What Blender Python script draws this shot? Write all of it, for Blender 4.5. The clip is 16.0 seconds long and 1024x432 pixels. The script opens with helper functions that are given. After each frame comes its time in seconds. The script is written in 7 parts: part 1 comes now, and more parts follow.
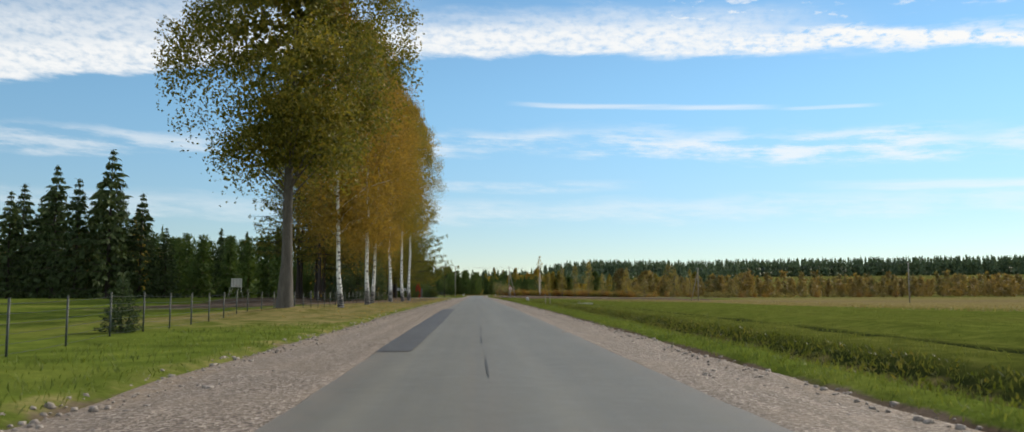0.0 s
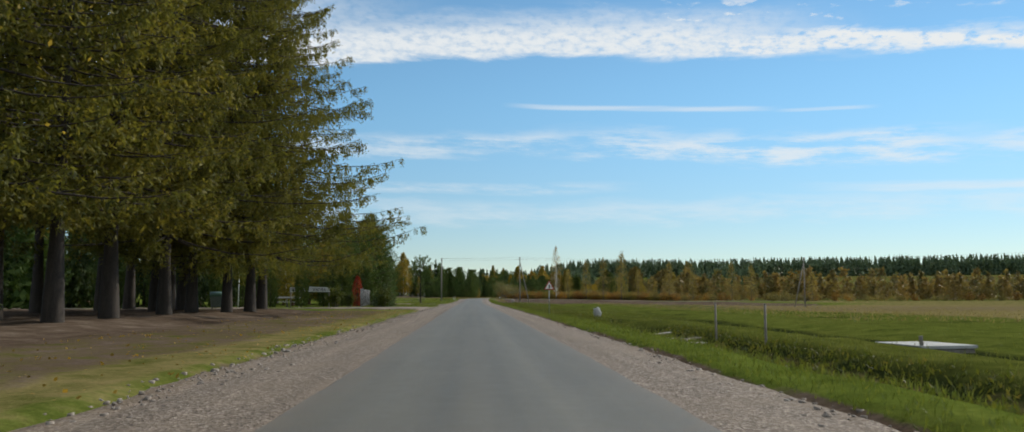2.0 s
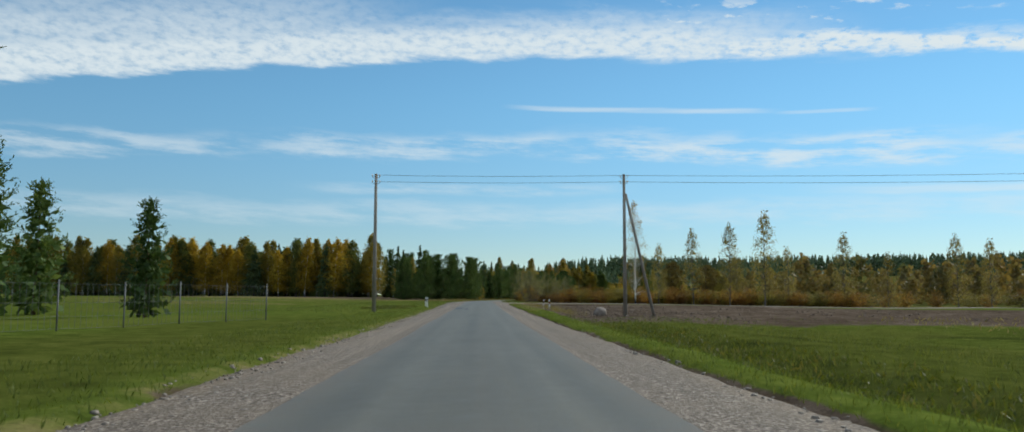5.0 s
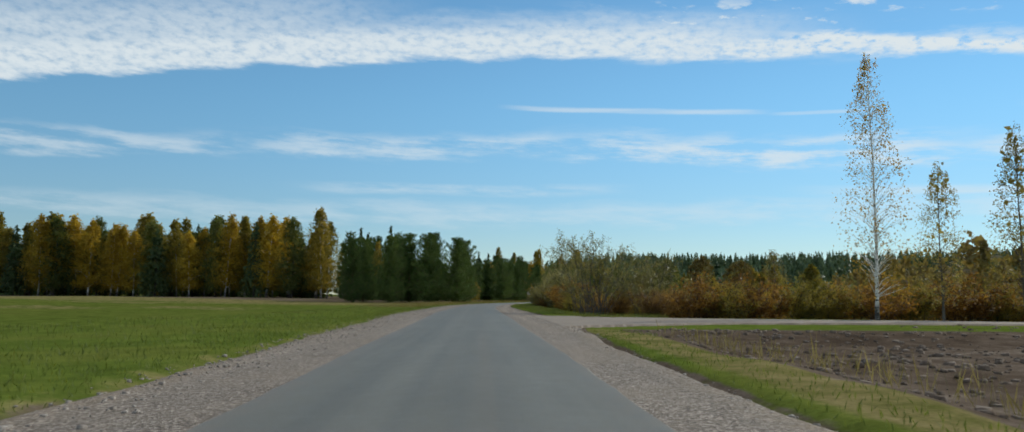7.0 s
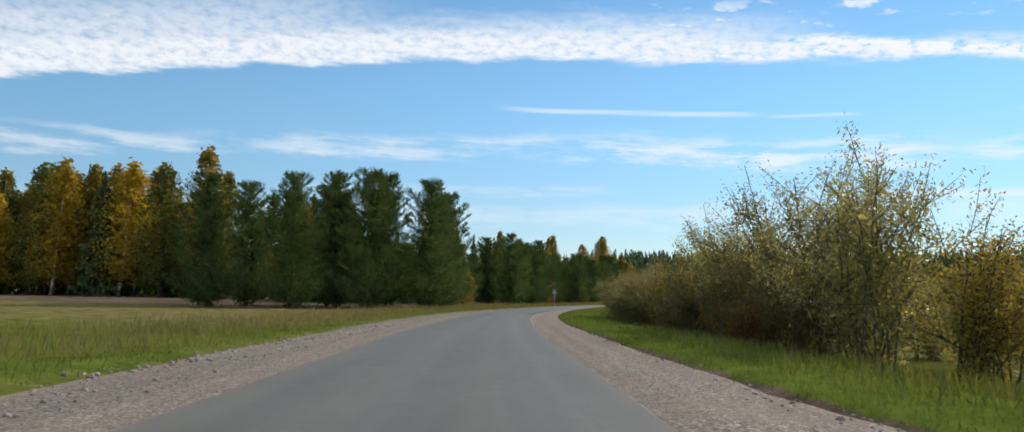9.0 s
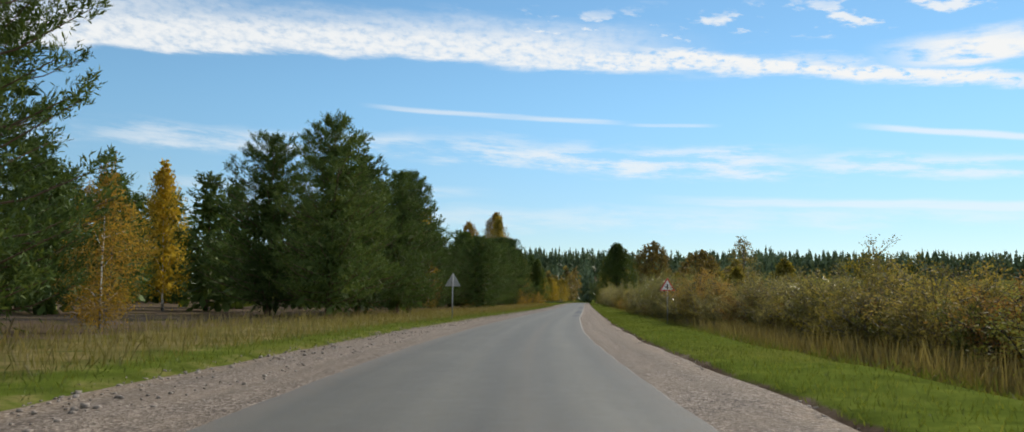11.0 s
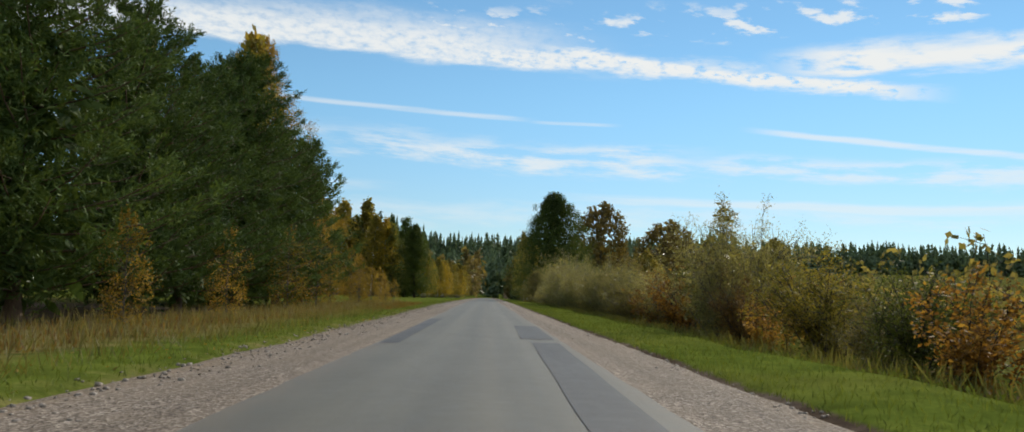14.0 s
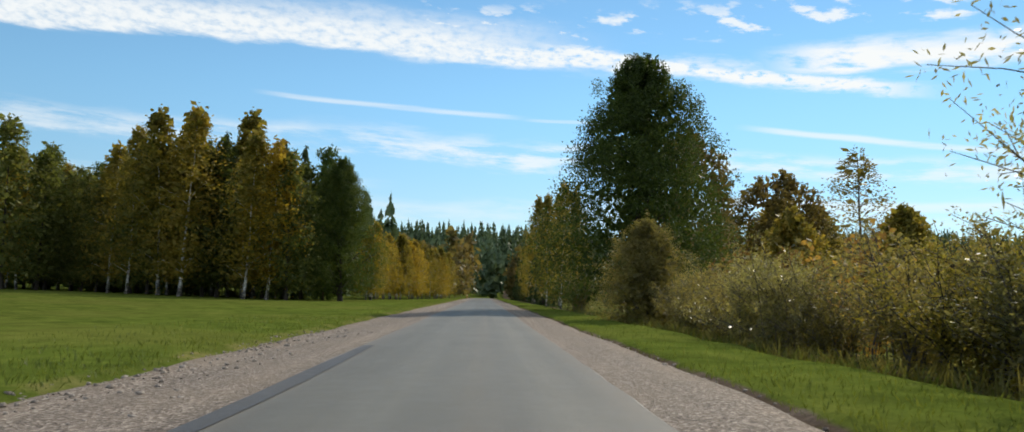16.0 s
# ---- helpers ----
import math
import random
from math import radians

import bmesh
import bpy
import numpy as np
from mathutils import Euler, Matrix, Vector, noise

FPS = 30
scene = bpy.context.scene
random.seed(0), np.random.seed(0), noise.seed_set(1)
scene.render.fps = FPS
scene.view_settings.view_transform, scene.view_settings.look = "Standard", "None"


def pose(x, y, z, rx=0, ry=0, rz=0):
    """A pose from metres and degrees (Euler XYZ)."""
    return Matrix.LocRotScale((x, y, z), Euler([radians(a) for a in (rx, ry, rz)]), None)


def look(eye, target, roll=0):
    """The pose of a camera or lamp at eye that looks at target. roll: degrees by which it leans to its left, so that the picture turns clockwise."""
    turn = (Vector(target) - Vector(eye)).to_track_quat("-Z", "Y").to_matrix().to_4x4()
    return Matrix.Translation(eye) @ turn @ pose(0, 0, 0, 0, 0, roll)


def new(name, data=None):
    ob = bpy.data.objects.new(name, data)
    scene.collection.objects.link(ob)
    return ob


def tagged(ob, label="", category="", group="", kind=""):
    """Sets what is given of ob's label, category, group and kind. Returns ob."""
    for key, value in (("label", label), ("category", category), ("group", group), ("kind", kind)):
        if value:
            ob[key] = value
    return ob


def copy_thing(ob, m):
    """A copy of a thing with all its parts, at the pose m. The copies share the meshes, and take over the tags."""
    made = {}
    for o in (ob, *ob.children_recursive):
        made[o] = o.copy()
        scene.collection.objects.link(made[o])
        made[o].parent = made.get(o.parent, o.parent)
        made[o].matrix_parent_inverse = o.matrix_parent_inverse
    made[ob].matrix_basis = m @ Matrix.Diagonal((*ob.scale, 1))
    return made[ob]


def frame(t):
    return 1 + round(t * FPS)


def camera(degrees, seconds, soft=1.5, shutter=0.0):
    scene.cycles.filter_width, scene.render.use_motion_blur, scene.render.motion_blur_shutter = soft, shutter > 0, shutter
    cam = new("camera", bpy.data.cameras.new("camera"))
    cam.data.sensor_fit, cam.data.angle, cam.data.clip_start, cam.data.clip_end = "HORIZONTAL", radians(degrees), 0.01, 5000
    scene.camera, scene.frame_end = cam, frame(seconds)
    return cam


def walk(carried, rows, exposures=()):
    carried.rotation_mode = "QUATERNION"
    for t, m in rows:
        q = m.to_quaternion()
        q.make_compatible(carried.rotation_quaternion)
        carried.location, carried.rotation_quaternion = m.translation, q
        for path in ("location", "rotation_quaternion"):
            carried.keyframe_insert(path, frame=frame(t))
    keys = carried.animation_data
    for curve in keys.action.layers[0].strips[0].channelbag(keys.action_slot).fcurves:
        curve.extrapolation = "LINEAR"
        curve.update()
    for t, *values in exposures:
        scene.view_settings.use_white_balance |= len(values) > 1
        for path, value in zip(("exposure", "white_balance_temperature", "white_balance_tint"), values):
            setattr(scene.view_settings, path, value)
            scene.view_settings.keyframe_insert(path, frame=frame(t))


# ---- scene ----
cam = camera(63.35, 16.0, soft=1.5, shutter=0.018)
PATH = [
    (0.0, pose(0.000, 0.000, 0.701, 95.362, 0.024, -2.820)),
    (0.5, pose(0.117, 18.393, 0.810, 95.460, 0.259, -2.830)),
    (1.0, pose(0.261, 37.023, 0.891, 95.445, 0.195, -2.942)),
    (1.5, pose(0.421, 55.897, 0.940, 95.467, 0.170, -3.010)),
    (2.0, pose(0.577, 74.957, 0.968, 95.469, 0.070, -3.065)),
    (2.5, pose(0.707, 94.053, 0.981, 95.481, 0.042, -3.074)),
    (3.0, pose(0.787, 113.001, 0.984, 95.526, 0.003, -2.975)),
    (3.5, pose(0.841, 131.742, 0.970, 95.548, 0.007, -2.962)),
    (4.0, pose(0.917, 150.422, 0.937, 95.566, -0.021, -2.944)),
    (4.5, pose(0.979, 169.167, 0.886, 95.570, -0.061, -3.020)),
    (5.0, pose(1.105, 187.962, 0.837, 95.570, -0.080, -3.110)),
    (5.5, pose(1.375, 206.739, 0.810, 95.570, -0.102, -3.210)),
    (6.0, pose(1.710, 225.426, 0.830, 95.575, -0.128, -3.310)),
    (6.5, pose(2.067, 243.919, 0.926, 95.585, -0.199, -3.393)),
    (7.0, pose(2.443, 262.183, 1.004, 95.587, -0.202, -3.500)),
    (7.5, pose(2.839, 280.255, 1.024, 95.595, -0.373, -3.573)),
    (8.0, pose(3.234, 298.167, 1.011, 95.613, -0.377, -3.554)),
    (8.5, pose(3.610, 315.966, 0.979, 95.635, -0.432, -3.580)),
    (9.0, pose(4.023, 333.664, 0.941, 95.660, -0.500, -3.850)),
    (9.5, pose(4.648, 351.242, 0.906, 95.685, -0.576, -4.700)),
    (10.0, pose(5.637, 368.675, 0.884, 95.710, -0.659, -6.400)),
    (10.5, pose(7.458, 385.909, 0.887, 95.735, -0.781, -9.311)),
    (11.0, pose(10.545, 402.990, 0.916, 95.831, -0.865, -13.177)),
    (11.5, pose(14.824, 420.073, 0.934, 95.852, -0.911, -16.470)),
    (12.0, pose(19.964, 437.218, 0.943, 95.817, -1.054, -18.437)),
    (12.5, pose(25.502, 454.328, 0.950, 95.818, -1.039, -19.348)),
    (13.0, pose(31.134, 471.377, 0.931, 95.757, -1.138, -19.746)),
    (13.5, pose(36.761, 488.472, 0.924, 95.676, -1.223, -19.928)),
    (14.0, pose(42.438, 505.808, 0.940, 95.602, -1.393, -20.013)),
    (14.5, pose(48.271, 523.629, 0.989, 95.573, -1.310, -20.056)),
    (15.0, pose(54.251, 541.878, 1.068, 95.508, -1.155, -20.112)),
    (15.5, pose(60.314, 560.298, 1.169, 95.481, -1.213, -20.271)),
    (16.0, pose(66.423, 578.739, 1.274, 95.489, -1.141, -20.379)),
]
walk(cam, PATH, [(0.0, 0.20, 7000, 11), (1.0, 0.08, 6750, 10), (2.0, 0.0, 6750, 9), (3.0, -0.04, 6600, 7), (3.6, -0.05, 6450, 5), (6.3, -0.14, 6300, 3), (7.2, -0.10, 6400, 6), (8.0, 0.10, 6450, 10), (10.3, 0.20, 6950, 11), (11.8, 0.04, 6900, 10), (14.5, 0.04, 6900, 9), (16.0, 0.20, 6850, 9)])

# ---- world, sun ----
SUN_AZ, SUN_EL = 52.0, 34.0          # degrees to the right of the first heading, above the horizon
world = bpy.data.worlds.new("world")
scene.world = world
world.use_nodes = True
wt = world.node_tree
for n in list(wt.nodes):
    wt.nodes.remove(n)


def wnode(kind, **settings):
    n = wt.nodes.new(kind)
    for k, v in settings.items():
        node_setting(n, k, v)
    return n


def node_setting(n, k, v):
    if k == "operation":
        n.operation = v
    elif k == "clamp":
        n.use_clamp = v


def wmath(op, a, b=None, c=None, clamp=False):
    n = wnode("ShaderNodeMath", operation=op, clamp=clamp)
    for i, v in enumerate((a, b, c)):
        if v is None:
            continue
        if isinstance(v, (int, float)):
            n.inputs[i].default_value = v
        else:
            wt.links.new(v, n.inputs[i])
    return n.outputs[0]


def wstep(v, lo, hi):
    n = wnode("ShaderNodeMapRange")
    n.interpolation_type = "SMOOTHSTEP"
    n.inputs["From Min"].default_value, n.inputs["From Max"].default_value = lo, hi
    wt.links.new(v, n.inputs["Value"])
    return n.outputs[0]


sky = wt.nodes.new("ShaderNodeTexSky")
sky.sky_type = "NISHITA"
sky.sun_disc = False
sky.sun_elevation, sky.sun_rotation = radians(SUN_EL), radians(SUN_AZ)
sky.altitude, sky.air_density, sky.dust_density, sky.ozone_density = 100, 1.0, 0.0, 3.0
coord = wt.nodes.new("ShaderNodeTexCoord")
split = wt.nodes.new("ShaderNodeSeparateXYZ")
wt.links.new(coord.outputs["Generated"], split.inputs[0])
AZ = wmath("MULTIPLY", wmath("ARCTAN2", split.outputs[0], split.outputs[1]), 57.2958)
EL = wmath("MULTIPLY", wmath("ARCSINE", split.outputs[2]), 57.2958)


def wnoise(az_scale, el_scale, detail=6.0, rough=0.55, shift=0.0, tilt=0.0):
    """Noise over azimuth and height, stretched along the cloud bands."""
    v = wt.nodes.new("ShaderNodeCombineXYZ")
    wt.links.new(wmath("MULTIPLY_ADD", AZ, az_scale, shift), v.inputs[0])
    wt.links.new(wmath("MULTIPLY", wmath("MULTIPLY_ADD", AZ, tilt, EL), el_scale), v.inputs[1])
    n = wt.nodes.new("ShaderNodeTexNoise")
    n.inputs["Scale"].default_value, n.inputs["Detail"].default_value, n.inputs["Roughness"].default_value = 1.0, detail, rough
    wt.links.new(v.outputs[0], n.inputs["Vector"])
    return n.outputs["Fac"]


soft_noise = wnoise(0.12, 0.55, shift=3.0)
fine_noise = wnoise(1.15, 2.3, detail=7.0, rough=0.6, shift=11.0, tilt=0.05)
wisp_noise = wnoise(0.17, 1.0, detail=8.0, rough=0.66, shift=63.0, tilt=0.04)
puff_noise = wnoise(0.30, 0.95, detail=6.0, rough=0.6, shift=41.0, tilt=0.1)
long_noise = wnoise(0.05, 0.9, detail=7.0, rough=0.62, shift=27.0)


def band(az0, az1, e0, slope, curve, below, above, noise_fac, lo, hi, strength, ends=4.0, mid=0.0):
    """A cloud band: its height along the azimuth, its soft edges below and above, and how far noise breaks it."""
    d = wmath("SUBTRACT", AZ, mid)
    line = wmath("MULTIPLY_ADD", wmath("MULTIPLY_ADD", d, curve, slope), d, e0) if not isinstance(e0, str) else None
    off = wmath("SUBTRACT", EL, line)
    wob = wmath("MULTIPLY_ADD", wmath("SUBTRACT", soft_noise, 0.5), below * 1.5, off)
    if below > 0.6:
        wob = wmath("MULTIPLY_ADD", wmath("SUBTRACT", wisp_noise, 0.5), 1.7, wob)
    body = wmath("MULTIPLY", wstep(wob, -below, -below * 0.25), wmath("SUBTRACT", 1.0, wstep(wob, above * 0.2, above)))
    span = wmath("MULTIPLY", wstep(AZ, az0 - ends, az0 + ends), wmath("SUBTRACT", 1.0, wstep(AZ, az1 - ends, az1 + ends)))
    return wmath("MULTIPLY", wmath("MULTIPLY", wmath("MULTIPLY", body, span), wstep(noise_fac, lo, hi)), strength)


clouds = [
    band(-60, 22, 16.75, 0.012, -0.0029, 0.75, 3.2, fine_noise, 0.05, 0.62, 0.95, ends=7, mid=4),
    band(-90, -8, 15.9, 0.11, -0.001, 1.3, 5.5, fine_noise, 0.0, 0.66, 0.72, ends=8, mid=-15),
    band(14, 37, 16.2, -0.05, -0.004, 0.7, 1.2, fine_noise, 0.22, 0.58, 0.97, ends=4, mid=22),
    band(22, 46, 15.6, -0.155, 0.0, 0.75, 0.8, fine_noise, 0.28, 0.5, 1.0, ends=3, mid=31),
    band(39, 75, 15.3, -0.03, 0.0, 1.0, 1.6, puff_noise, 0.30, 0.5, 1.0, ends=3, mid=46),
    band(10, 60, 18.1, -0.01, 0.0, 0.8, 2.2, puff_noise, 0.52, 0.64, 0.85, ends=6, mid=30),
    band(3.6, 20.5, 12.65, -0.045, 0.0, 0.24, 0.26, long_noise, 0.3, 0.65, 0.5, ends=1.5, mid=12),
    band(21.5, 26.5, 12.0, -0.04, 0.0, 0.16, 0.18, long_noise, 0.15, 0.5, 0.4, ends=1.2, mid=24),
    band(37, 60, 10.4, -0.155, 0.0, 0.3, 0.3, long_noise, 0.15, 0.5, 0.65, ends=2, mid=43),
    band(-14, 8, 10.5, 0.03, 0.0, 1.2, 1.1, wisp_noise, 0.38, 0.64, 0.55, ends=4, mid=0),
    band(8, 32, 9.95, -0.05, 0.0, 1.5, 1.3, wisp_noise, 0.40, 0.62, 0.75, ends=4, mid=18),
    band(32, 70, 8.9, -0.06, 0.0, 1.1, 1.0, wisp_noise, 0.38, 0.6, 0.6, ends=4, mid=38),
    band(-70, -15, 9.7, 0.06, 0.0, 1.1, 1.0, wisp_noise, 0.36, 0.62, 0.5, ends=5, mid=-22),
    band(-9, 9, 7.4, 0.0, 0.0, 0.6, 0.5, wisp_noise, 0.3, 0.66, 0.5, ends=4, mid=0),
    band(25, 60, 6.7, -0.04, 0.0, 0.5, 0.45, long_noise, 0.25, 0.6, 0.55, ends=4, mid=30),
    band(-60, 80, 5.8, 0.0, 0.0, 1.2, 0.9, wisp_noise, 0.28, 0.68, 0.38, ends=8, mid=15),
]
cover = clouds[0]
for c in clouds[1:]:
    cover = wmath("MAXIMUM", cover, c)
# unseen cloud towards the zenith and behind, thin and broken, added as fill light
veil_fill = wmath("MULTIPLY", wmath("MULTIPLY", wstep(EL, 19, 34), wstep(soft_noise, 0.38, 0.68)), 0.62)
rear_fill = wmath("MULTIPLY", wstep(wmath("ABSOLUTE", AZ), 78, 105), wstep(EL, 0, 10))
rear_fill = wmath("MULTIPLY", wmath("MULTIPLY", rear_fill, wstep(wisp_noise, 0.30, 0.58)), 0.8)
cover = wmath("MAXIMUM", wmath("MAXIMUM", cover, veil_fill), rear_fill, clamp=True)
tone = wt.nodes.new("ShaderNodeMix")
tone.data_type = "RGBA"
tone.blend_type = "MULTIPLY"
tone.inputs[0].default_value = 1.0
wt.links.new(sky.outputs[0], tone.inputs[6])
grade = wt.nodes.new("ShaderNodeMix")
grade.data_type = "RGBA"
wt.links.new(wstep(EL, 1.0, 15.0), grade.inputs[0])
grade.inputs[6].default_value = (0.68, 0.755, 0.84, 1)
grade.inputs[7].default_value = (0.79, 1.04, 1.06, 1)
wt.links.new(grade.outputs[2], tone.inputs[7])
mix = wt.nodes.new("ShaderNodeMix")
mix.data_type = "RGBA"
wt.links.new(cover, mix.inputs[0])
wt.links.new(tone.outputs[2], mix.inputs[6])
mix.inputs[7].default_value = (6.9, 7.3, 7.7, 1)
back = wt.nodes.new("ShaderNodeBackground")
back.inputs["Strength"].default_value = 0.116
wt.links.new(mix.outputs[2], back.inputs["Color"])
wo = wt.nodes.new("ShaderNodeOutputWorld")
wt.links.new(back.outputs[0], wo.inputs["Surface"])

sun_data = bpy.data.lights.new("sun", "SUN")
sun_data.energy, sun_data.angle, sun_data.color = 3.35, radians(0.6), (1.0, 0.93, 0.82)
sun = new("sun", sun_data)
a, e = radians(SUN_AZ), radians(SUN_EL)
toward = Vector((math.sin(a) * math.cos(e), math.cos(a) * math.cos(e), math.sin(e)))
sun.matrix_world = look(toward * 100, (0, 0, 0))

# ---- materials ----


def material(name):
    m = bpy.data.materials.new(name)
    m.use_nodes = True
    t = m.node_tree
    return m, t, t.nodes["Principled BSDF"]


def tex_noise(t, scale, detail=4.0, rough=0.55, stretch=None, source="Position", distort=0.0):
    n = t.nodes.new("ShaderNodeTexNoise")
    n.inputs["Scale"].default_value, n.inputs["Detail"].default_value, n.inputs["Roughness"].default_value = scale, detail, rough
    n.inputs["Distortion"].default_value = distort
    if source == "Position":
        g = t.nodes.new("ShaderNodeNewGeometry").outputs["Position"]
    else:
        g = t.nodes.new("ShaderNodeTexCoord").outputs["Object"]
    if stretch:
        mp = t.nodes.new("ShaderNodeMapping")
        mp.inputs["Scale"].default_value = stretch
        t.links.new(g, mp.inputs[0])
        g = mp.outputs[0]
    t.links.new(g, n.inputs["Vector"])
    return n.outputs["Fac"]


def ramp(t, fac, stops):
    r = t.nodes.new("ShaderNodeValToRGB")
    el = r.color_ramp.elements
    while len(el) < len(stops):
        el.new(0.5)
    for k, (p, c) in enumerate(stops):
        el[k].position, el[k].color = p, (*c, 1)
    t.links.new(fac, r.inputs[0])
    return r.outputs[0]


def blend(t, fac, a, b, kind="MIX"):
    m = t.nodes.new("ShaderNodeMix")
    m.data_type, m.blend_type = "RGBA", kind
    for sock, v in ((m.inputs[0], fac), (m.inputs[6], a), (m.inputs[7], b)):
        if isinstance(v, (int, float)):
            sock.default_value = v
        elif isinstance(v, tuple):
            sock.default_value = (*v, 1)
        else:
            t.links.new(v, sock)
    return m.outputs[2]


def math_node(t, op, a, b):
    n = t.nodes.new("ShaderNodeMath")
    n.operation = op
    for i, v in enumerate((a, b)):
        if isinstance(v, (int, float)):
            n.inputs[i].default_value = v
        else:
            t.links.new(v, n.inputs[i])
    return n.outputs[0]


def step(t, v, lo, hi):
    n = t.nodes.new("ShaderNodeMapRange")
    n.interpolation_type = "SMOOTHSTEP"
    n.inputs["From Min"].default_value, n.inputs["From Max"].default_value = lo, hi
    t.links.new(v, n.inputs["Value"])
    return n.outputs[0]


def bump(t, b, height, strength=0.4, distance=0.02):
    n = t.nodes.new("ShaderNodeBump")
    n.inputs["Strength"].default_value, n.inputs["Distance"].default_value = strength, distance
    t.links.new(height, n.inputs["Height"])
    t.links.new(n.outputs[0], b.inputs["Normal"])


def attr(t, name):
    n = t.nodes.new("ShaderNodeAttribute")
    n.attribute_name = name
    return n.outputs["Fac"]


def plain(name, stops, scale=6.0, rough=0.7, metal=0.0, relief=0.15, stretch=None, source="Object", fine=8.0):
    m, t, b = material(name)
    n1 = tex_noise(t, scale, 5.0, stretch=stretch, source=source)
    n2 = tex_noise(t, scale * fine, 3.0, stretch=stretch, source=source)
    c = ramp(t, n1, stops)
    c = blend(t, 0.35, c, ramp(t, n2, [(0.3, tuple(v * 0.7 for v in stops[0][1])), (0.7, stops[-1][1])]))
    t.links.new(c, b.inputs["Base Color"])
    b.inputs["Roughness"].default_value, b.inputs["Metallic"].default_value = rough, metal
    bump(t, b, n2, relief, 0.01)
    return m


def leaf_material(name, stops, through_light=0.38, rough=0.6, gloss=0.22, tint=0.25, patch=0.45, own_part=0.42):
    """Leaves: every leaf has its own tone, every plant a shift of it, and light comes through."""
    m, t, b = material(name)
    isl = t.nodes.new("ShaderNodeNewGeometry").outputs["Random Per Island"]
    big = tex_noise(t, patch, 2.0)
    own = t.nodes.new("ShaderNodeObjectInfo").outputs["Random"]
    f = math_node(t, "ADD", math_node(t, "MULTIPLY", isl, own_part), math_node(t, "MULTIPLY", big, 1.04 - own_part))
    f = math_node(t, "ADD", f, math_node(t, "MULTIPLY", math_node(t, "SUBTRACT", own, 0.5), tint))
    c = ramp(t, f, stops)
    t.links.new(c, b.inputs["Base Color"])
    b.inputs["Roughness"].default_value = rough
    b.inputs["Specular IOR Level"].default_value = gloss
    tr = t.nodes.new("ShaderNodeBsdfTranslucent")
    t.links.new(blend(t, 1.0, c, (1.5, 1.4, 0.7), "MULTIPLY"), tr.inputs["Color"])
    mx = t.nodes.new("ShaderNodeMixShader")
    mx.inputs[0].default_value = through_light
    t.links.new(b.outputs[0], mx.inputs[1])
    t.links.new(tr.outputs[0], mx.inputs[2])
    t.links.new(mx.outputs[0], t.nodes["Material Output"].inputs["Surface"])
    return m


# asphalt: grey, worn lanes, faint cracks
def along(t, per_m, across, detail=3.0):
    """Noise drawn out along the road, by the road's own metres."""
    v = t.nodes.new("ShaderNodeCombineXYZ")
    t.links.new(math_node(t, "MULTIPLY", attr(t, "road_s"), per_m), v.inputs[0])
    t.links.new(math_node(t, "MULTIPLY", attr(t, "road_l"), across), v.inputs[1])
    n = t.nodes.new("ShaderNodeTexNoise")
    n.inputs["Scale"].default_value, n.inputs["Detail"].default_value, n.inputs["Roughness"].default_value = 1.0, detail, 0.55
    t.links.new(v.outputs[0], n.inputs["Vector"])
    return n.outputs["Fac"]


def asphalt_material(name, low, high):
    m, t, b = material(name)
    streak = along(t, 0.022, 2.1)
    stain = along(t, 0.35, 2.6, 4.0)
    large = tex_noise(t, 0.35, 4.0)
    mid = tex_noise(t, 4.0, 5.0)
    grain = tex_noise(t, 160.0, 2.0)
    c = ramp(t, large, [(0.3, low), (0.7, high)])
    c = blend(t, math_node(t, "MULTIPLY", step(t, mid, 0.45, 0.75), 0.25), c, tuple(v * 1.2 for v in high))
    lane = attr(t, "lane")
    c = blend(t, math_node(t, "MULTIPLY", lane, 0.5), c, tuple(v * 1.3 for v in high))
    c = blend(t, 0.75, c, ramp(t, streak, [(0.28, (0.72, 0.74, 0.78)), (0.5, (1.0, 1.0, 1.0)), (0.72, (1.22, 1.19, 1.12))]), "MULTIPLY")
    c = blend(t, 0.55, c, ramp(t, stain, [(0.3, (0.82, 0.82, 0.83)), (0.7, (1.14, 1.13, 1.11))]), "MULTIPLY")
    c = blend(t, math_node(t, "MULTIPLY", attr(t, "seam"), step(t, streak, 0.3, 0.6)), c, (0.150, 0.118, 0.084))
    dust = attr(t, "dust")
    c = blend(t, math_node(t, "MULTIPLY", dust, step(t, mid, 0.25, 0.6)), c, (0.185, 0.155, 0.125))
    c = blend(t, 0.35, c, ramp(t, grain, [(0.3, tuple(v * 0.45 for v in low)), (0.7, tuple(v * 1.4 for v in high))]))
    t.links.new(c, b.inputs["Base Color"])
    t.links.new(math_node(t, "ADD", math_node(t, "MULTIPLY", mid, 0.2), 0.55), b.inputs["Roughness"])
    b.inputs["Specular IOR Level"].default_value = 0.28
    bump(t, b, grain, 0.5, 0.004)
    return m


ASPHALT = asphalt_material("asphalt_grey", (0.097, 0.094, 0.080), (0.131, 0.127, 0.107))
# dark tone shared by the repairs and the painted shadow band
PATCH_AND_SHADOW = asphalt_material("patch_and_shadow_band", (0.052, 0.053, 0.055), (0.074, 0.075, 0.076))


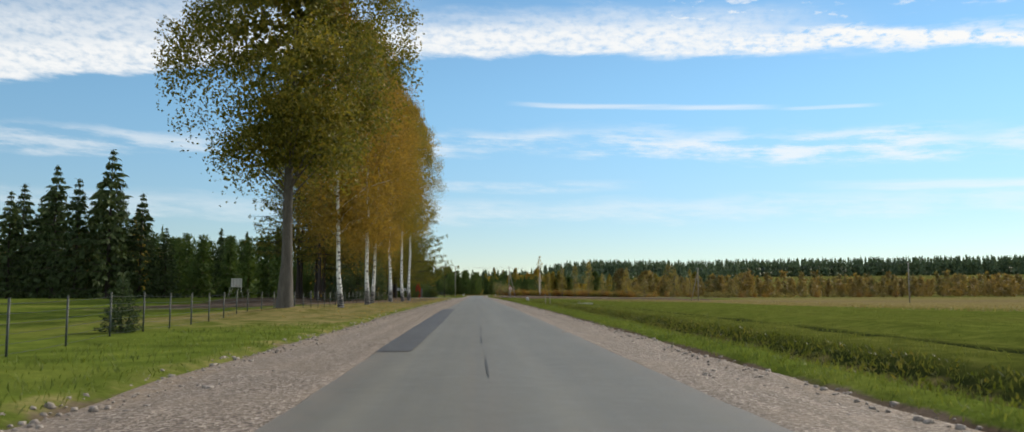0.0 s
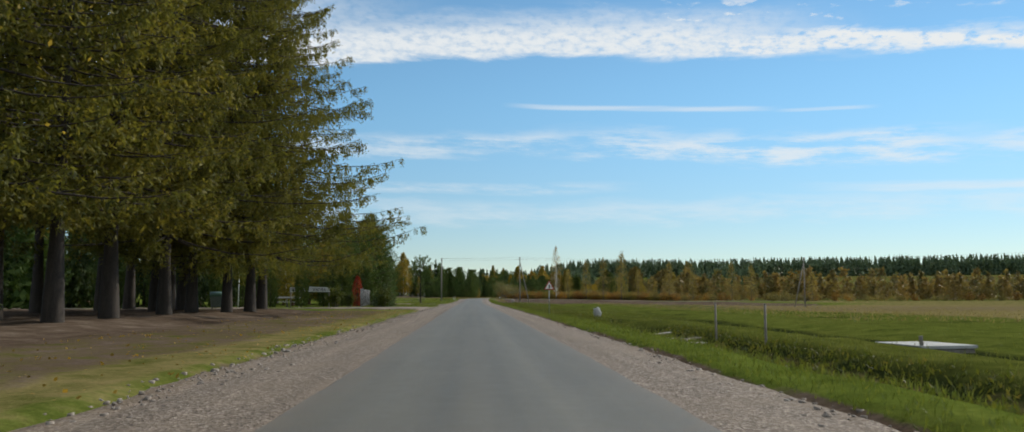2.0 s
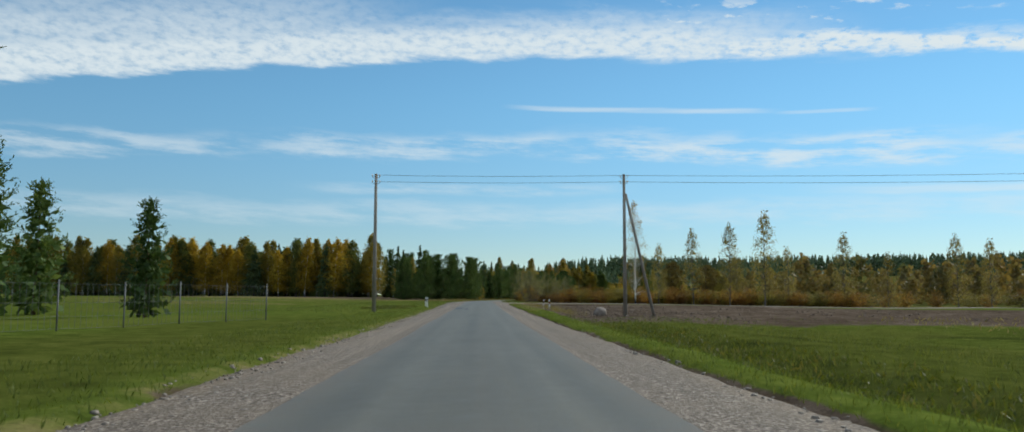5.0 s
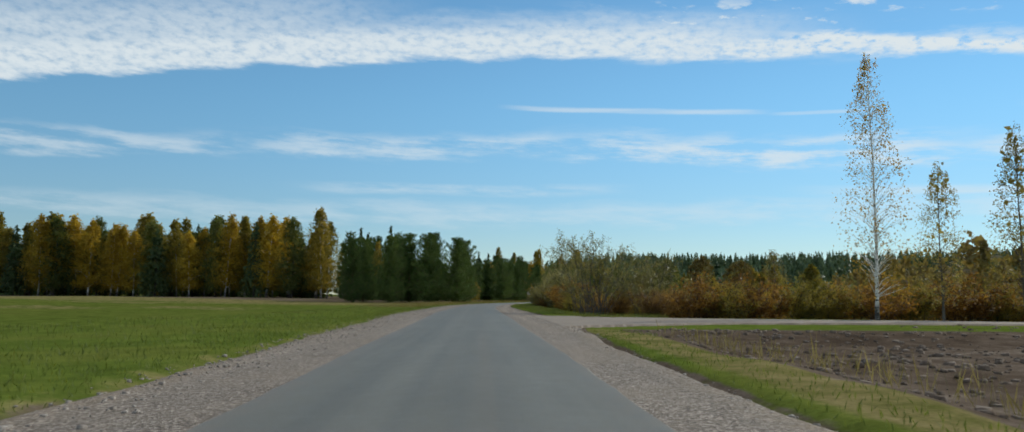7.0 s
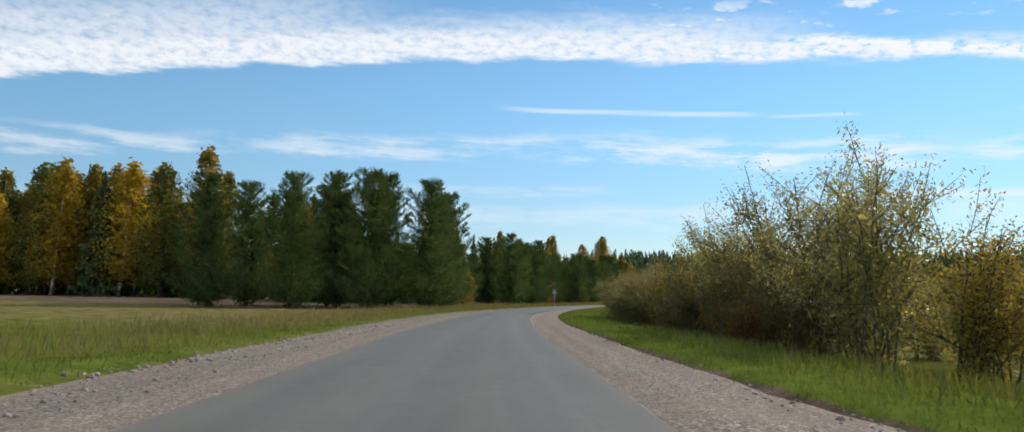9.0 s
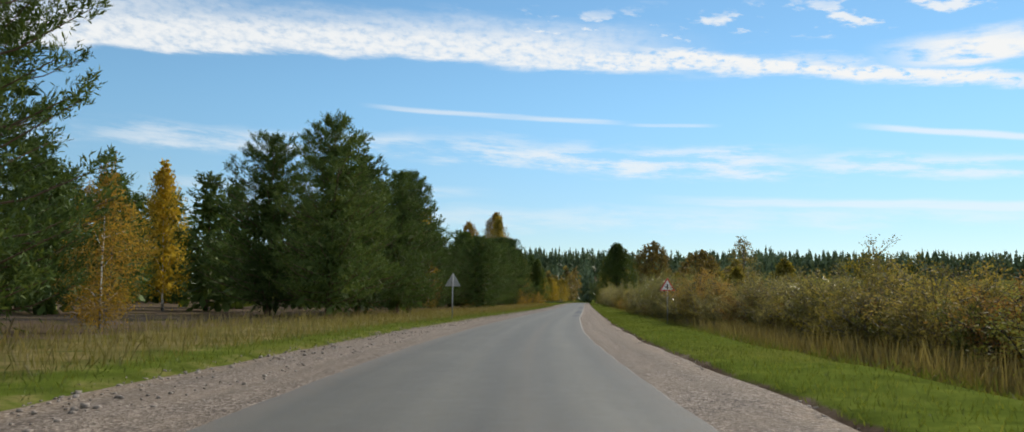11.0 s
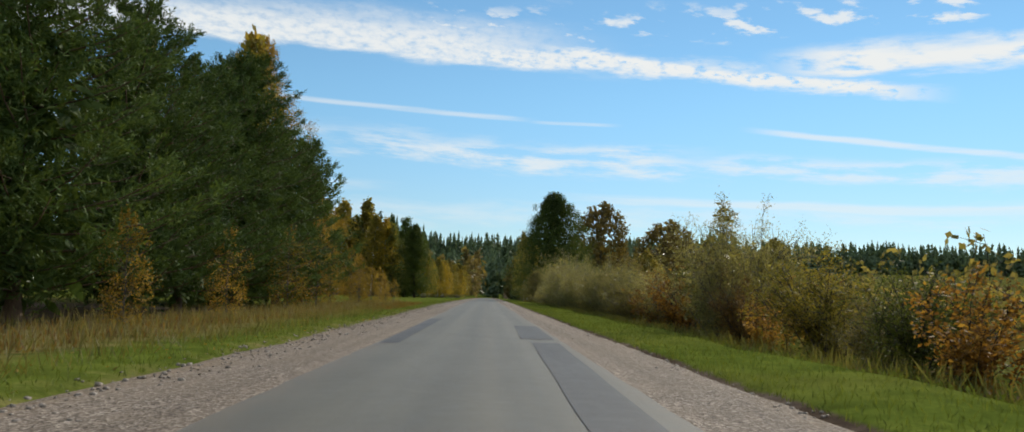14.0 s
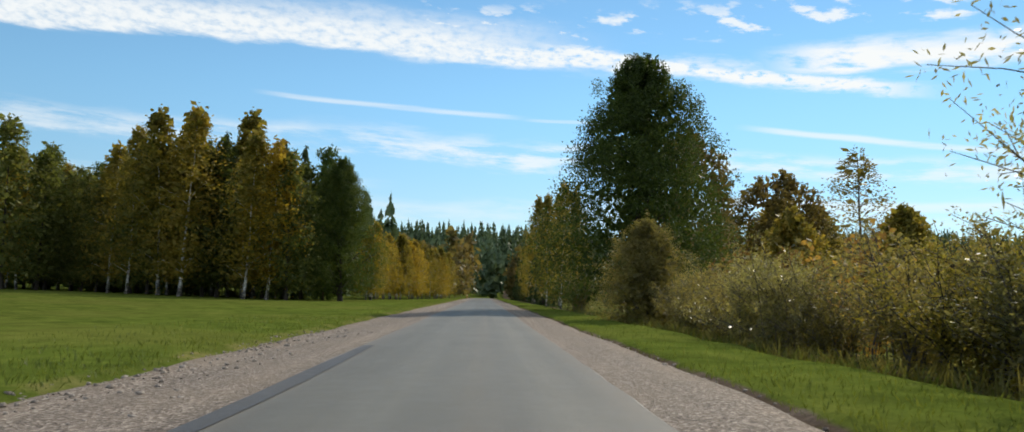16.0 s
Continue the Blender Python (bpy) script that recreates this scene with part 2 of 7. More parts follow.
def gravel_material():
    m, t, b = material("gravel_shoulder")
    v = t.nodes.new("ShaderNodeTexVoronoi")
    v.inputs["Scale"].default_value = 38.0
    v.inputs["Randomness"].default_value = 1.0
    t.links.new(t.nodes.new("ShaderNodeNewGeometry").outputs["Position"], v.inputs["Vector"])
    stone = ramp(t, v.outputs["Color"], [(0.15, (0.062, 0.048, 0.039)), (0.42, (0.160, 0.126, 0.101)), (0.62, (0.25, 0.205, 0.166)), (0.88, (0.48, 0.415, 0.35))])
    large = tex_noise(t, 0.5, 4.0)
    mid = tex_noise(t, 5.0, 5.0)
    track = along(t, 0.03, 2.6)
    big = t.nodes.new("ShaderNodeTexVoronoi")
    big.inputs["Scale"].default_value = 13.0
    t.links.new(t.nodes.new("ShaderNodeNewGeometry").outputs["Position"], big.inputs["Vector"])
    cobble = ramp(t, big.outputs["Color"], [(0.2, (0.075, 0.060, 0.050)), (0.5, (0.23, 0.19, 0.155)), (0.85, (0.58, 0.52, 0.45))])
    stone = blend(t, math_node(t, "MULTIPLY", math_node(t, "SUBTRACT", 1.0, step(t, big.outputs["Distance"], 0.20, 0.36)), step(t, along(t, 0.5, 3.0), 0.42, 0.6)), stone, cobble)
    sand = ramp(t, mid, [(0.3, (0.138, 0.107, 0.080)), (0.7, (0.246, 0.196, 0.148))])
    c = blend(t, math_node(t, "MULTIPLY", step(t, large, 0.42, 0.66), 0.45), stone, sand)
    c = blend(t, 0.25, c, ramp(t, large, [(0.3, (0.138, 0.111, 0.089)), (0.7, (0.260, 0.215, 0.170))]))
    c = blend(t, 0.7, c, ramp(t, track, [(0.3, (0.68, 0.67, 0.66)), (0.7, (1.1, 1.085, 1.06))]), "MULTIPLY")
    c = blend(t, math_node(t, "MULTIPLY", attr(t, "rim"), step(t, mid, 0.3, 0.6)), c, (0.235, 0.172, 0.110))
    t.links.new(c, b.inputs["Base Color"])
    b.inputs["Roughness"].default_value = 0.9
    b.inputs["Specular IOR Level"].default_value = 0.2
    bump(t, b, math_node(t, "ADD", math_node(t, "MULTIPLY", v.outputs["Distance"], 0.6), mid), 0.6, 0.03)
    return m


GRAVEL = gravel_material()


def ground_material():
    """Grass with dry and bare places and broken soil, by masks on the ground."""
    m, t, b = material("ground")
    large = tex_noise(t, 0.12, 4.0)
    mid = tex_noise(t, 1.1, 5.0, rough=0.65)
    fine = tex_noise(t, 14.0, 4.0, rough=0.7)
    tussock = tex_noise(t, 2.6, 3.0, rough=0.6, stretch=(1, 0.6, 1))
    green = ramp(t, mid, [(0.25, (0.048, 0.066, 0.013)), (0.5, (0.096, 0.130, 0.022)), (0.75, (0.158, 0.190, 0.036))])
    green = blend(t, math_node(t, "MULTIPLY", step(t, large, 0.45, 0.68), 0.5), green, (0.150, 0.152, 0.036))
    rank = ramp(t, math_node(t, "ADD", math_node(t, "MULTIPLY", mid, 0.6), math_node(t, "MULTIPLY", tussock, 0.4)), [(0.3, (0.036, 0.040, 0.010)), (0.48, (0.076, 0.088, 0.018)), (0.68, (0.128, 0.132, 0.032))])
    green = blend(t, attr(t, "rank"), green, rank)
    # dark weeds, with the shade of the ditches painted into their green
    green = blend(t, math_node(t, "MULTIPLY", attr(t, "weed_shade"), step(t, tussock, 0.2, 0.5)), green, (0.020, 0.027, 0.009))
    dry = ramp(t, mid, [(0.25, (0.11, 0.085, 0.035)), (0.5, (0.19, 0.155, 0.065)), (0.8, (0.27, 0.225, 0.10))])
    soil = ramp(t, math_node(t, "ADD", math_node(t, "MULTIPLY", mid, 0.6), math_node(t, "MULTIPLY", large, 0.4)), [(0.28, (0.045, 0.032, 0.023)), (0.46, (0.096, 0.070, 0.051)), (0.58, (0.150, 0.115, 0.088)), (0.72, (0.275, 0.225, 0.180))])
    f1 = step(t, math_node(t, "ADD", attr(t, "dry"), math_node(t, "MULTIPLY", math_node(t, "SUBTRACT", mid, 0.5), 1.1)), 0.25, 0.75)
    f2 = step(t, math_node(t, "ADD", attr(t, "soil"), math_node(t, "MULTIPLY", math_node(t, "SUBTRACT", mid, 0.5), 0.9)), 0.35, 0.65)
    c = blend(t, f2, blend(t, f1, green, dry), soil)
    c = blend(t, 0.5, c, ramp(t, fine, [(0.25, (0.35, 0.35, 0.35)), (0.75, (1.3, 1.3, 1.3))]), "MULTIPLY")
    t.links.new(c, b.inputs["Base Color"])
    b.inputs["Roughness"].default_value = 0.95
    b.inputs["Specular IOR Level"].default_value = 0.0
    bump(t, b, math_node(t, "ADD", fine, mid), 0.6, 0.035)
    return m


GROUND = ground_material()

# ---- the road's line and the lie of the land ----
# (metres along the road, heading in degrees to the right, height)
ROAD = [(0, 0.35, -0.24), (37, 0.47, -0.05), (75, 0.44, 0.02), (132, 0.2, 0.03), (169, 0.2, -0.06), (207, 0.9, -0.13),
        (244, 1.12, -0.02), (280, 1.25, 0.08), (316, 1.25, 0.04), (334, 1.6, 0.0), (351, 2.6, -0.04), (369, 4.3, -0.06),
        (386, 8.1, -0.06), (403, 12.27, -0.03), (421, 15.6, -0.01), (439, 17.5, 0.0), (457, 18.2, 0.01), (493, 18.16, -0.02),
        (530, 18.14, 0.05), (568, 18.28, 0.23), (594, 18.35, 0.34), (650, 18.4, 0.45), (760, 18.4, 0.5)]
_rs, _rh, _rz = (np.array(v, float) for v in zip(*ROAD))
RS = np.arange(-300.0, 3000.0, 1.0)
_hd = np.radians(np.interp(RS + 0.5, _rs, _rh))
RX = np.concatenate([[0], np.cumsum(np.sin(_hd))[:-1]])
RY = np.concatenate([[0], np.cumsum(np.cos(_hd))[:-1]])
_i0 = int(np.argmin(np.abs(RS)))
RX, RY = RX - RX[_i0], RY - RY[_i0]
RZ = np.convolve(np.pad(np.interp(RS, _rs, _rz), 12, mode="edge"), np.ones(25) / 25, "valid")
RH = np.radians(np.interp(RS, _rs, _rh))
FAR_N = (math.cos(radians(9)), -math.sin(radians(9)))


def plan(s, l):
    """World x, y of a place s metres along the road and l metres to its right."""
    s, l = np.asarray(s, float), np.asarray(l, float)
    h = np.interp(s, RS, RH)
    near = np.clip(l, -150, 150)
    x = np.interp(s, RS, RX) + near * np.cos(h) + (l - near) * FAR_N[0]
    y = np.interp(s, RS, RY) - near * np.sin(h) + (l - near) * FAR_N[1]
    return x, y


def sm(a, b, v):
    k = np.clip((v - a) / (b - a), 0, 1)
    return k * k * (3 - 2 * k)


def wave(x, y, size, seed=0):
    """Gentle unevenness, between -1 and 1."""
    p, q2 = x / size, y / size
    return (np.sin(p * 2.1 + seed) * np.cos(q2 * 1.7 - seed) + np.sin(p * 0.9 - q2 * 1.3 + 2 * seed) + np.sin(p * 3.7 + q2 * 2.9 + seed) * 0.5) / 2.5


EDGE_S = [-60, 0, 40, 110, 128, 139, 150, 160, 178, 190, 240, 280, 305, 312, 335, 380, 410, 460, 530, 600, 700]
EDGE_L = [3.5, 3.5, 3.5, 3.6, 3.5, 3.6, 3.5, 3.2, 4.0, 3.2, 3.4, 4.1, 4.8, 5.0, 4.9, 5.1, 4.5, 4.0, 3.85, 4.05, 4.0]
EDGE_R = [3.75, 3.7, 3.4, 3.15, 3.15, 3.15, 3.15, 3.15, 3.1, 3.0, 2.8, 2.75, 4.3, 3.6, 3.4, 2.8, 2.8, 2.95, 2.95, 2.8, 2.8]


def left_edge(s):
    """Outer edge of the gravel on the left, which bulges at the drives."""
    return np.interp(s, EDGE_S, EDGE_L) + 0.12 * wave(s, s * 0, 3.0, 2) + 0.08 * wave(s, s * 0, 0.9, 5)


def right_edge(s):
    return np.interp(s, EDGE_S, EDGE_R) + 0.08 * wave(s, s * 0, 2.7, 7) + 0.06 * wave(s, s * 0, 0.8, 1)


def land(s, l):
    """Height of the ground above the road's crown."""
    s, l = np.asarray(s, float), np.asarray(l, float)
    x, y = plan(s, l)
    a = np.abs(l)
    rough = 0.05 * wave(x, y, 2.3, 1) + 0.04 * wave(x, y, 0.8, 3)
    big = 0.25 * wave(x, y, 17, 2)
    # left side
    edge = left_edge(s)
    hl = 0.12 * sm(edge - 0.05, edge + 0.4, a) - 0.15
    hl = hl + 0.32 * np.exp(-(((s - 32.5) / 1.7) ** 2 + ((l + 7.4) / 1.6) ** 2)) + 0.15 * sm(10, 12, a) * sm(88, 98, s) * (1 - sm(128, 134, s))
    hl = hl - 0.3 * sm(10, 20, a) * (1 - sm(85, 95, s)) * sm(-80, 0, s)
    hl = hl + 0.9 * sm(8, 75, a) * sm(225, 260, s)
    hl = hl + (rough * sm(edge + 0.2, edge + 1.5, a) + big * sm(15, 40, a) * 0.5)
    # right side
    edge = right_edge(s)
    lip = 0.12 * sm(edge - 0.06, edge + 0.40, a) - 0.145
    ditch = -0.85 * sm(4.3, 6.6, a) + 0.5 * sm(7.4, 9.6, a) - 0.25 * sm(11, 13, a) + 0.2 * sm(15, 17, a)
    slope = -0.42 * sm(3.6, 5.6, a) + 0.1 * sm(6.5, 8, a) - 0.2 * sm(9, 13, a) - 0.12 * sm(15.2, 16.0, a) * (1 - sm(16.2, 17.5, a))
    soilf = -0.3 * sm(4.2, 6.0, a) + 0.07 * wave(x, y, 1.3, 4) * sm(5, 7, a) + 0.035 * wave(x, y, 0.45, 2) * sm(5, 7, a)
    junction = -0.10 * sm(3, 30, a)
    hedge = -0.5 * sm(5.2, 7.2, a) - 0.3 * sm(8, 14, a)
    w1 = 1 - sm(112, 122, s)
    w3 = sm(226, 240, s)
    w4 = sm(284.5, 287.5, s)
    w5 = sm(306, 311, s)
    hr = ditch * w1 + slope * (1 - w1) * (1 - w3) + soilf * w3 * (1 - w4) + junction * w4 * (1 - w5) + hedge * w5
    hr = hr + lip * (1 - w4 * (1 - w5)) - 0.10 * w4 * (1 - w5)
    hr = hr - 0.55 * sm(15, 60, a) * (1 - sm(300, 420, s)) + 0.5 * sm(120, 260, a)
    hr = hr + (rough * sm(edge + 0.2, edge + 1.5, a) * (1 - w4 * (1 - w5)) + big * sm(15, 40, a) * 0.5)
    h = np.where(l < 0, hl, hr)
    # a shallow hill far off to the right and ahead
    rim = np.hypot(s - 20, l)
    centre = 1 - sm(5, 110, l)
    return h + 21.5 * (sm(620, 1080, rim) * (1 - centre) + sm(840, 1060, rim) * centre * sm(-260, -60, l)) + 3.0 * sm(230, 600, -l)


def height(s, l):
    return np.interp(s, RS, RZ) + land(s, l)


def spot(s, l, up=0.0):
    """A place on the ground as a vector."""
    x, y = plan(s, l)
    return Vector((float(x), float(y), float(height(s, l)) + up))


def fast_mesh(name, verts, faces, mat, parent=None, smooth=False):
    """A mesh object from arrays of verts and of faces that all have the same number of corners."""
    verts, faces = np.asarray(verts, np.float32), np.asarray(faces, np.int32)
    me = bpy.data.meshes.new(name)
    k = faces.shape[1]
    me.vertices.add(len(verts))
    me.loops.add(faces.size)
    me.polygons.add(len(faces))
    me.vertices.foreach_set("co", verts.ravel())
    me.loops.foreach_set("vertex_index", faces.ravel())
    me.polygons.foreach_set("loop_start", np.arange(0, faces.size, k, dtype=np.int32))
    me.polygons.foreach_set("loop_total", np.full(len(faces), k, np.int32))
    if smooth:
        me.polygons.foreach_set("use_smooth", np.ones(len(faces), bool))
    me.materials.append(mat)
    me.update(calc_edges=True)
    me.validate()
    ob = new(name, me)
    ob.parent = parent
    return ob


def sheet(name, ss, ls, zfun, mat, masks=None):
    """A grid over s and l; ls may be a function of s."""
    ss = np.asarray(ss, float)
    L = np.array([ls(s) for s in ss]) if callable(ls) else np.tile(np.asarray(ls, float), (len(ss), 1))
    Sg = np.tile(ss[:, None], (1, L.shape[1]))
    x, y = plan(Sg, L)
    z = zfun(Sg, L)
    n, k = L.shape
    idx = np.arange(n * k).reshape(n, k)
    faces = np.stack([idx[:-1, :-1], idx[:-1, 1:], idx[1:, 1:], idx[1:, :-1]], -1).reshape(-1, 4)
    ob = fast_mesh(name, np.stack([x, y, z], -1).reshape(-1, 3), faces, mat, smooth=True)
    for key, fun in (masks or {}).items():
        at = ob.data.attributes.new(key, "FLOAT", "POINT")
        at.data.foreach_set("value", np.clip(fun(Sg, L), 0, 1).astype(np.float32).ravel())
    if mat is not GROUND:
        for key, grid in (("road_s", Sg), ("road_l", L)):
            ob.data.attributes.new(key, "FLOAT", "POINT").data.foreach_set("value", grid.astype(np.float32).ravel())
    return ob


# ground sheet
def soil_mask(s, l):
    x, y = plan(s, l)
    field = sm(4.0, 4.9, l) * sm(224, 236, s) * (1 - sm(288, 291, s)) * (1 - sm(60, 75, l))
    far = sm(20, 30, l) * sm(150, 190, s) * (1 - sm(225, 235, s)) * 0.45
    wood = (0.55 * sm(4.0, 5.4, -l) + 0.3 * sm(8, 11, -l)) * sm(40, 76, s) * (1 - sm(126, 134, s)) * (1 - sm(26, 32, -l))
    edge_r = (0.70 + 0.3 * wave(s, l, 1.1, 4)) * (1 - sm(0.06, 0.34, np.abs(l - right_edge(s) - 0.06))) * (l > 0)
    edge_l = (0.42 + 0.3 * wave(s, l, 1.3, 6)) * (1 - sm(0.05, 0.4, np.abs(-l - left_edge(s) - 0.05))) * (l < 0)
    under = sm(6.4, 7.4, l) * sm(303, 308, s) * (1 - sm(8.5, 10, l)) * 0.62
    under_l = sm(8, 11, -l) * sm(388, 400, s) * (1 - sm(548, 556, s)) * 0.6
    debris = 1.0 * np.exp(-((s - 101.3) / 2.2) ** 2 - ((l - 6.6) / 1.2) ** 2)
    return np.maximum.reduce([field, far, wood, edge_r, edge_l, under, under_l, debris])


def dry_mask(s, l):
    a = np.abs(l)
    x, y = plan(s, l)
    left_strip = 0.42 * (1 - sm(0.1, 0.7, np.abs(a - left_edge(s) - 0.2))) * (l < 0)
    grove = 0.62 * sm(3.3, 4.2, -l) * sm(14, 30, s) * (1 - sm(126, 136, s)) * (1 - sm(10.5, 14, -l))
    straw = 0.6 * sm(4.8, 6.4, -l) * sm(345, 375, s) * (1 - sm(552, 572, s))
    marsh = 0.85 * sm(30, 50, l) * (1 - sm(226, 240, s)) * sm(40, 120, s) + 0.6 * sm(60, 90, l) * (1 - sm(290, 303, s)) + 0.4 * sm(10, 14, l) * sm(303, 308, s)
    field = 0.5 * (wave(x, y, 9, 3) > 0.2) * sm(10, 20, -l) * sm(235, 250, s) * (1 - sm(420, 430, s))
    verge = 0.62 * sm(2.9, 3.5, l) * (1 - sm(5, 6, l)) * sm(236, 250, s) * (1 - sm(288, 292, s))
    bank = 0.45 * sm(5, 6.3, l) * (1 - sm(8, 9, l)) * (1 - sm(110, 120, s))
    return np.maximum.reduce([left_strip, grove, straw, marsh, field, bank, verge])


def rank_mask(s, l):
    """Darker grass: rank in the wet meadow and at the bushes' edge, also a strip of the left lawn."""
    meadow = (0.9 * sm(4.4, 6.0, l) - 0.35 * sm(13, 16, l)) * (1 - sm(224, 240, s))
    lawn = 0.75 * sm(3.4, 4.6, -l) * (1 - sm(9, 13, -l)) * sm(142, 150, s) * (1 - sm(215, 240, s))
    return meadow + lawn + 0.35 * sm(6, 20, -l) * sm(225, 250, s) + 0.9 * sm(7, 9, l) * sm(303, 308, s)


def weed_shade_mask(s, l):
    """Dark broad-leaved weeds in the ditches and at the bushes' foot, their shade put into the colour."""
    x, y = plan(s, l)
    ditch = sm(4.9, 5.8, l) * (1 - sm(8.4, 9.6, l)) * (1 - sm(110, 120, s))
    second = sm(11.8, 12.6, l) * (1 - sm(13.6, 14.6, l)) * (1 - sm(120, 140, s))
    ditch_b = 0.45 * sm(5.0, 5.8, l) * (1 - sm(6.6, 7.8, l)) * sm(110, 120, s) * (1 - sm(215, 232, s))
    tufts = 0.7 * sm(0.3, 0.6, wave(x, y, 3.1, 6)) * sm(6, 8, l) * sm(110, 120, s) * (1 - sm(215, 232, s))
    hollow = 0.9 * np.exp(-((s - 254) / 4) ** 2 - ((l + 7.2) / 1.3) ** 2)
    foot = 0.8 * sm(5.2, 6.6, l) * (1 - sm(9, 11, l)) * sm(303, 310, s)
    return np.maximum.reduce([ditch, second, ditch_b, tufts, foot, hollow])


s_lines = np.concatenate([np.arange(-60, 20, 2.0), np.arange(20, 330, 1.25), np.arange(330, 640, 1.5), np.arange(640, 800, 4), np.arange(800, 1500, 40), [1500, 1800, 2200, 2900]])
side = np.concatenate([[3.3, 3.45, 3.6, 3.75, 3.9, 4.1, 4.4, 4.8, 5.2, 5.6], np.arange(6, 18, 0.5), np.arange(18, 40, 1.5), np.arange(40, 80, 4), np.arange(80, 160, 10), [170, 200, 240, 300, 380, 480, 600, 700, 800, 950, 1200, 2600]])
right = np.concatenate([[2.6, 2.9, 3.0, 3.05, 3.1, 3.15, 3.2], side])
left = np.concatenate([[2.6, 3.0, 3.2], side])
l_lines = np.concatenate([-left[::-1], [-1.5, 0, 1.5], right])


def ground_z(s, l):
    return height(s, l) - 0.12 * (1 - sm(2.4, 2.9, np.abs(l)))


ground = tagged(sheet("ground", s_lines, l_lines, ground_z, GROUND, {"soil": soil_mask, "dry": dry_mask, "rank": rank_mask, "weed_shade": weed_shade_mask}), "rolling autumn ground of grass, dry stalks and bare soil", "ground", kind="structure")


# the road: asphalt with frayed edges
def asphalt_left(s):
    return -float(np.interp(s, [0, 150, 260, 300, 314, 350, 390, 450, 540, 600], [1.5, 1.6, 2.0, 2.45, 2.75, 2.6, 2.6, 2.1, 1.98, 2.12])) + 0.02 * math.sin(s * 0.31) + 0.012 * math.sin(s * 2.7 + 1)


def asphalt_right(s):
    return float(np.interp(s, [0, 60, 138, 250, 470, 535, 600], [2.2, 1.85, 1.76, 1.5, 1.5, 1.7, 1.45])) + 0.02 * math.sin(s * 0.27 + 2) + 0.012 * math.sin(s * 2.3)


def asphalt_cols(s):
    lo, hi = asphalt_left(s), asphalt_right(s)
    return np.concatenate([[lo - 0.05, lo], np.linspace(lo + 0.15, hi - 0.15, 15), [hi, hi + 0.05]])


def asphalt_z(s, l):
    z = np.interp(s, RS, RZ) - 0.012 * np.abs(l) + 0.006 * wave(s, l * 4, 5, 2)
    z[:, 0] -= 0.03
    z[:, -1] -= 0.03
    return z


def lane_mask(s, l):
    return np.exp(-((l - 0.75) / 0.28) ** 2) + np.exp(-((l + 0.85) / 0.28) ** 2) + 0.5 * np.exp(-((l - 0.1) / 0.15) ** 2)


def seam_mask(s, l):
    """Earth in the worn joint between the lanes."""
    return (0.42 + 0.25 * np.sin(s * 0.043 + 1)) * np.exp(-((l - 0.08 - 0.05 * np.sin(s * 0.05)) / 0.11) ** 2)


def dust_mask(s, l):
    lo = l[:, 1:2]
    hi = l[:, -2:-1]
    return 0.75 * (1 - sm(-0.05, 0.5, l - lo)) + 0.7 * (1 - sm(-0.05, 0.42, hi - l))


road_lines = np.concatenate([np.arange(-60, 640, 0.8), np.arange(640, 806, 5)])
road = tagged(sheet("road", road_lines, asphalt_cols, asphalt_z, ASPHALT, {"lane": lane_mask, "dust": dust_mask, "seam": seam_mask}), "narrow worn grey asphalt country road with frayed edges", "road", kind="structure")
road.data.polygons.foreach_set("use_smooth", np.zeros(len(road.data.polygons), bool))


def shoulder(sign):
    def cols(s):
        inner = abs(asphalt_left(s) if sign < 0 else asphalt_right(s)) - 0.25
        outer = float(left_edge(np.float64(s)) if sign < 0 else right_edge(np.float64(s))) + 0.12
        c = np.linspace(inner, outer, 13)
        return -c[::-1] if sign < 0 else c

    def z(s, l):
        a = np.abs(l)
        base = np.interp(s, RS, RZ) - 0.040 - 0.03 * sm(2.2, 3.4, a) + 0.018 * wave(s, l * 3, 1.1, 3) + 0.010 * wave(s * 2, l * 5, 0.6, 5)
        end = -1 if sign > 0 else 0
        base[:, end] -= 0.05
        return base
    name = "gravel_shoulder"
    def rim(s, l):
        a = np.abs(l)
        edge = (left_edge if sign < 0 else right_edge)(s)
        return (0.75 if sign < 0 else 0.4) * (1 - sm(0.1, 0.55, edge - a)) * (0.6 + 0.5 * wave(s, l, 1.7, 3))
    return tagged(sheet(name, road_lines, cols, z, GRAVEL, {"rim": rim}), "stony pinkish gravel shoulder beside the asphalt", "road shoulder", kind="structure")


shoulder(-1)
shoulder(1)


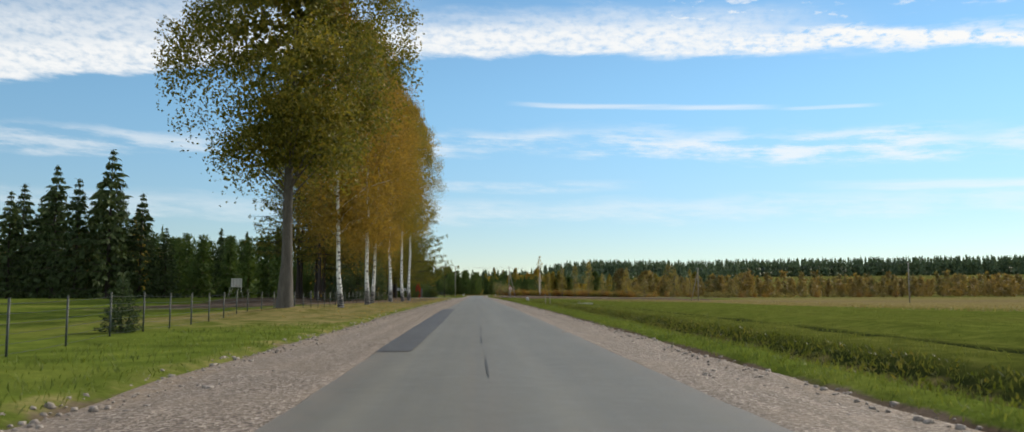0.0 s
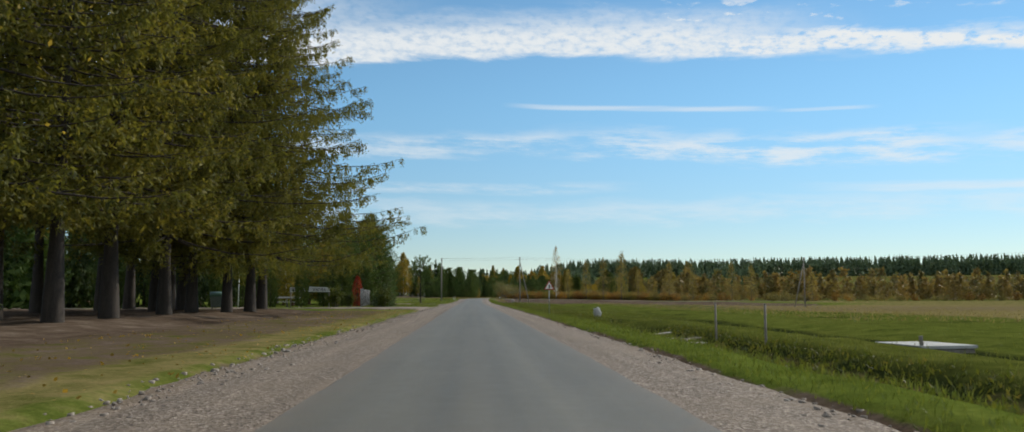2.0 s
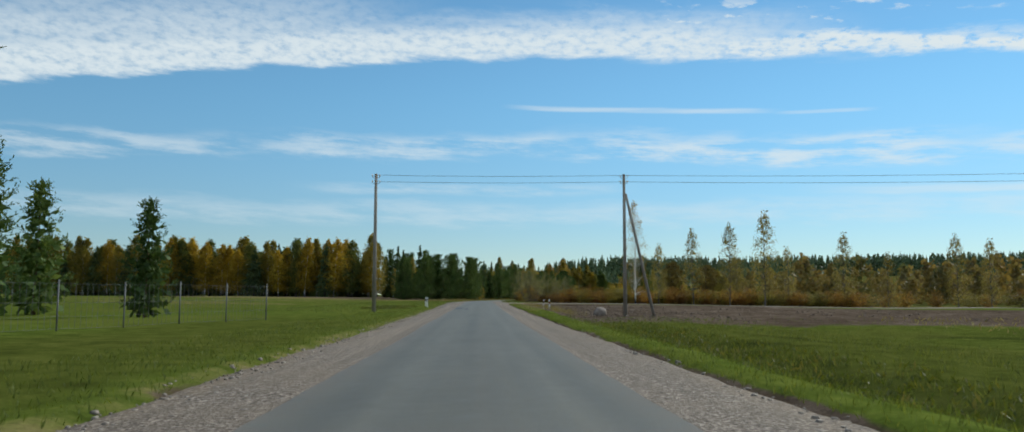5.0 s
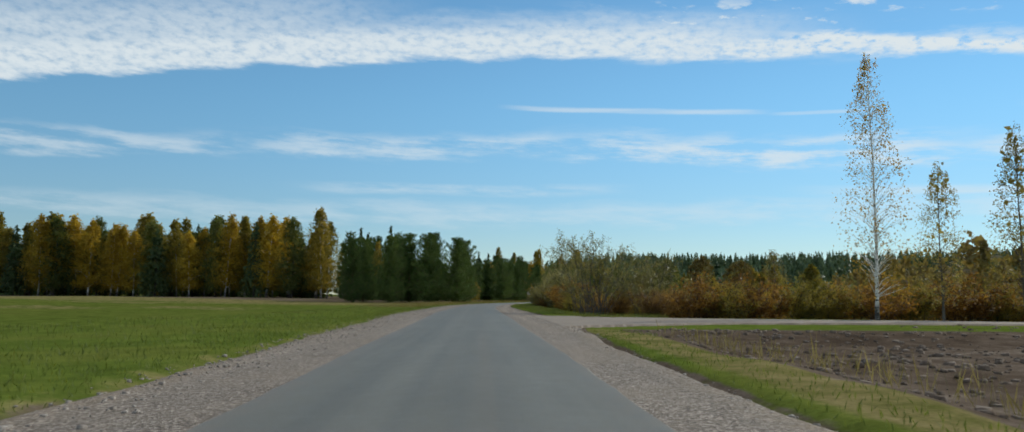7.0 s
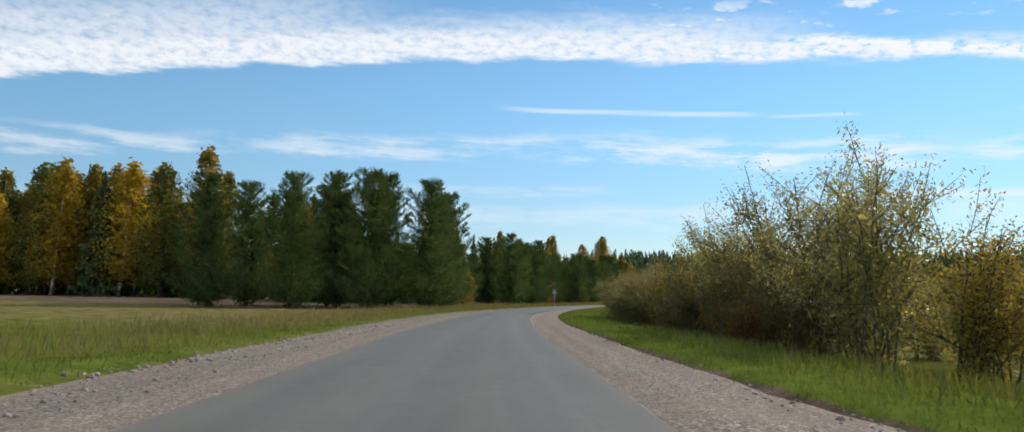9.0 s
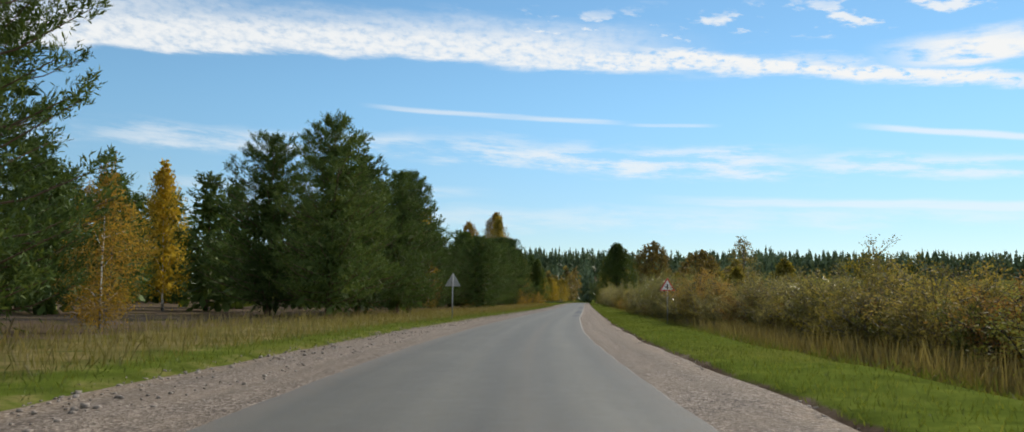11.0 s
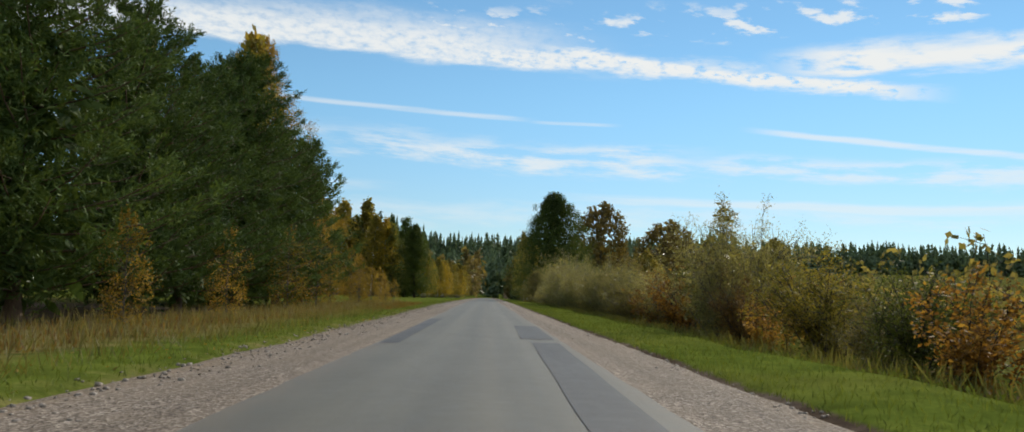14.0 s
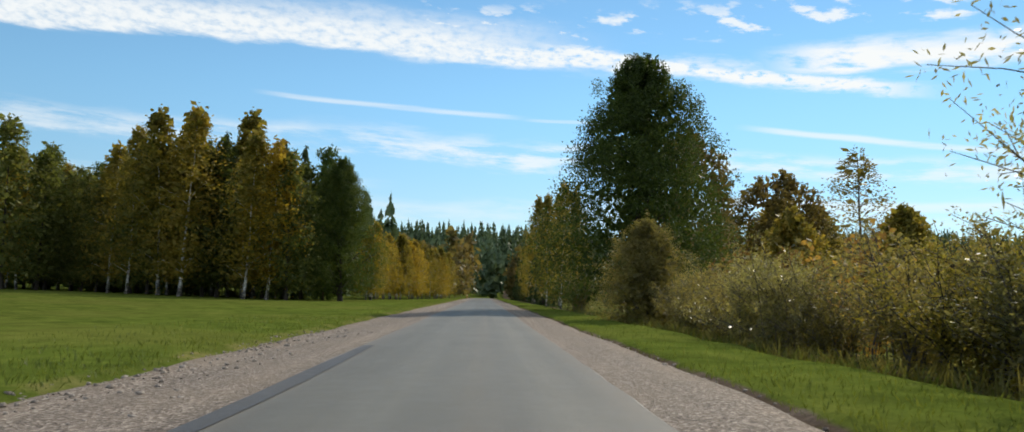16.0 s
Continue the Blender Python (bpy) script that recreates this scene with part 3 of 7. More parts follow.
def strip(name, label, category, pts, width, mat, lift=0.02, n=24, ends=0.0):
    """A track over the ground along (s, l) points, with soft outline."""
    pts = np.array(pts, float)
    k = np.linspace(0, len(pts) - 1, n)
    c = np.stack([np.interp(k, np.arange(len(pts)), pts[:, i]) for i in (0, 1)], 1)
    w = np.interp(k, np.arange(len(pts)), width)
    d = np.gradient(c, axis=0)
    d /= np.linalg.norm(d, axis=1)[:, None]
    nrm = np.stack([d[:, 1], -d[:, 0]], 1)
    m = 33
    verts = []
    for i in range(n):
        for j in range(m):
            u = (j / (m - 1) - 0.5) * 2
            p = c[i] + nrm[i] * u * (w[i] / 2 + 0.25 * math.sin(i * 2.1 + (1 if u > 0 else 3)) * abs(u))
            x, y = plan(*p)
            verts.append((float(x), float(y), float(height(p[0], p[1])) + lift - (0.22 if j in (0, m - 1) else 0.03 if i == 0 else 0)))
    idx = np.arange(n * m).reshape(n, m)
    f = np.stack([idx[:-1, :-1], idx[:-1, 1:], idx[1:, 1:], idx[1:, :-1]], -1).reshape(-1, 4)
    ob = fast_mesh(name, verts, f, mat, smooth=True)
    return tagged(ob, label, category, kind="structure")


SAND = plain("sandy_track", [(0.25, (0.132, 0.100, 0.074)), (0.5, (0.196, 0.152, 0.114)), (0.8, (0.268, 0.214, 0.163))], scale=0.9, rough=0.95, relief=0.6, source="Position", fine=9)
strip("farm_drive", "sandy drive that leaves the road through grass", "driveway", [(140, -2.9), (140, -4.5), (140, -7), (139.8, -10), (140.2, -15), (141, -22), (143, -40)], [14.5, 12.0, 8.0, 4.6, 3.2, 3.0, 3.0], SAND, n=60, lift=0.06)
strip("field_drive", "short earth drive to a fenced plot", "driveway", [(176, -3.2), (179, -6), (184, -10), (187, -14)], [6, 3.4, 2.6, 2.4], SAND)
strip("side_road", "sandy gravel side road that joins the asphalt", "road", [(299, 2.85), (299, 3.8), (299, 5.7), (298.9, 10), (298.9, 16), (300, 27), (303, 50), (310, 110)], [20, 17, 14, 7.6, 5.4, 5.0, 5.0, 5.0], SAND, n=84, lift=0.075)

# ---- plants ----
BARK_BIRCH, _t, _b = material("birch_bark")
_n1 = tex_noise(_t, 5.0, 4.0, stretch=(0.8, 0.8, 2.6), source="Object", distort=0.6)
_n2 = tex_noise(_t, 2.0, 3.0, source="Object")
_c = blend(_t, step(_t, _n1, 0.54, 0.60), (0.74, 0.73, 0.69), (0.035, 0.032, 0.03))
_low = _t.nodes.new("ShaderNodeSeparateXYZ")
_t.links.new(_t.nodes.new("ShaderNodeTexCoord").outputs["Object"], _low.inputs[0])
_h = math_node(_t, "ADD", _low.outputs[2], math_node(_t, "MULTIPLY", _n2, 2.4))
_c = blend(_t, step(_t, _h, 1.6, 2.8), blend(_t, step(_t, _n1, 0.42, 0.52), (0.22, 0.20, 0.18), (0.03, 0.028, 0.025)), _c)
_t.links.new(_c, _b.inputs["Base Color"])
_b.inputs["Roughness"].default_value = 0.7
bump(_t, _b, _n1, 0.3, 0.02)
BARK_GREY = plain("grey_bark", [(0.25, (0.040, 0.035, 0.029)), (0.5, (0.090, 0.078, 0.063)), (0.8, (0.150, 0.134, 0.110))], scale=7, rough=0.9, relief=0.8, stretch=(1, 1, 0.2))
BARK_DARK = plain("dark_bark", [(0.25, (0.016, 0.013, 0.011)), (0.5, (0.039, 0.031, 0.025)), (0.8, (0.072, 0.057, 0.046))], scale=7, rough=0.9, relief=0.8, stretch=(1, 1, 0.2))
BARK_PINE = plain("pine_bark", [(0.25, (0.05, 0.033, 0.024)), (0.5, (0.115, 0.07, 0.045)), (0.8, (0.20, 0.125, 0.08))], scale=7, rough=0.9, relief=0.8, stretch=(1, 1, 0.25))

LEAF = {
    "linden": leaf_material("linden_leaves", [(0.15, (0.040, 0.054, 0.013)), (0.45, (0.098, 0.108, 0.021)), (0.7, (0.180, 0.162, 0.032)), (0.92, (0.310, 0.240, 0.045))]),
    "birch": leaf_material("birch_leaves", [(0.15, (0.094, 0.073, 0.018)), (0.45, (0.213, 0.144, 0.033)), (0.7, (0.338, 0.219, 0.050)), (0.92, (0.450, 0.312, 0.075))], through_light=0.5),
    "birch_green": leaf_material("olive_birch_leaves", [(0.15, (0.069, 0.074, 0.019)), (0.45, (0.163, 0.146, 0.033)), (0.7, (0.277, 0.212, 0.048)), (0.92, (0.406, 0.293, 0.065))], through_light=0.5),
    "yellow": leaf_material("yellow_leaves", [(0.15, (0.154, 0.104, 0.016)), (0.45, (0.297, 0.202, 0.026)), (0.7, (0.440, 0.319, 0.046)), (0.92, (0.550, 0.416, 0.079))], through_light=0.5),
    "pale": leaf_material("pale_birch_leaves", [(0.15, (0.10, 0.085, 0.03)), (0.45, (0.20, 0.165, 0.055)), (0.7, (0.29, 0.235, 0.08)), (0.92, (0.38, 0.31, 0.12))]),
    "russet": leaf_material("russet_leaves", [(0.15, (0.088, 0.044, 0.015)), (0.45, (0.194, 0.100, 0.027)), (0.7, (0.312, 0.175, 0.044)), (0.92, (0.413, 0.250, 0.062))], through_light=0.5),
    "willow": leaf_material("willow_leaves", [(0.15, (0.085, 0.085, 0.042)), (0.45, (0.165, 0.160, 0.075)), (0.7, (0.262, 0.240, 0.110)), (0.92, (0.404, 0.350, 0.160))], rough=0.38, gloss=0.5, through_light=0.58),
    "green": leaf_material("green_leaves", [(0.15, (0.022, 0.037, 0.010)), (0.45, (0.053, 0.083, 0.019)), (0.7, (0.094, 0.125, 0.030)), (0.92, (0.163, 0.175, 0.044))]),
    "pine": leaf_material("pine_needles", [(0.15, (0.030, 0.048, 0.018)), (0.45, (0.060, 0.098, 0.030)), (0.7, (0.104, 0.156, 0.046)), (0.92, (0.176, 0.222, 0.066))], through_light=0.2, gloss=0.1),
    "spruce": leaf_material("spruce_needles", [(0.15, (0.024, 0.038, 0.018)), (0.45, (0.046, 0.072, 0.030)), (0.7, (0.076, 0.108, 0.044)), (0.92, (0.124, 0.152, 0.058))], through_light=0.2, gloss=0.1),
    "larch": leaf_material("larch_needles", [(0.15, (0.056, 0.064, 0.018)), (0.45, (0.116, 0.120, 0.032)), (0.7, (0.182, 0.172, 0.046)), (0.92, (0.270, 0.232, 0.062))], through_light=0.45, gloss=0.15),
    "thuja": leaf_material("thuja_leaves", [(0.15, (0.028, 0.044, 0.014)), (0.45, (0.056, 0.084, 0.024)), (0.7, (0.075, 0.106, 0.030)), (0.92, (0.150, 0.150, 0.037))], through_light=0.12, gloss=0.1),
    "hedge": leaf_material("hedge_willow_leaves", [(0.15, (0.070, 0.066, 0.030)), (0.45, (0.132, 0.122, 0.050)), (0.7, (0.200, 0.174, 0.068)), (0.92, (0.300, 0.240, 0.088))], through_light=0.5, tint=0.5),
    "shrub_green": leaf_material("shrub_green_leaves", [(0.15, (0.045, 0.060, 0.018)), (0.45, (0.085, 0.105, 0.030)), (0.7, (0.135, 0.150, 0.045)), (0.92, (0.210, 0.205, 0.070))], through_light=0.45, tint=0.4),
    "oak": leaf_material("oak_leaves", [(0.15, (0.062, 0.050, 0.020)), (0.45, (0.125, 0.096, 0.034)), (0.7, (0.190, 0.142, 0.048)), (0.92, (0.270, 0.200, 0.070))], through_light=0.45),
    "scrub": leaf_material("scrub_leaves", [(0.15, (0.086, 0.051, 0.022)), (0.45, (0.171, 0.101, 0.037)), (0.7, (0.259, 0.156, 0.052)), (0.92, (0.363, 0.226, 0.066))], through_light=0.5, tint=0.5),
    "meadow": leaf_material("meadow_blades", [(0.15, (0.040, 0.052, 0.014)), (0.45, (0.086, 0.110, 0.026)), (0.7, (0.138, 0.158, 0.042)), (0.92, (0.205, 0.200, 0.070))], tint=0.0),
    "olive_grass": leaf_material("olive_grass", [(0.15, (0.060, 0.062, 0.018)), (0.45, (0.120, 0.115, 0.034)), (0.7, (0.180, 0.162, 0.055)), (0.92, (0.26, 0.22, 0.085))], tint=0.0),
    "far_olive": leaf_material("far_thicket_leaves", [(0.28, (0.064, 0.078, 0.040)), (0.45, (0.100, 0.102, 0.048)), (0.6, (0.168, 0.136, 0.056)), (0.75, (0.225, 0.165, 0.064))], patch=0.06, own_part=0.22),
    "red": leaf_material("red_leaves", [(0.15, (0.088, 0.015, 0.013)), (0.45, (0.188, 0.027, 0.020)), (0.7, (0.275, 0.050, 0.031)), (0.92, (0.350, 0.100, 0.050))]),
    # far conifers: haze of the distance painted in as paler, bluer greens
    "wood_hazy": leaf_material("hazy_far_conifers", [(0.15, (0.032, 0.057, 0.036)), (0.45, (0.068, 0.108, 0.061)), (0.7, (0.109, 0.157, 0.081)), (0.92, (0.171, 0.212, 0.101))], through_light=0.1),
    "far_gold": leaf_material("far_birch_leaves", [(0.28, (0.092, 0.096, 0.044)), (0.42, (0.150, 0.122, 0.054)), (0.58, (0.215, 0.152, 0.060)), (0.75, (0.300, 0.205, 0.072))], patch=0.05, own_part=0.22),
    "reed": leaf_material("dry_grass", [(0.15, (0.090, 0.074, 0.034)), (0.45, (0.165, 0.138, 0.064)), (0.7, (0.238, 0.202, 0.098)), (0.92, (0.320, 0.282, 0.148))]),
    "grass": leaf_material("grass_blades", [(0.15, (0.042, 0.058, 0.014)), (0.45, (0.090, 0.122, 0.025)), (0.7, (0.146, 0.176, 0.040)), (0.92, (0.228, 0.224, 0.068))], tint=0.0),
    "weeds": leaf_material("weed_leaves", [(0.15, (0.030, 0.040, 0.009)), (0.45, (0.062, 0.083, 0.016)), (0.7, (0.105, 0.115, 0.026)), (0.92, (0.158, 0.139, 0.046))]),
}


class Geo:
    """Collects quads."""

    def __init__(self):
        self.v, self.f, self.n = [], [], 0

    def add(self, v, f):
        self.v.append(np.asarray(v, np.float32))
        self.f.append(np.asarray(f, np.int32) + self.n)
        self.n += len(v)

    def arrays(self):
        return np.concatenate(self.v), np.concatenate(self.f)

    def tube(self, pts, radii, sides=6):
        pts = np.asarray(pts, float)
        d = np.gradient(pts, axis=0)
        d /= np.linalg.norm(d, axis=1)[:, None] + 1e-9
        ref = np.array([0.31, 0.95, 0.05]) if abs(d[0][2]) > 0.7 else np.array([0.0, 0.0, 1.0])
        u = np.cross(d, ref)
        u /= np.linalg.norm(u, axis=1)[:, None] + 1e-9
        w = np.cross(d, u)
        a = np.linspace(0, 2 * np.pi, sides, endpoint=False)
        r = np.asarray(radii, float)[:, None, None]
        ring = pts[:, None, :] + r * (np.cos(a)[None, :, None] * u[:, None, :] + np.sin(a)[None, :, None] * w[:, None, :])
        n = len(pts)
        idx = np.arange(n * sides).reshape(n, sides)
        nxt = np.roll(idx, -1, axis=1)
        f = np.stack([idx[:-1], nxt[:-1], nxt[1:], idx[1:]], -1).reshape(-1, 4)
        self.add(ring.reshape(-1, 3), f)


def unit(v):
    return v / (np.linalg.norm(v, axis=-1, keepdims=True) + 1e-9)


def core_quads(g, rng, cen, pos, n, length, width, lo=0.05, hi=0.72):
    """Dense inner foliage: larger sprays between the stem and the outer clumps."""
    i = rng.integers(0, len(pos), n)
    p = cen[i] + (pos[i] - cen[i]) * rng.uniform(lo, hi, (n, 1)) + rng.normal(size=(n, 3)) * length * 0.4
    leaf_quads(g, rng, p, rng.normal(size=(n, 3)), length, width)


def leaf_quads(g, rng, pos, way, length, width):
    """Leaves at pos that point along way: four-cornered blades with their widest place in the middle."""
    n = len(pos)
    way = unit(way)
    side_v = unit(np.cross(way, rng.normal(size=(n, 3))))
    L = length * rng.uniform(0.6, 1.3, (n, 1))
    Wd = width * rng.uniform(0.6, 1.3, (n, 1)) * 0.5
    v = np.stack([pos, pos + way * L * 0.5 + side_v * Wd, pos + way * L, pos + way * L * 0.5 - side_v * Wd], 1).reshape(-1, 3)
    g.add(v, np.arange(4 * n).reshape(n, 4))


def trunk_line(rng, H, lean=0.02, n=9, bend=0.12):
    z = np.linspace(-0.25, H, n)
    k = np.cumsum(rng.normal(size=(n, 2)) * bend * H / 40, axis=0)
    k -= k[0]
    d = rng.normal(size=2) * lean
    return np.column_stack([k[:, 0] + d[0] * z, k[:, 1] + d[1] * z, z])


def trunk_radii(r, n, flare=1.5):
    k = np.linspace(0, 1, n)
    out = r * (1 - 0.88 * k ** 0.9)
    out[0] *= flare
    return out


def on_line(line, z):
    return np.column_stack([np.interp(z, line[:, 2], line[:, 0]), np.interp(z, line[:, 2], line[:, 1]), z])


def tree(name, label, category, group, trunk, crown, bark, leaf):
    """A tree of a trunk and a crown under an empty at its foot."""
    root = new(name)
    tagged(root, label, category, group)
    fast_mesh("trunk", *trunk.arrays(), bark, root, smooth=True)
    fast_mesh("crown", *crown.arrays(), leaf, root)
    return root


def broadleaf(seed, H, base, radius, trunk_r, clumps, per, size, leaf_l, leaf_w, droop=0.0, limbs=26, shape="oval", outer=0.45, stems=1, flat=0.8, core=3.0, thin=0.85, hi=0.8, core_size=0.45, limb_r=0.28):
    """Trunk and crown of a broad-leaved tree: limbs that end in clumps of leaves."""
    rng = np.random.default_rng(seed)
    t, c = Geo(), Geo()
    line = trunk_line(rng, H * 0.97)
    t.tube(line, trunk_radii(trunk_r, len(line)), 9)
    u = rng.uniform(0, 1, clumps) ** thin
    z = base + (H - base) * u
    prof = {"oval": np.sin(np.pi * np.clip(0.08 + 0.88 * u, 0, 1)) ** 0.7, "cone": (1 - u) ** 0.75 * np.clip(u * 6, 0.35, 1) + 0.06,
            "birch": np.clip(np.sin(np.pi * (0.12 + 0.84 * u)), 0, 1) ** 0.8, "aspen": np.clip(1.02 - u, 0, 1) ** 0.85 * np.clip(0.55 + u * 2.2, 0, 1), "alder": np.clip(1.01 - u ** 1.8, 0, 1) ** 0.64 * np.clip(0.72 + u * 1.6, 0, 1), "spire": np.clip(0.5 + 1.6 * u, 0, 1) * np.clip(1.0 - u, 0, 1) ** 0.56 + 0.03, "dome": np.clip(1 - u ** 1.6, 0, 1) ** 0.62 * np.clip(0.72 + u * 2, 0, 1)}[shape]
    a = rng.uniform(0, 2 * np.pi, clumps)
    lumpy = 1 + 0.16 * np.sin(3 * a + 5 * u + seed) + 0.10 * np.sin(7 * a - 9 * u)
    r = radius * prof * lumpy * (outer + (1 - outer) * rng.uniform(0, 1, clumps) ** 0.5)
    cen = on_line(line, np.clip(z, 0, H * 0.96))
    cen[:, 2] = z
    pos = cen + np.column_stack([np.cos(a) * r, np.sin(a) * r, rng.normal(size=clumps) * 0.2])
    pick = rng.permutation(clumps)[:limbs]
    for i in pick:
        z0 = max(base * 0.75, z[i] - r[i] * 0.75)
        p0 = on_line(line, np.array([z0]))[0]
        mid = (p0 + pos[i]) / 2 + np.array([0, 0, 0.12 * r[i]]) + rng.normal(size=3) * 0.08
        rad = max(0.012, trunk_r * limb_r * (1 - z0 / H))
        t.tube([p0, mid, pos[i]], [rad, rad * 0.6, 0.006], 5)
    n = clumps * per
    at = np.repeat(pos, per, axis=0)
    off = np.clip(rng.normal(size=(n, 3)), -1.7, 1.7) * size * np.array([1, 1, flat]) * np.repeat(1.15 - 0.75 * u ** 2, per)[:, None]
    tip = np.repeat(np.clip((u - 0.78) / 0.22, 0, 1), per)
    off[:, :2] *= (1 - 0.7 * tip)[:, None]
    off[:, 2] *= 1 + 1.2 * tip
    if droop:
        off[:, 2] -= rng.exponential(droop, n)
    p = at + off
    way = rng.normal(size=(n, 3)) + np.array([0, 0, -0.8 if droop else -0.25])
    leaf_quads(c, rng, p, way, leaf_l, leaf_w)
    if core:
        core_quads(c, rng, cen, pos, int(clumps * core), max(core_size, leaf_l * 2.6), max(core_size * 0.8, leaf_w * 2.6), hi=hi)
    return t, c


def conifer_spruce(seed, H, radius, base, trunk_r, levels, per, needle=(0.26, 0.07), tilt=-0.22, hang=0.0, power=0.85, branch_gap=0.0, core=0.7, core_w=0.45):
    """Spruce or larch: whorls of boughs with short shoots along them."""
    rng = np.random.default_rng(seed)
    t, c = Geo(), Geo()
    line = trunk_line(rng, H, lean=0.008, bend=0.03)
    t.tube(line, trunk_radii(trunk_r, len(line)), 8)
    for k in range(levels):
        u = (k + rng.uniform(0, 1)) / levels
        z = base + (H - base) * u
        n_b = int(rng.integers(5, 8))
        a0 = rng.uniform(0, 6.28)
        for j in range(n_b):
            if rng.uniform() < branch_gap:
                continue
            a = a0 + 6.283 * j / n_b + rng.normal() * 0.2
            ln = radius * ((1 - u) ** power * rng.uniform(0.7, 1.12) + 0.04)
            out = np.array([math.cos(a), math.sin(a), 0])
            q = np.linspace(0, 1, 4)
            o = on_line(line, np.array([z]))[0]
            pts = o + out * ln * q[:, None] + np.array([0, 0, 1.0]) * (tilt * ln * q + 0.18 * ln * q ** 3)[:, None]
            if ln > 0.8:
                t.tube(pts, 0.008 + np.minimum(0.030, 0.008 * ln * trunk_r * 8) * (1 - q), 3)
            m = max(4, int(per * ln / radius))
            w = rng.uniform(0.12, 1.0, m) ** 0.6
            lat = rng.normal(size=m) * (0.26 * ln * (1.05 - w)) + rng.normal(size=m) * 0.05
            nrm = np.array([-out[1], out[0], 0])
            p = np.column_stack([np.interp(w, q, pts[:, i]) for i in range(3)]) + nrm * lat[:, None]
            p[:, 2] += rng.normal(size=m) * 0.05 - np.abs(lat) * 0.35
            if hang:
                p[:, 2] -= rng.exponential(hang, m)
                way = rng.normal(size=(m, 3)) * 0.45 + np.array([0, 0, -1.0])
            else:
                way = out * 0.9 + nrm * np.sign(lat)[:, None] * 0.7 + rng.normal(size=(m, 3)) * 0.35 + np.array([0, 0, -0.25])
            leaf_quads(c, rng, p, way, *needle)
            k2 = 3
            wq = rng.uniform(0.1, 0.75, k2)
            pc = np.column_stack([np.interp(wq, q, pts[:, i]) for i in range(3)])
            leaf_quads(c, rng, pc, rng.normal(size=(k2, 3)) * 0.5 + out * 0.5 + np.array([0, 0, -0.9]), core * min(1.0, ln), core * core_w * min(1.0, ln))
    return t, c


def conifer_larch(seed, H, radius, base, trunk_r, levels, power=0.7, gap=0.12, twig_gap=0.34, per=14, needle=(0.14, 0.034), hang=0.8):
    """Old larch: long boughs that sag and turn up at the tip, hung with fine twigs of needles."""
    rng = np.random.default_rng(seed)
    t, c = Geo(), Geo()
    line = trunk_line(rng, H, lean=0.008, bend=0.03)
    t.tube(line, trunk_radii(trunk_r, len(line)), 9)
    q = np.linspace(0, 1, 6)
    for k in range(levels):
        u = (k + rng.uniform(0, 1)) / levels
        z = base + (H - base) * u
        n_b = int(rng.integers(3, 6))
        a0 = rng.uniform(0, 6.28)
        for j in range(n_b):
            if rng.uniform() < gap:
                continue
            a = a0 + 6.283 * j / n_b + rng.normal() * 0.25
            ln = radius * ((1 - u) ** power * rng.uniform(0.55, 1.08) + 0.05)
            out, nrm = np.array([math.cos(a), math.sin(a), 0]), np.array([-math.sin(a), math.cos(a), 0])
            o = on_line(line, np.array([z]))[0]
            sag = rng.uniform(0.18, 0.36)
            pts = o + out * ln * q[:, None] + np.array([0, 0, 1.0]) * (ln * (-sag * q + (sag + rng.uniform(-0.08, 0.06)) * q ** 2.6))[:, None] + nrm * (rng.normal() * 0.08 * ln * q ** 2)[:, None]
            t.tube(pts, 0.008 + 0.012 * min(3.5, ln) * (1 - q), 4)
            m = max(5, int(2 * ln / twig_gap))
            w = rng.uniform(0.12, 1.0, m)
            side_s = rng.choice([-1.0, 1.0], m)
            lt = (0.30 + 0.85 * (1.05 - w)) * rng.uniform(0.45, 1.1, m) * min(1.0, 0.35 + ln / 5)
            p0 = np.column_stack([np.interp(w, q, pts[:, i]) for i in range(3)])
            n = max(5, per)
            f = rng.uniform(0.05, 1.0, (m, n, 1))
            pp = p0[:, None] + f * lt[:, None, None] * (nrm * side_s[:, None, None] * 0.55 + out * 0.4) - np.array([0, 0, 1.0]) * f ** 1.5 * lt[:, None, None] * hang + rng.normal(size=(m, n, 3)) * 0.035
            way = rng.normal(size=(m * n, 3)) * 0.7 + np.array([0, 0, -0.7])
            leaf_quads(c, rng, pp.reshape(-1, 3), way, *needle)
    return t, c


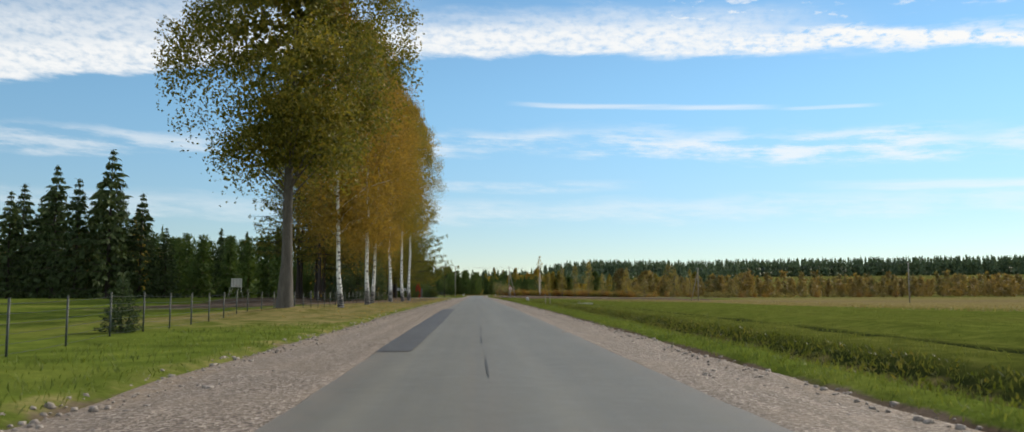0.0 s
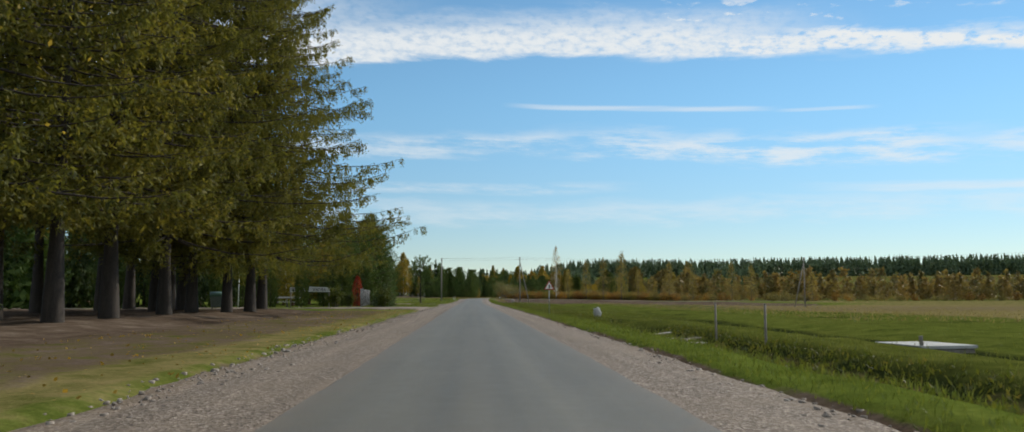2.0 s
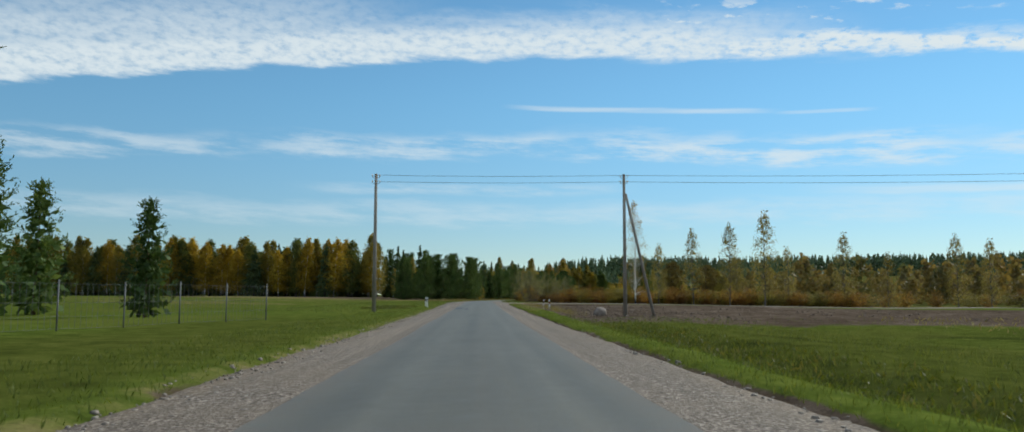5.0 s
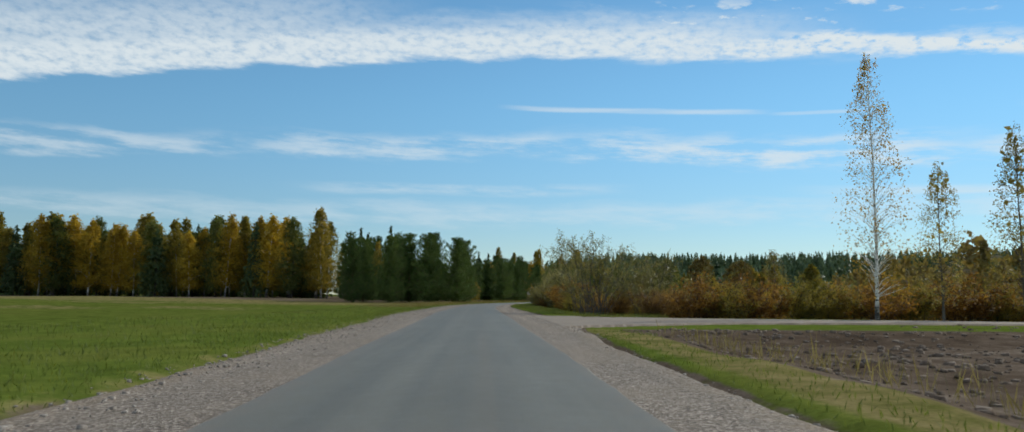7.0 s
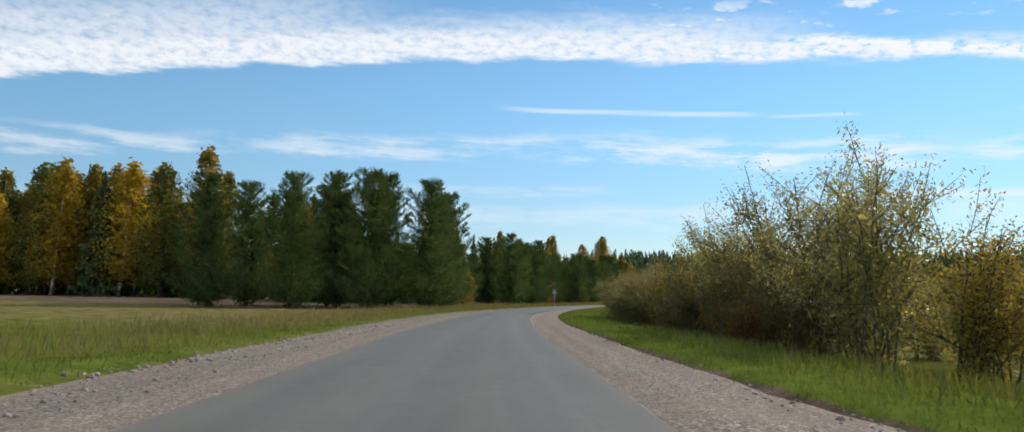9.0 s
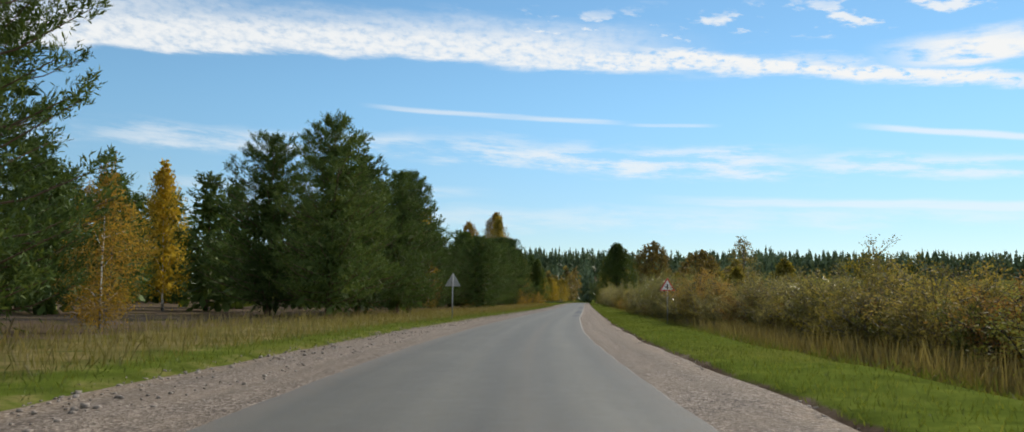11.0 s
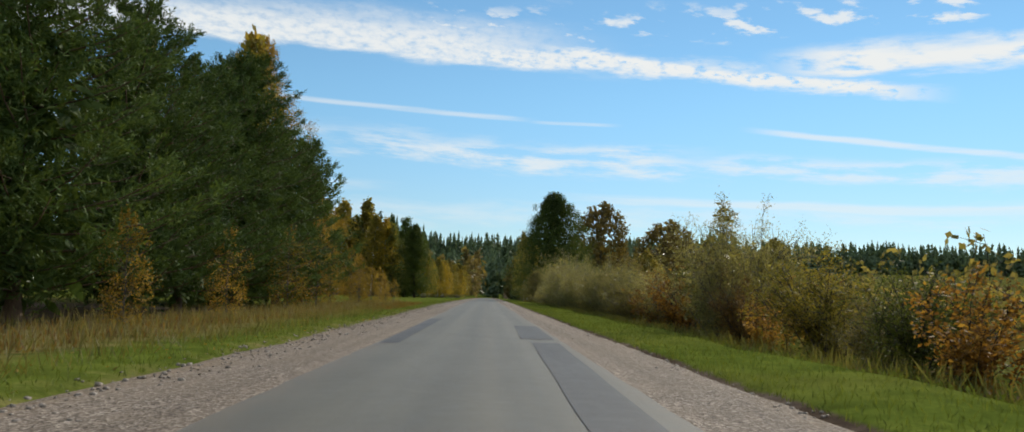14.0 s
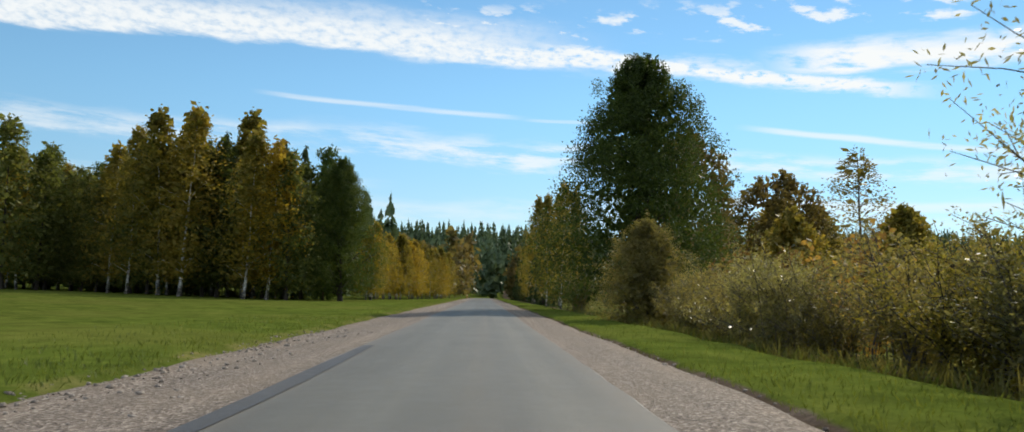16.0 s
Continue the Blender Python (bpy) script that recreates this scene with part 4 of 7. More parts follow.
def conifer_pine_young(seed, H, radius, base, trunk_r, levels, shoots, per=9, needle=(0.14, 0.03), rise=0.28, power=0.75, gap=0.08, inner=10, inner_leaf=(0.6, 0.28), boughs=1.0, tier=0.22, clumps=4, squat=0.62, deep=0):
    """Young Scots pine: whorls of rising boughs that carry clumps of upright shoots, needles all round each shoot."""
    rng = np.random.default_rng(seed)
    t, c = Geo(), Geo()
    line = trunk_line(rng, H, lean=0.01, bend=0.05)
    t.tube(line, trunk_radii(trunk_r, len(line)), 8)
    side_k = rng.uniform(0.8, 1.15, 6)
    for k in range(levels):
        u = (k + rng.uniform(0.2, 0.8)) / levels
        z = base + (H - base) * u
        n_b = int(rng.integers(5, 8))
        a0 = rng.uniform(0, 6.28)
        for j in range(n_b):
            if rng.uniform() < gap:
                continue
            a = a0 + 6.283 * j / n_b + rng.normal() * 0.22
            bulge = min(1.0, squat + 2.2 * u)
            ln = radius * bulge * ((1 - u) ** power + 0.05) * rng.uniform(0.68, 1.14) * np.interp((a % 6.283) / 6.283 * 6, range(6), side_k)
            out = np.array([math.cos(a), math.sin(a), 0])
            nrm = np.array([-out[1], out[0], 0])
            q = np.linspace(0, 1, 4)
            up = rise + 0.5 * u + rng.normal() * 0.08
            o = on_line(line, np.array([z]))[0]
            pts = o + out * ln * q[:, None] + np.array([0, 0, 1.0]) * (ln * (up * q * 0.55 + 0.25 * q ** 3 - 0.15 * (1 - u) * q))[:, None]
            if ln > 0.9 and rng.uniform() < boughs:
                t.tube(pts, 0.008 + 0.03 * min(1.0, ln / 3) * (1 - q), 4)
            # clumps along the bough, widest halfway out, the last one at the tip
            nc = clumps + int(ln)
            wc = tier + (1.0 - tier) * rng.uniform(0, 1, nc) ** 0.7
            wc[0] = 1.0
            lc = np.clip(rng.normal(size=nc), -1.7, 1.7) * 0.25 * ln * (1.12 - wc)
            m = max(nc, int(shoots * (0.5 + 0.5 * ln / radius)))
            i = rng.integers(0, nc, m)
            spread = 0.09 + 0.026 * ln
            w = np.clip(wc[i] + rng.normal(size=m) * spread / max(ln, 0.6), 0.1, 1.04)
            lat = lc[i] + rng.normal(size=m) * spread
            p = np.column_stack([np.interp(w, q, pts[:, x]) for x in range(3)]) + nrm * lat[:, None]
            p[:, 2] += np.abs(lat) * 0.2 + rng.normal(size=m) * spread * 0.55
            d = unit(out * rng.uniform(0.2, 0.8, (m, 1)) + nrm * np.sign(lat)[:, None] * 0.3 + rng.normal(size=(m, 3)) * 0.25 + np.array([0, 0, 0.8]))
            sl = rng.uniform(0.16, 0.34, (m, 1)) * needle[0] / 0.14
            f = np.tile(np.linspace(0.0, 1.0, per), m)[:, None]
            pp = np.repeat(p, per, 0) + np.repeat(d * sl, per, 0) * f
            way = np.repeat(d, per, 0) * 0.9 + rng.normal(size=(m * per, 3)) * 0.5
            leaf_quads(c, rng, pp, way, *needle)
            wq = rng.uniform(0.03, 0.56, inner)
            pc = np.column_stack([np.interp(wq, q, pts[:, x]) for x in range(3)]) + rng.normal(size=(inner, 3)) * 0.2 + nrm * (rng.normal(size=inner) * 0.11 * ln)[:, None]
            k2 = min(1.3, 0.4 + ln * 0.4)
            leaf_quads(c, rng, pc, rng.normal(size=(inner, 3)) * 0.7 + out * 0.4 + np.array([0, 0, -0.3]), inner_leaf[0] * k2, inner_leaf[1] * k2)
            if deep:
                pc = np.column_stack([np.interp(rng.uniform(0.02, 0.42, deep), q, pts[:, x]) for x in range(3)]) + rng.normal(size=(deep, 3)) * 0.12
                leaf_quads(c, rng, pc, rng.normal(size=(deep, 3)), 0.55 * k2, 0.22 * k2)
    top = on_line(line, np.full(5, H)) + rng.normal(size=(5, 3)) * np.array([0.12, 0.12, 0.15])
    n = 5 * 26
    pp = np.repeat(top, 26, 0) + np.tile(np.linspace(-0.3, 0.35, 26), 5)[:, None] * np.array([0, 0, 1.0])
    leaf_quads(c, rng, pp, rng.normal(size=(n, 3)) * 0.6 + np.array([0, 0, 0.8]), *needle)
    return t, c


def shrub(seed, H, radius, stems, per, leaf_l, leaf_w, spread=0.16, bare=0.25, upright=0.5, twig=3, core=14, twig_lo=0.3):
    """A bush of many stems from one foot, with leaves along them."""
    rng = np.random.default_rng(seed)
    t, c = Geo(), Geo()
    for k in range(stems):
        a = rng.uniform(0, 6.283)
        reach = radius * rng.uniform(0.15, 1.0)
        h = H * (1 - 0.38 * (reach / radius) ** 2) * rng.uniform(0.62, 1.05)
        q = np.linspace(0, 1, 5)
        out = np.array([math.cos(a), math.sin(a)])
        foot = rng.normal(size=2) * radius * 0.16
        pts = np.column_stack([foot[0] + out[0] * reach * q ** (1 + upright), foot[1] + out[1] * reach * q ** (1 + upright), h * q ** 0.9 - 0.05])
        pts[1:4] += rng.normal(size=(3, 3)) * 0.05 * H / 3
        t.tube(pts, 0.006 + (0.010 * H / 2.5) * (1 - q), 3)
        lines = [(pts, per)]
        for _ in range(twig):
            w0 = rng.uniform(twig_lo, 0.92)
            o = np.array([np.interp(w0, q, pts[:, i]) for i in range(3)])
            d = unit(rng.normal(size=3) + np.array([out[0], out[1], 0.9]))
            e = o + d * H * rng.uniform(0.12, 0.28)
            tw = np.stack([o, (o + e) / 2 + rng.normal(size=3) * 0.03, e])
            t.tube(tw, [0.009, 0.007, 0.004], 3)
            lines.append((tw, per // 2))
        for ln, m in lines:
            lo = bare if ln is pts else 0.1
            w = rng.uniform(lo, 1.03, m)
            qq = np.linspace(0, 1, len(ln))
            p = np.column_stack([np.interp(w, qq, ln[:, i]) for i in range(3)]) + np.clip(rng.normal(size=(m, 3)), -1.6, 1.6) * spread * H / 3
            way = rng.normal(size=(m, 3)) + np.array([0, 0, 0.25])
            leaf_quads(c, rng, p, way, leaf_l, leaf_w)
        if core:
            m = core
            w = rng.uniform(0.04, 0.8, m)
            p = np.column_stack([np.interp(w, q, pts[:, i]) for i in range(3)]) + rng.normal(size=(m, 3)) * 0.12 * H / 3
            leaf_quads(c, rng, p, rng.normal(size=(m, 3)), 0.16 * H / 3, 0.055 * H / 3)
    return t, c


def column(seed, H, radius, n, leaf_l, leaf_w):
    """A slender clipped-looking column, thuja like."""
    rng = np.random.default_rng(seed)
    t, c = Geo(), Geo()
    t.tube([(0, 0, -0.1), (0, 0, H * 0.5), (0, 0, H * 0.9)], [0.06, 0.04, 0.01], 6)
    u = rng.uniform(0, 1, n)
    a = rng.uniform(0, 6.283, n)
    r = radius * np.clip(np.sin(np.pi * (0.16 + 0.84 * u)) * 1.1, 0, 1) ** 0.6 * (0.75 + 0.3 * rng.uniform(0, 1, n)) * (1 + 0.18 * np.sin(5 * a + 3 * u * 6))
    p = np.column_stack([np.cos(a) * r, np.sin(a) * r, 0.06 + u * (H - 0.2)])
    way = np.column_stack([np.cos(a) * 0.45, np.sin(a) * 0.45, np.ones(n)]) + rng.normal(size=(n, 3)) * 0.3
    leaf_quads(c, rng, p, way, leaf_l, leaf_w)
    return t, c


KINDS = {}


def kind_of(key, *args):
    """Remember how a plant is made: builder result, names and materials."""
    KINDS[key] = [args, None]


def plant(key, s, l, scale=1.0, turn=None, wide=1.0, label="", up=0.0, group=""):
    """Set a plant of that kind at its place; the first is built, the others are copies with shared meshes."""
    (geo, name, text, category, grp, bark, leaf), first = KINDS[key]
    rng = np.random.default_rng(abs(hash((round(s * 10), round(l * 10)))) % 100000)
    turn = rng.uniform(0, 360) if turn is None else turn
    m = Matrix.Translation(spot(s, l, up - 0.03)) @ pose(0, 0, 0, 0, 0, turn) @ Matrix.Diagonal((scale * wide, scale * wide, scale, 1))
    if first is None:
        t, c = geo()
        ob = tree(name, text, category, grp, t, c, bark, leaf)
        ob.matrix_basis = m
        KINDS[key][1] = ob
    else:
        ob = copy_thing(first, m @ Matrix.Diagonal((1 / first.scale[0], 1 / first.scale[1], 1 / first.scale[2], 1)))
    if label:
        ob["label"] = label
    if group:
        ob["group"] = group
    return ob


kind_of("linden", lambda: broadleaf(11, 16.5, 5.4, 4.8, 0.25, 280, 210, 0.37, 0.115, 0.10, droop=0.3, limb_r=0.2, limbs=45, shape="oval", outer=0.35, core=18, core_size=0.2), "linden_tree", "tall grey-trunked linden with yellowing olive leaves by the roadside", "tree", "", BARK_GREY, LEAF["linden"])
kind_of("birch_a", lambda: broadleaf(21, 19, 4.9, 3.4, 0.135, 300, 210, 0.33, 0.094, 0.07, droop=0.6, limbs=45, shape="birch", core=18, core_size=0.2, limb_r=0.14), "birch_tree", "white-barked birch with drooping yellow-brown autumn leaves", "tree", "roadside birches", BARK_BIRCH, LEAF["birch"])
kind_of("birch_b", lambda: broadleaf(22, 20, 6.6, 3.0, 0.135, 260, 190, 0.32, 0.095, 0.07, droop=0.42, limb_r=0.14, limbs=45, shape="birch", core=16, core_size=0.2), "birch_tree", "white-barked birch with thinning olive-yellow leaves", "tree", "roadside birches", BARK_BIRCH, LEAF["birch_green"])
kind_of("birch_bare", lambda: broadleaf(23, 14.5, 1.8, 2.2, 0.10, 230, 13, 0.26, 0.12, 0.09, droop=0.2, limbs=230, shape="spire", core=0), "birch_tree", "slender birch that has shed most of its yellow leaves", "tree", "field birches", BARK_BIRCH, LEAF["birch"])
kind_of("birch_thin", lambda: broadleaf(24, 12, 1.6, 2.1, 0.09, 210, 17, 0.26, 0.13, 0.10, droop=0.2, limbs=130, shape="spire", core=0.3), "birch_tree", "slender young birch with thin yellow-green leaves", "tree", "field birches", BARK_GREY, LEAF["pale"])
kind_of("larch_a", lambda: conifer_larch(31, 25, 5.4, 3.8, 0.23, 48, power=0.55, per=10, needle=(0.22, 0.075), twig_gap=0.28, hang=1.1), "larch_tree", "tall old larch with drooping olive needles and dark trunk", "tree", "larch grove", BARK_DARK, LEAF["larch"])
kind_of("larch_wide", lambda: conifer_larch(33, 22, 9.6, 3.4, 0.25, 46, power=0.58, per=13, twig_gap=0.20, needle=(0.17, 0.05), hang=1.25), "larch_tree", "broad old larch whose long boughs reach towards the road", "tree", "larch grove", BARK_DARK, LEAF["larch"])
kind_of("larch_b", lambda: conifer_larch(32, 24, 4.2, 5.5, 0.22, 30, power=0.6, per=7, twig_gap=0.5, needle=(0.34, 0.10)), "larch_tree", "tall old larch with bare lower trunk and drooping needles", "tree", "larch grove", BARK_DARK, LEAF["larch"])
kind_of("spruce_big", lambda: conifer_spruce(41, 18, 3.3, 0.8, 0.22, 30, 26, needle=(0.5, 0.17), hang=0.12, core=1.1), "spruce_tree", "tall dark green spruce beyond the lawn", "tree", "spruces", BARK_DARK, LEAF["spruce"])
kind_of("spruce_small", lambda: conifer_spruce(42, 3.0, 1.25, 0.08, 0.05, 24, 60, needle=(0.15, 0.035), tilt=-0.05, core=0.3), "spruce_tree", "small dense green spruce in the grass", "tree", "young spruces", BARK_DARK, LEAF["spruce"])
kind_of("pine_bushy", lambda: conifer_pine_young(51, 10.8, 3.7, 0.4, 0.17, 21, 48, per=10, needle=(0.15, 0.033), power=0.55, inner=120, inner_leaf=(0.24, 0.034), tier=0.3, squat=0.75, deep=5), "pine_tree", "bushy dark green pine with branches to the ground", "tree", "roadside pines", BARK_PINE, LEAF["pine"])
kind_of("pine_bushy2", lambda: conifer_pine_young(52, 9.3, 3.4, 0.5, 0.15, 20, 48, per=10, needle=(0.145, 0.033), power=0.55, inner=120, inner_leaf=(0.22, 0.034), tier=0.3, squat=0.8, deep=5), "pine_tree", "bushy dark green pine with upright candle shoots", "tree", "roadside pines", BARK_PINE, LEAF["pine"])
kind_of("pine_tall", lambda: conifer_pine_young(53, 13, 3.2, 0.9, 0.17, 22, 20, per=7, needle=(0.22, 0.055), inner=24, inner_leaf=(0.4, 0.13), power=0.68, boughs=0.8, squat=0.7), "pine_tree", "tall dark green pine behind a mesh fence", "tree", "garden pines", BARK_PINE, LEAF["pine"])
kind_of("pine_open", lambda: conifer_pine_young(54, 6.2, 2.2, 1.5, 0.11, 9, 16, per=9, needle=(0.17, 0.04), gap=0.3, inner=2, inner_leaf=(0.3, 0.14), power=0.4, clumps=2, tier=0.45), "pine_tree", "small open pine with bare lower trunk", "tree", "", BARK_DARK, LEAF["pine"])
kind_of("thuja", lambda: column(61, 3.4, 0.55, 2000, 0.2, 0.10), "thuja", "tall narrow green thuja column behind the fence", "conifer", "thuja row", BARK_DARK, LEAF["thuja"])
kind_of("red_column", lambda: column(62, 3.0, 0.42, 1500, 0.12, 0.08), "columnar_shrub", "narrow shrub with dark red autumn leaves", "shrub", "", BARK_DARK, LEAF["red"])
kind_of("bush_light", lambda: shrub(71, 2.1, 0.9, 22, 40, 0.11, 0.08, spread=0.11, upright=0.3), "leafy_bush", "leafy bush with pale green and yellow leaves", "shrub", "garden bushes", BARK_GREY, LEAF["weeds"])
kind_of("willow_big", lambda: shrub(72, 6.0, 3.6, 50, 40, 0.16, 0.05, spread=0.05, bare=0.68, upright=0.15, twig=6, core=0, twig_lo=0.62), "willow_bush", "big spreading willow with bare stems and thin olive leaves", "shrub", "", BARK_GREY, LEAF["willow"])
kind_of("willow", lambda: shrub(73, 3.4, 1.8, 28, 110, 0.085, 0.024, spread=0.08, bare=0.08, twig=7, core=30), "willow_bush", "dense roadside willow with narrow glossy olive leaves", "shrub", "hedge willows", BARK_GREY, LEAF["willow"])
kind_of("willow_tall", lambda: shrub(91, 4.8, 2.1, 36, 130, 0.095, 0.025, spread=0.075, bare=0.06, upright=0.35, twig=9, core=26, twig_lo=0.2), "willow_bush", "tall roadside willow thicket with narrow silvery olive leaves", "shrub", "hedge willows", BARK_GREY, LEAF["willow"])
kind_of("willow_green", lambda: shrub(95, 4.8, 2.1, 40, 130, 0.085, 0.026, spread=0.075, bare=0.04, upright=0.35, twig=9, core=30, twig_lo=0.15), "willow_bush", "dense green roadside willow with glossy narrow leaves", "shrub", "hedge willows", BARK_GREY, LEAF["shrub_green"])
kind_of("hedge_tall", lambda: shrub(92, 4.4, 2.1, 36, 140, 0.068, 0.036, spread=0.08, bare=0.05, upright=0.35, twig=9, core=26, twig_lo=0.2), "autumn_shrub", "tall roadside scrub with yellowing olive leaves", "shrub", "hedge shrubs", BARK_DARK, LEAF["hedge"])
kind_of("willow_b", lambda: shrub(74, 3.0, 1.8, 28, 100, 0.06, 0.034, spread=0.085, bare=0.04, twig=7, core=30), "willow_bush", "rounded roadside willow with yellowing leaves", "shrub", "hedge willows", BARK_GREY, LEAF["hedge"])
kind_of("willow_round", lambda: broadleaf(96, 4.4, 0.15, 2.0, 0.06, 300, 90, 0.22, 0.075, 0.034, limbs=60, shape="dome", outer=0.45, core=20, core_size=0.2), "willow_bush", "rounded willow bush", "shrub", "hedge willows", BARK_GREY, LEAF["hedge"])
kind_of("shrub_russet", lambda: shrub(75, 2.8, 1.7, 26, 95, 0.055, 0.036, spread=0.085, bare=0.03, twig=7, core=30), "autumn_shrub", "roadside shrub with russet and ochre autumn leaves", "shrub", "hedge shrubs", BARK_DARK, LEAF["scrub"])
kind_of("shrub_yellow", lambda: shrub(76, 2.9, 1.6, 26, 95, 0.055, 0.036, spread=0.085, bare=0.04, twig=7, core=30), "autumn_shrub", "young birch scrub with thin yellowish leaves", "shrub", "hedge shrubs", BARK_DARK, LEAF["birch_green"])
kind_of("shrub_green", lambda: shrub(94, 3.0, 1.7, 26, 100, 0.055, 0.036, spread=0.085, bare=0.05, twig=7, core=30), "leafy_shrub", "dense roadside shrub still in dull green leaf", "shrub", "hedge shrubs", BARK_DARK, LEAF["shrub_green"])
kind_of("shrub_gold", lambda: shrub(79, 3.0, 1.5, 24, 36, 0.11, 0.075, spread=0.08, bare=0.1, upright=0.7, twig=4, core=20), "autumn_shrub", "tall thin scrub in bright orange-gold autumn leaf", "shrub", "hedge shrubs", BARK_DARK, LEAF["russet"])
kind_of("scrub_far", lambda: shrub(77, 2.9, 2.0, 14, 26, 0.20, 0.14, spread=0.12, bare=0.04, twig=2, core=18), "autumn_shrub", "distant scrub in mixed russet and olive leaf", "shrub", "field scrub", BARK_DARK, LEAF["scrub"])
kind_of("scrub_far2", lambda: shrub(78, 2.9, 2.0, 14, 26, 0.20, 0.13, spread=0.12, bare=0.04, twig=2, core=18), "willow_bush", "distant grey-green willow scrub", "shrub", "field scrub", BARK_DARK, LEAF["hedge"])
kind_of("alder_young", lambda: broadleaf(81, 4.6, 0.3, 1.1, 0.035, 110, 26, 0.18, 0.085, 0.065, limbs=70, shape="birch", outer=0.3, core=0), "young_birch", "slim young birch sapling with yellow-brown leaves", "tree", "saplings", BARK_GREY, LEAF["birch"])
kind_of("birch_sapling", lambda: broadleaf(93, 4.9, 0.5, 1.15, 0.04, 170, 60, 0.17, 0.065, 0.048, droop=0.12, limbs=14, shape="birch", outer=0.35, core=0), "young_birch", "young white-stemmed birch in thin golden autumn leaf", "tree", "saplings", BARK_BIRCH, LEAF["birch"])
kind_of("oak", lambda: broadleaf(82, 17.6, 0.9, 6.9, 0.34, 560, 140, 0.52, 0.14, 0.115, limbs=40, shape="alder", outer=0.45, core=16, core_size=0.4), "alder_tree", "large dense dark green tree beside the road", "tree", "", BARK_DARK, LEAF["green"])
kind_of("oak_brown", lambda: broadleaf(83, 14, 3.0, 4.6, 0.28, 150, 50, 0.6, 0.34, 0.26, limbs=60, shape="oval", outer=0.6, core=2), "oak_tree", "spreading oak with bronze brown leaves", "tree", "", BARK_DARK, LEAF["oak"])
kind_of("round_tree", lambda: broadleaf(84, 10, 1.0, 4.2, 0.2, 170, 40, 0.6, 0.34, 0.26, limbs=40, shape="dome", core=5), "broadleaf_tree", "round tree with thinning brownish leaves", "tree", "far field trees", BARK_DARK, LEAF["birch_green"])
kind_of("edge_yellow", lambda: broadleaf(85, 16.5, 2.2, 3.2, 0.12, 330, 16, 0.42, 0.24, 0.16, droop=0.4, limbs=14, shape="spire", outer=0.25, core=2.4, thin=1.0, hi=0.7), "birch_tree", "golden birch at the edge of the wood", "tree", "wood edge trees", BARK_BIRCH, LEAF["yellow"])
kind_of("edge_olive", lambda: broadleaf(86, 17.5, 2.4, 3.2, 0.12, 330, 16, 0.42, 0.24, 0.16, droop=0.4, limbs=14, shape="spire", outer=0.25, core=2.4, thin=1.0, hi=0.7), "birch_tree", "olive-yellow birch at the edge of the wood", "tree", "wood edge trees", BARK_BIRCH, LEAF["birch_green"])
kind_of("edge_green", lambda: broadleaf(89, 16.5, 1.6, 3.4, 0.13, 300, 16, 0.46, 0.24, 0.17, droop=0.2, limbs=14, shape="spire", outer=0.3, core=2.4, thin=0.95, hi=0.75), "aspen_tree", "dull green aspen at the edge of the wood", "tree", "wood edge trees", BARK_DARK, LEAF["shrub_green"])
kind_of("edge_spruce", lambda: conifer_spruce(87, 15, 2.6, 0.4, 0.16, 22, 16, needle=(0.75, 0.26), tilt=-0.5, hang=0.35, core=1.1), "spruce_tree", "dark spruce at the edge of the wood", "tree", "wood edge trees", BARK_DARK, LEAF["spruce"])
kind_of("edge_pine", lambda: conifer_pine_young(88, 13, 3.1, 0.5, 0.15, 15, 10, per=5, needle=(0.32, 0.12), inner=6, inner_leaf=(1.0, 0.5), power=0.68, boughs=0.15, squat=0.8), "pine_tree", "dark pine in the edge of the wood", "tree", "wood edge trees", BARK_PINE, LEAF["pine"])

# ---- planting, stretch by stretch ----
R1 = random.Random(7)


def scatter(keys, n, s0, s1, l0, l1, lo, hi, seed, wide=1.0):
    r = random.Random(seed)
    for _ in range(n):
        plant(r.choice(keys), r.uniform(s0, s1), r.uniform(l0, l1), r.uniform(lo, hi), wide=wide * r.uniform(0.9, 1.15))


# the roadside row: linden, then birches
plant("linden", 32.5, -7.4, 1.0, 30)
for k, (s, l, sc, key) in enumerate([(48.0, -7.75, 0.98, "birch_a"), (59.0, -7.7, 1.05, "birch_a"), (64.5, -8.1, 0.98, "birch_a"), (75.5, -7.8, 1.05, "birch_b"), (81.0, -7.2, 1.0, "birch_b"), (87.0, -7.1, 1.03, "birch_b")]):
    plant(key, s, l, sc, 40 + 77 * k)
# larch grove
plant("larch_wide", 126.5, -12.8, 1.0, 25)
plant("larch_wide", 119.2, -11.6, 0.92, 140)
plant("larch_wide", 112, -13.4, 0.98, 230)
for k, (s, l, w) in enumerate([(97, -13.5, 1.05), (101.5, -13.0, 1.1), (106, -13.2, 1.1), (117.4, -14.0, 1.1), (117.8, -12.4, 0.9), (123, -16.4, 1.1)]):
    plant("larch_a", s, l, 0.92 + 0.16 * R1.random(), wide=w)
for k in range(14):
    plant("larch_b", 95 + (k % 7) * 5.4 + R1.uniform(-1.5, 1.5), -17.6 - (k // 7) * 3.6 + R1.uniform(-0.8, 0.8), 0.9 + 0.2 * R1.random(), wide=1.15)
for s, l, sc in [(91, -11.0, 1.5), (94, -13.5, 1.8), (89.5, -14.5, 1.4)]:
    plant("spruce_small", s, l, sc)
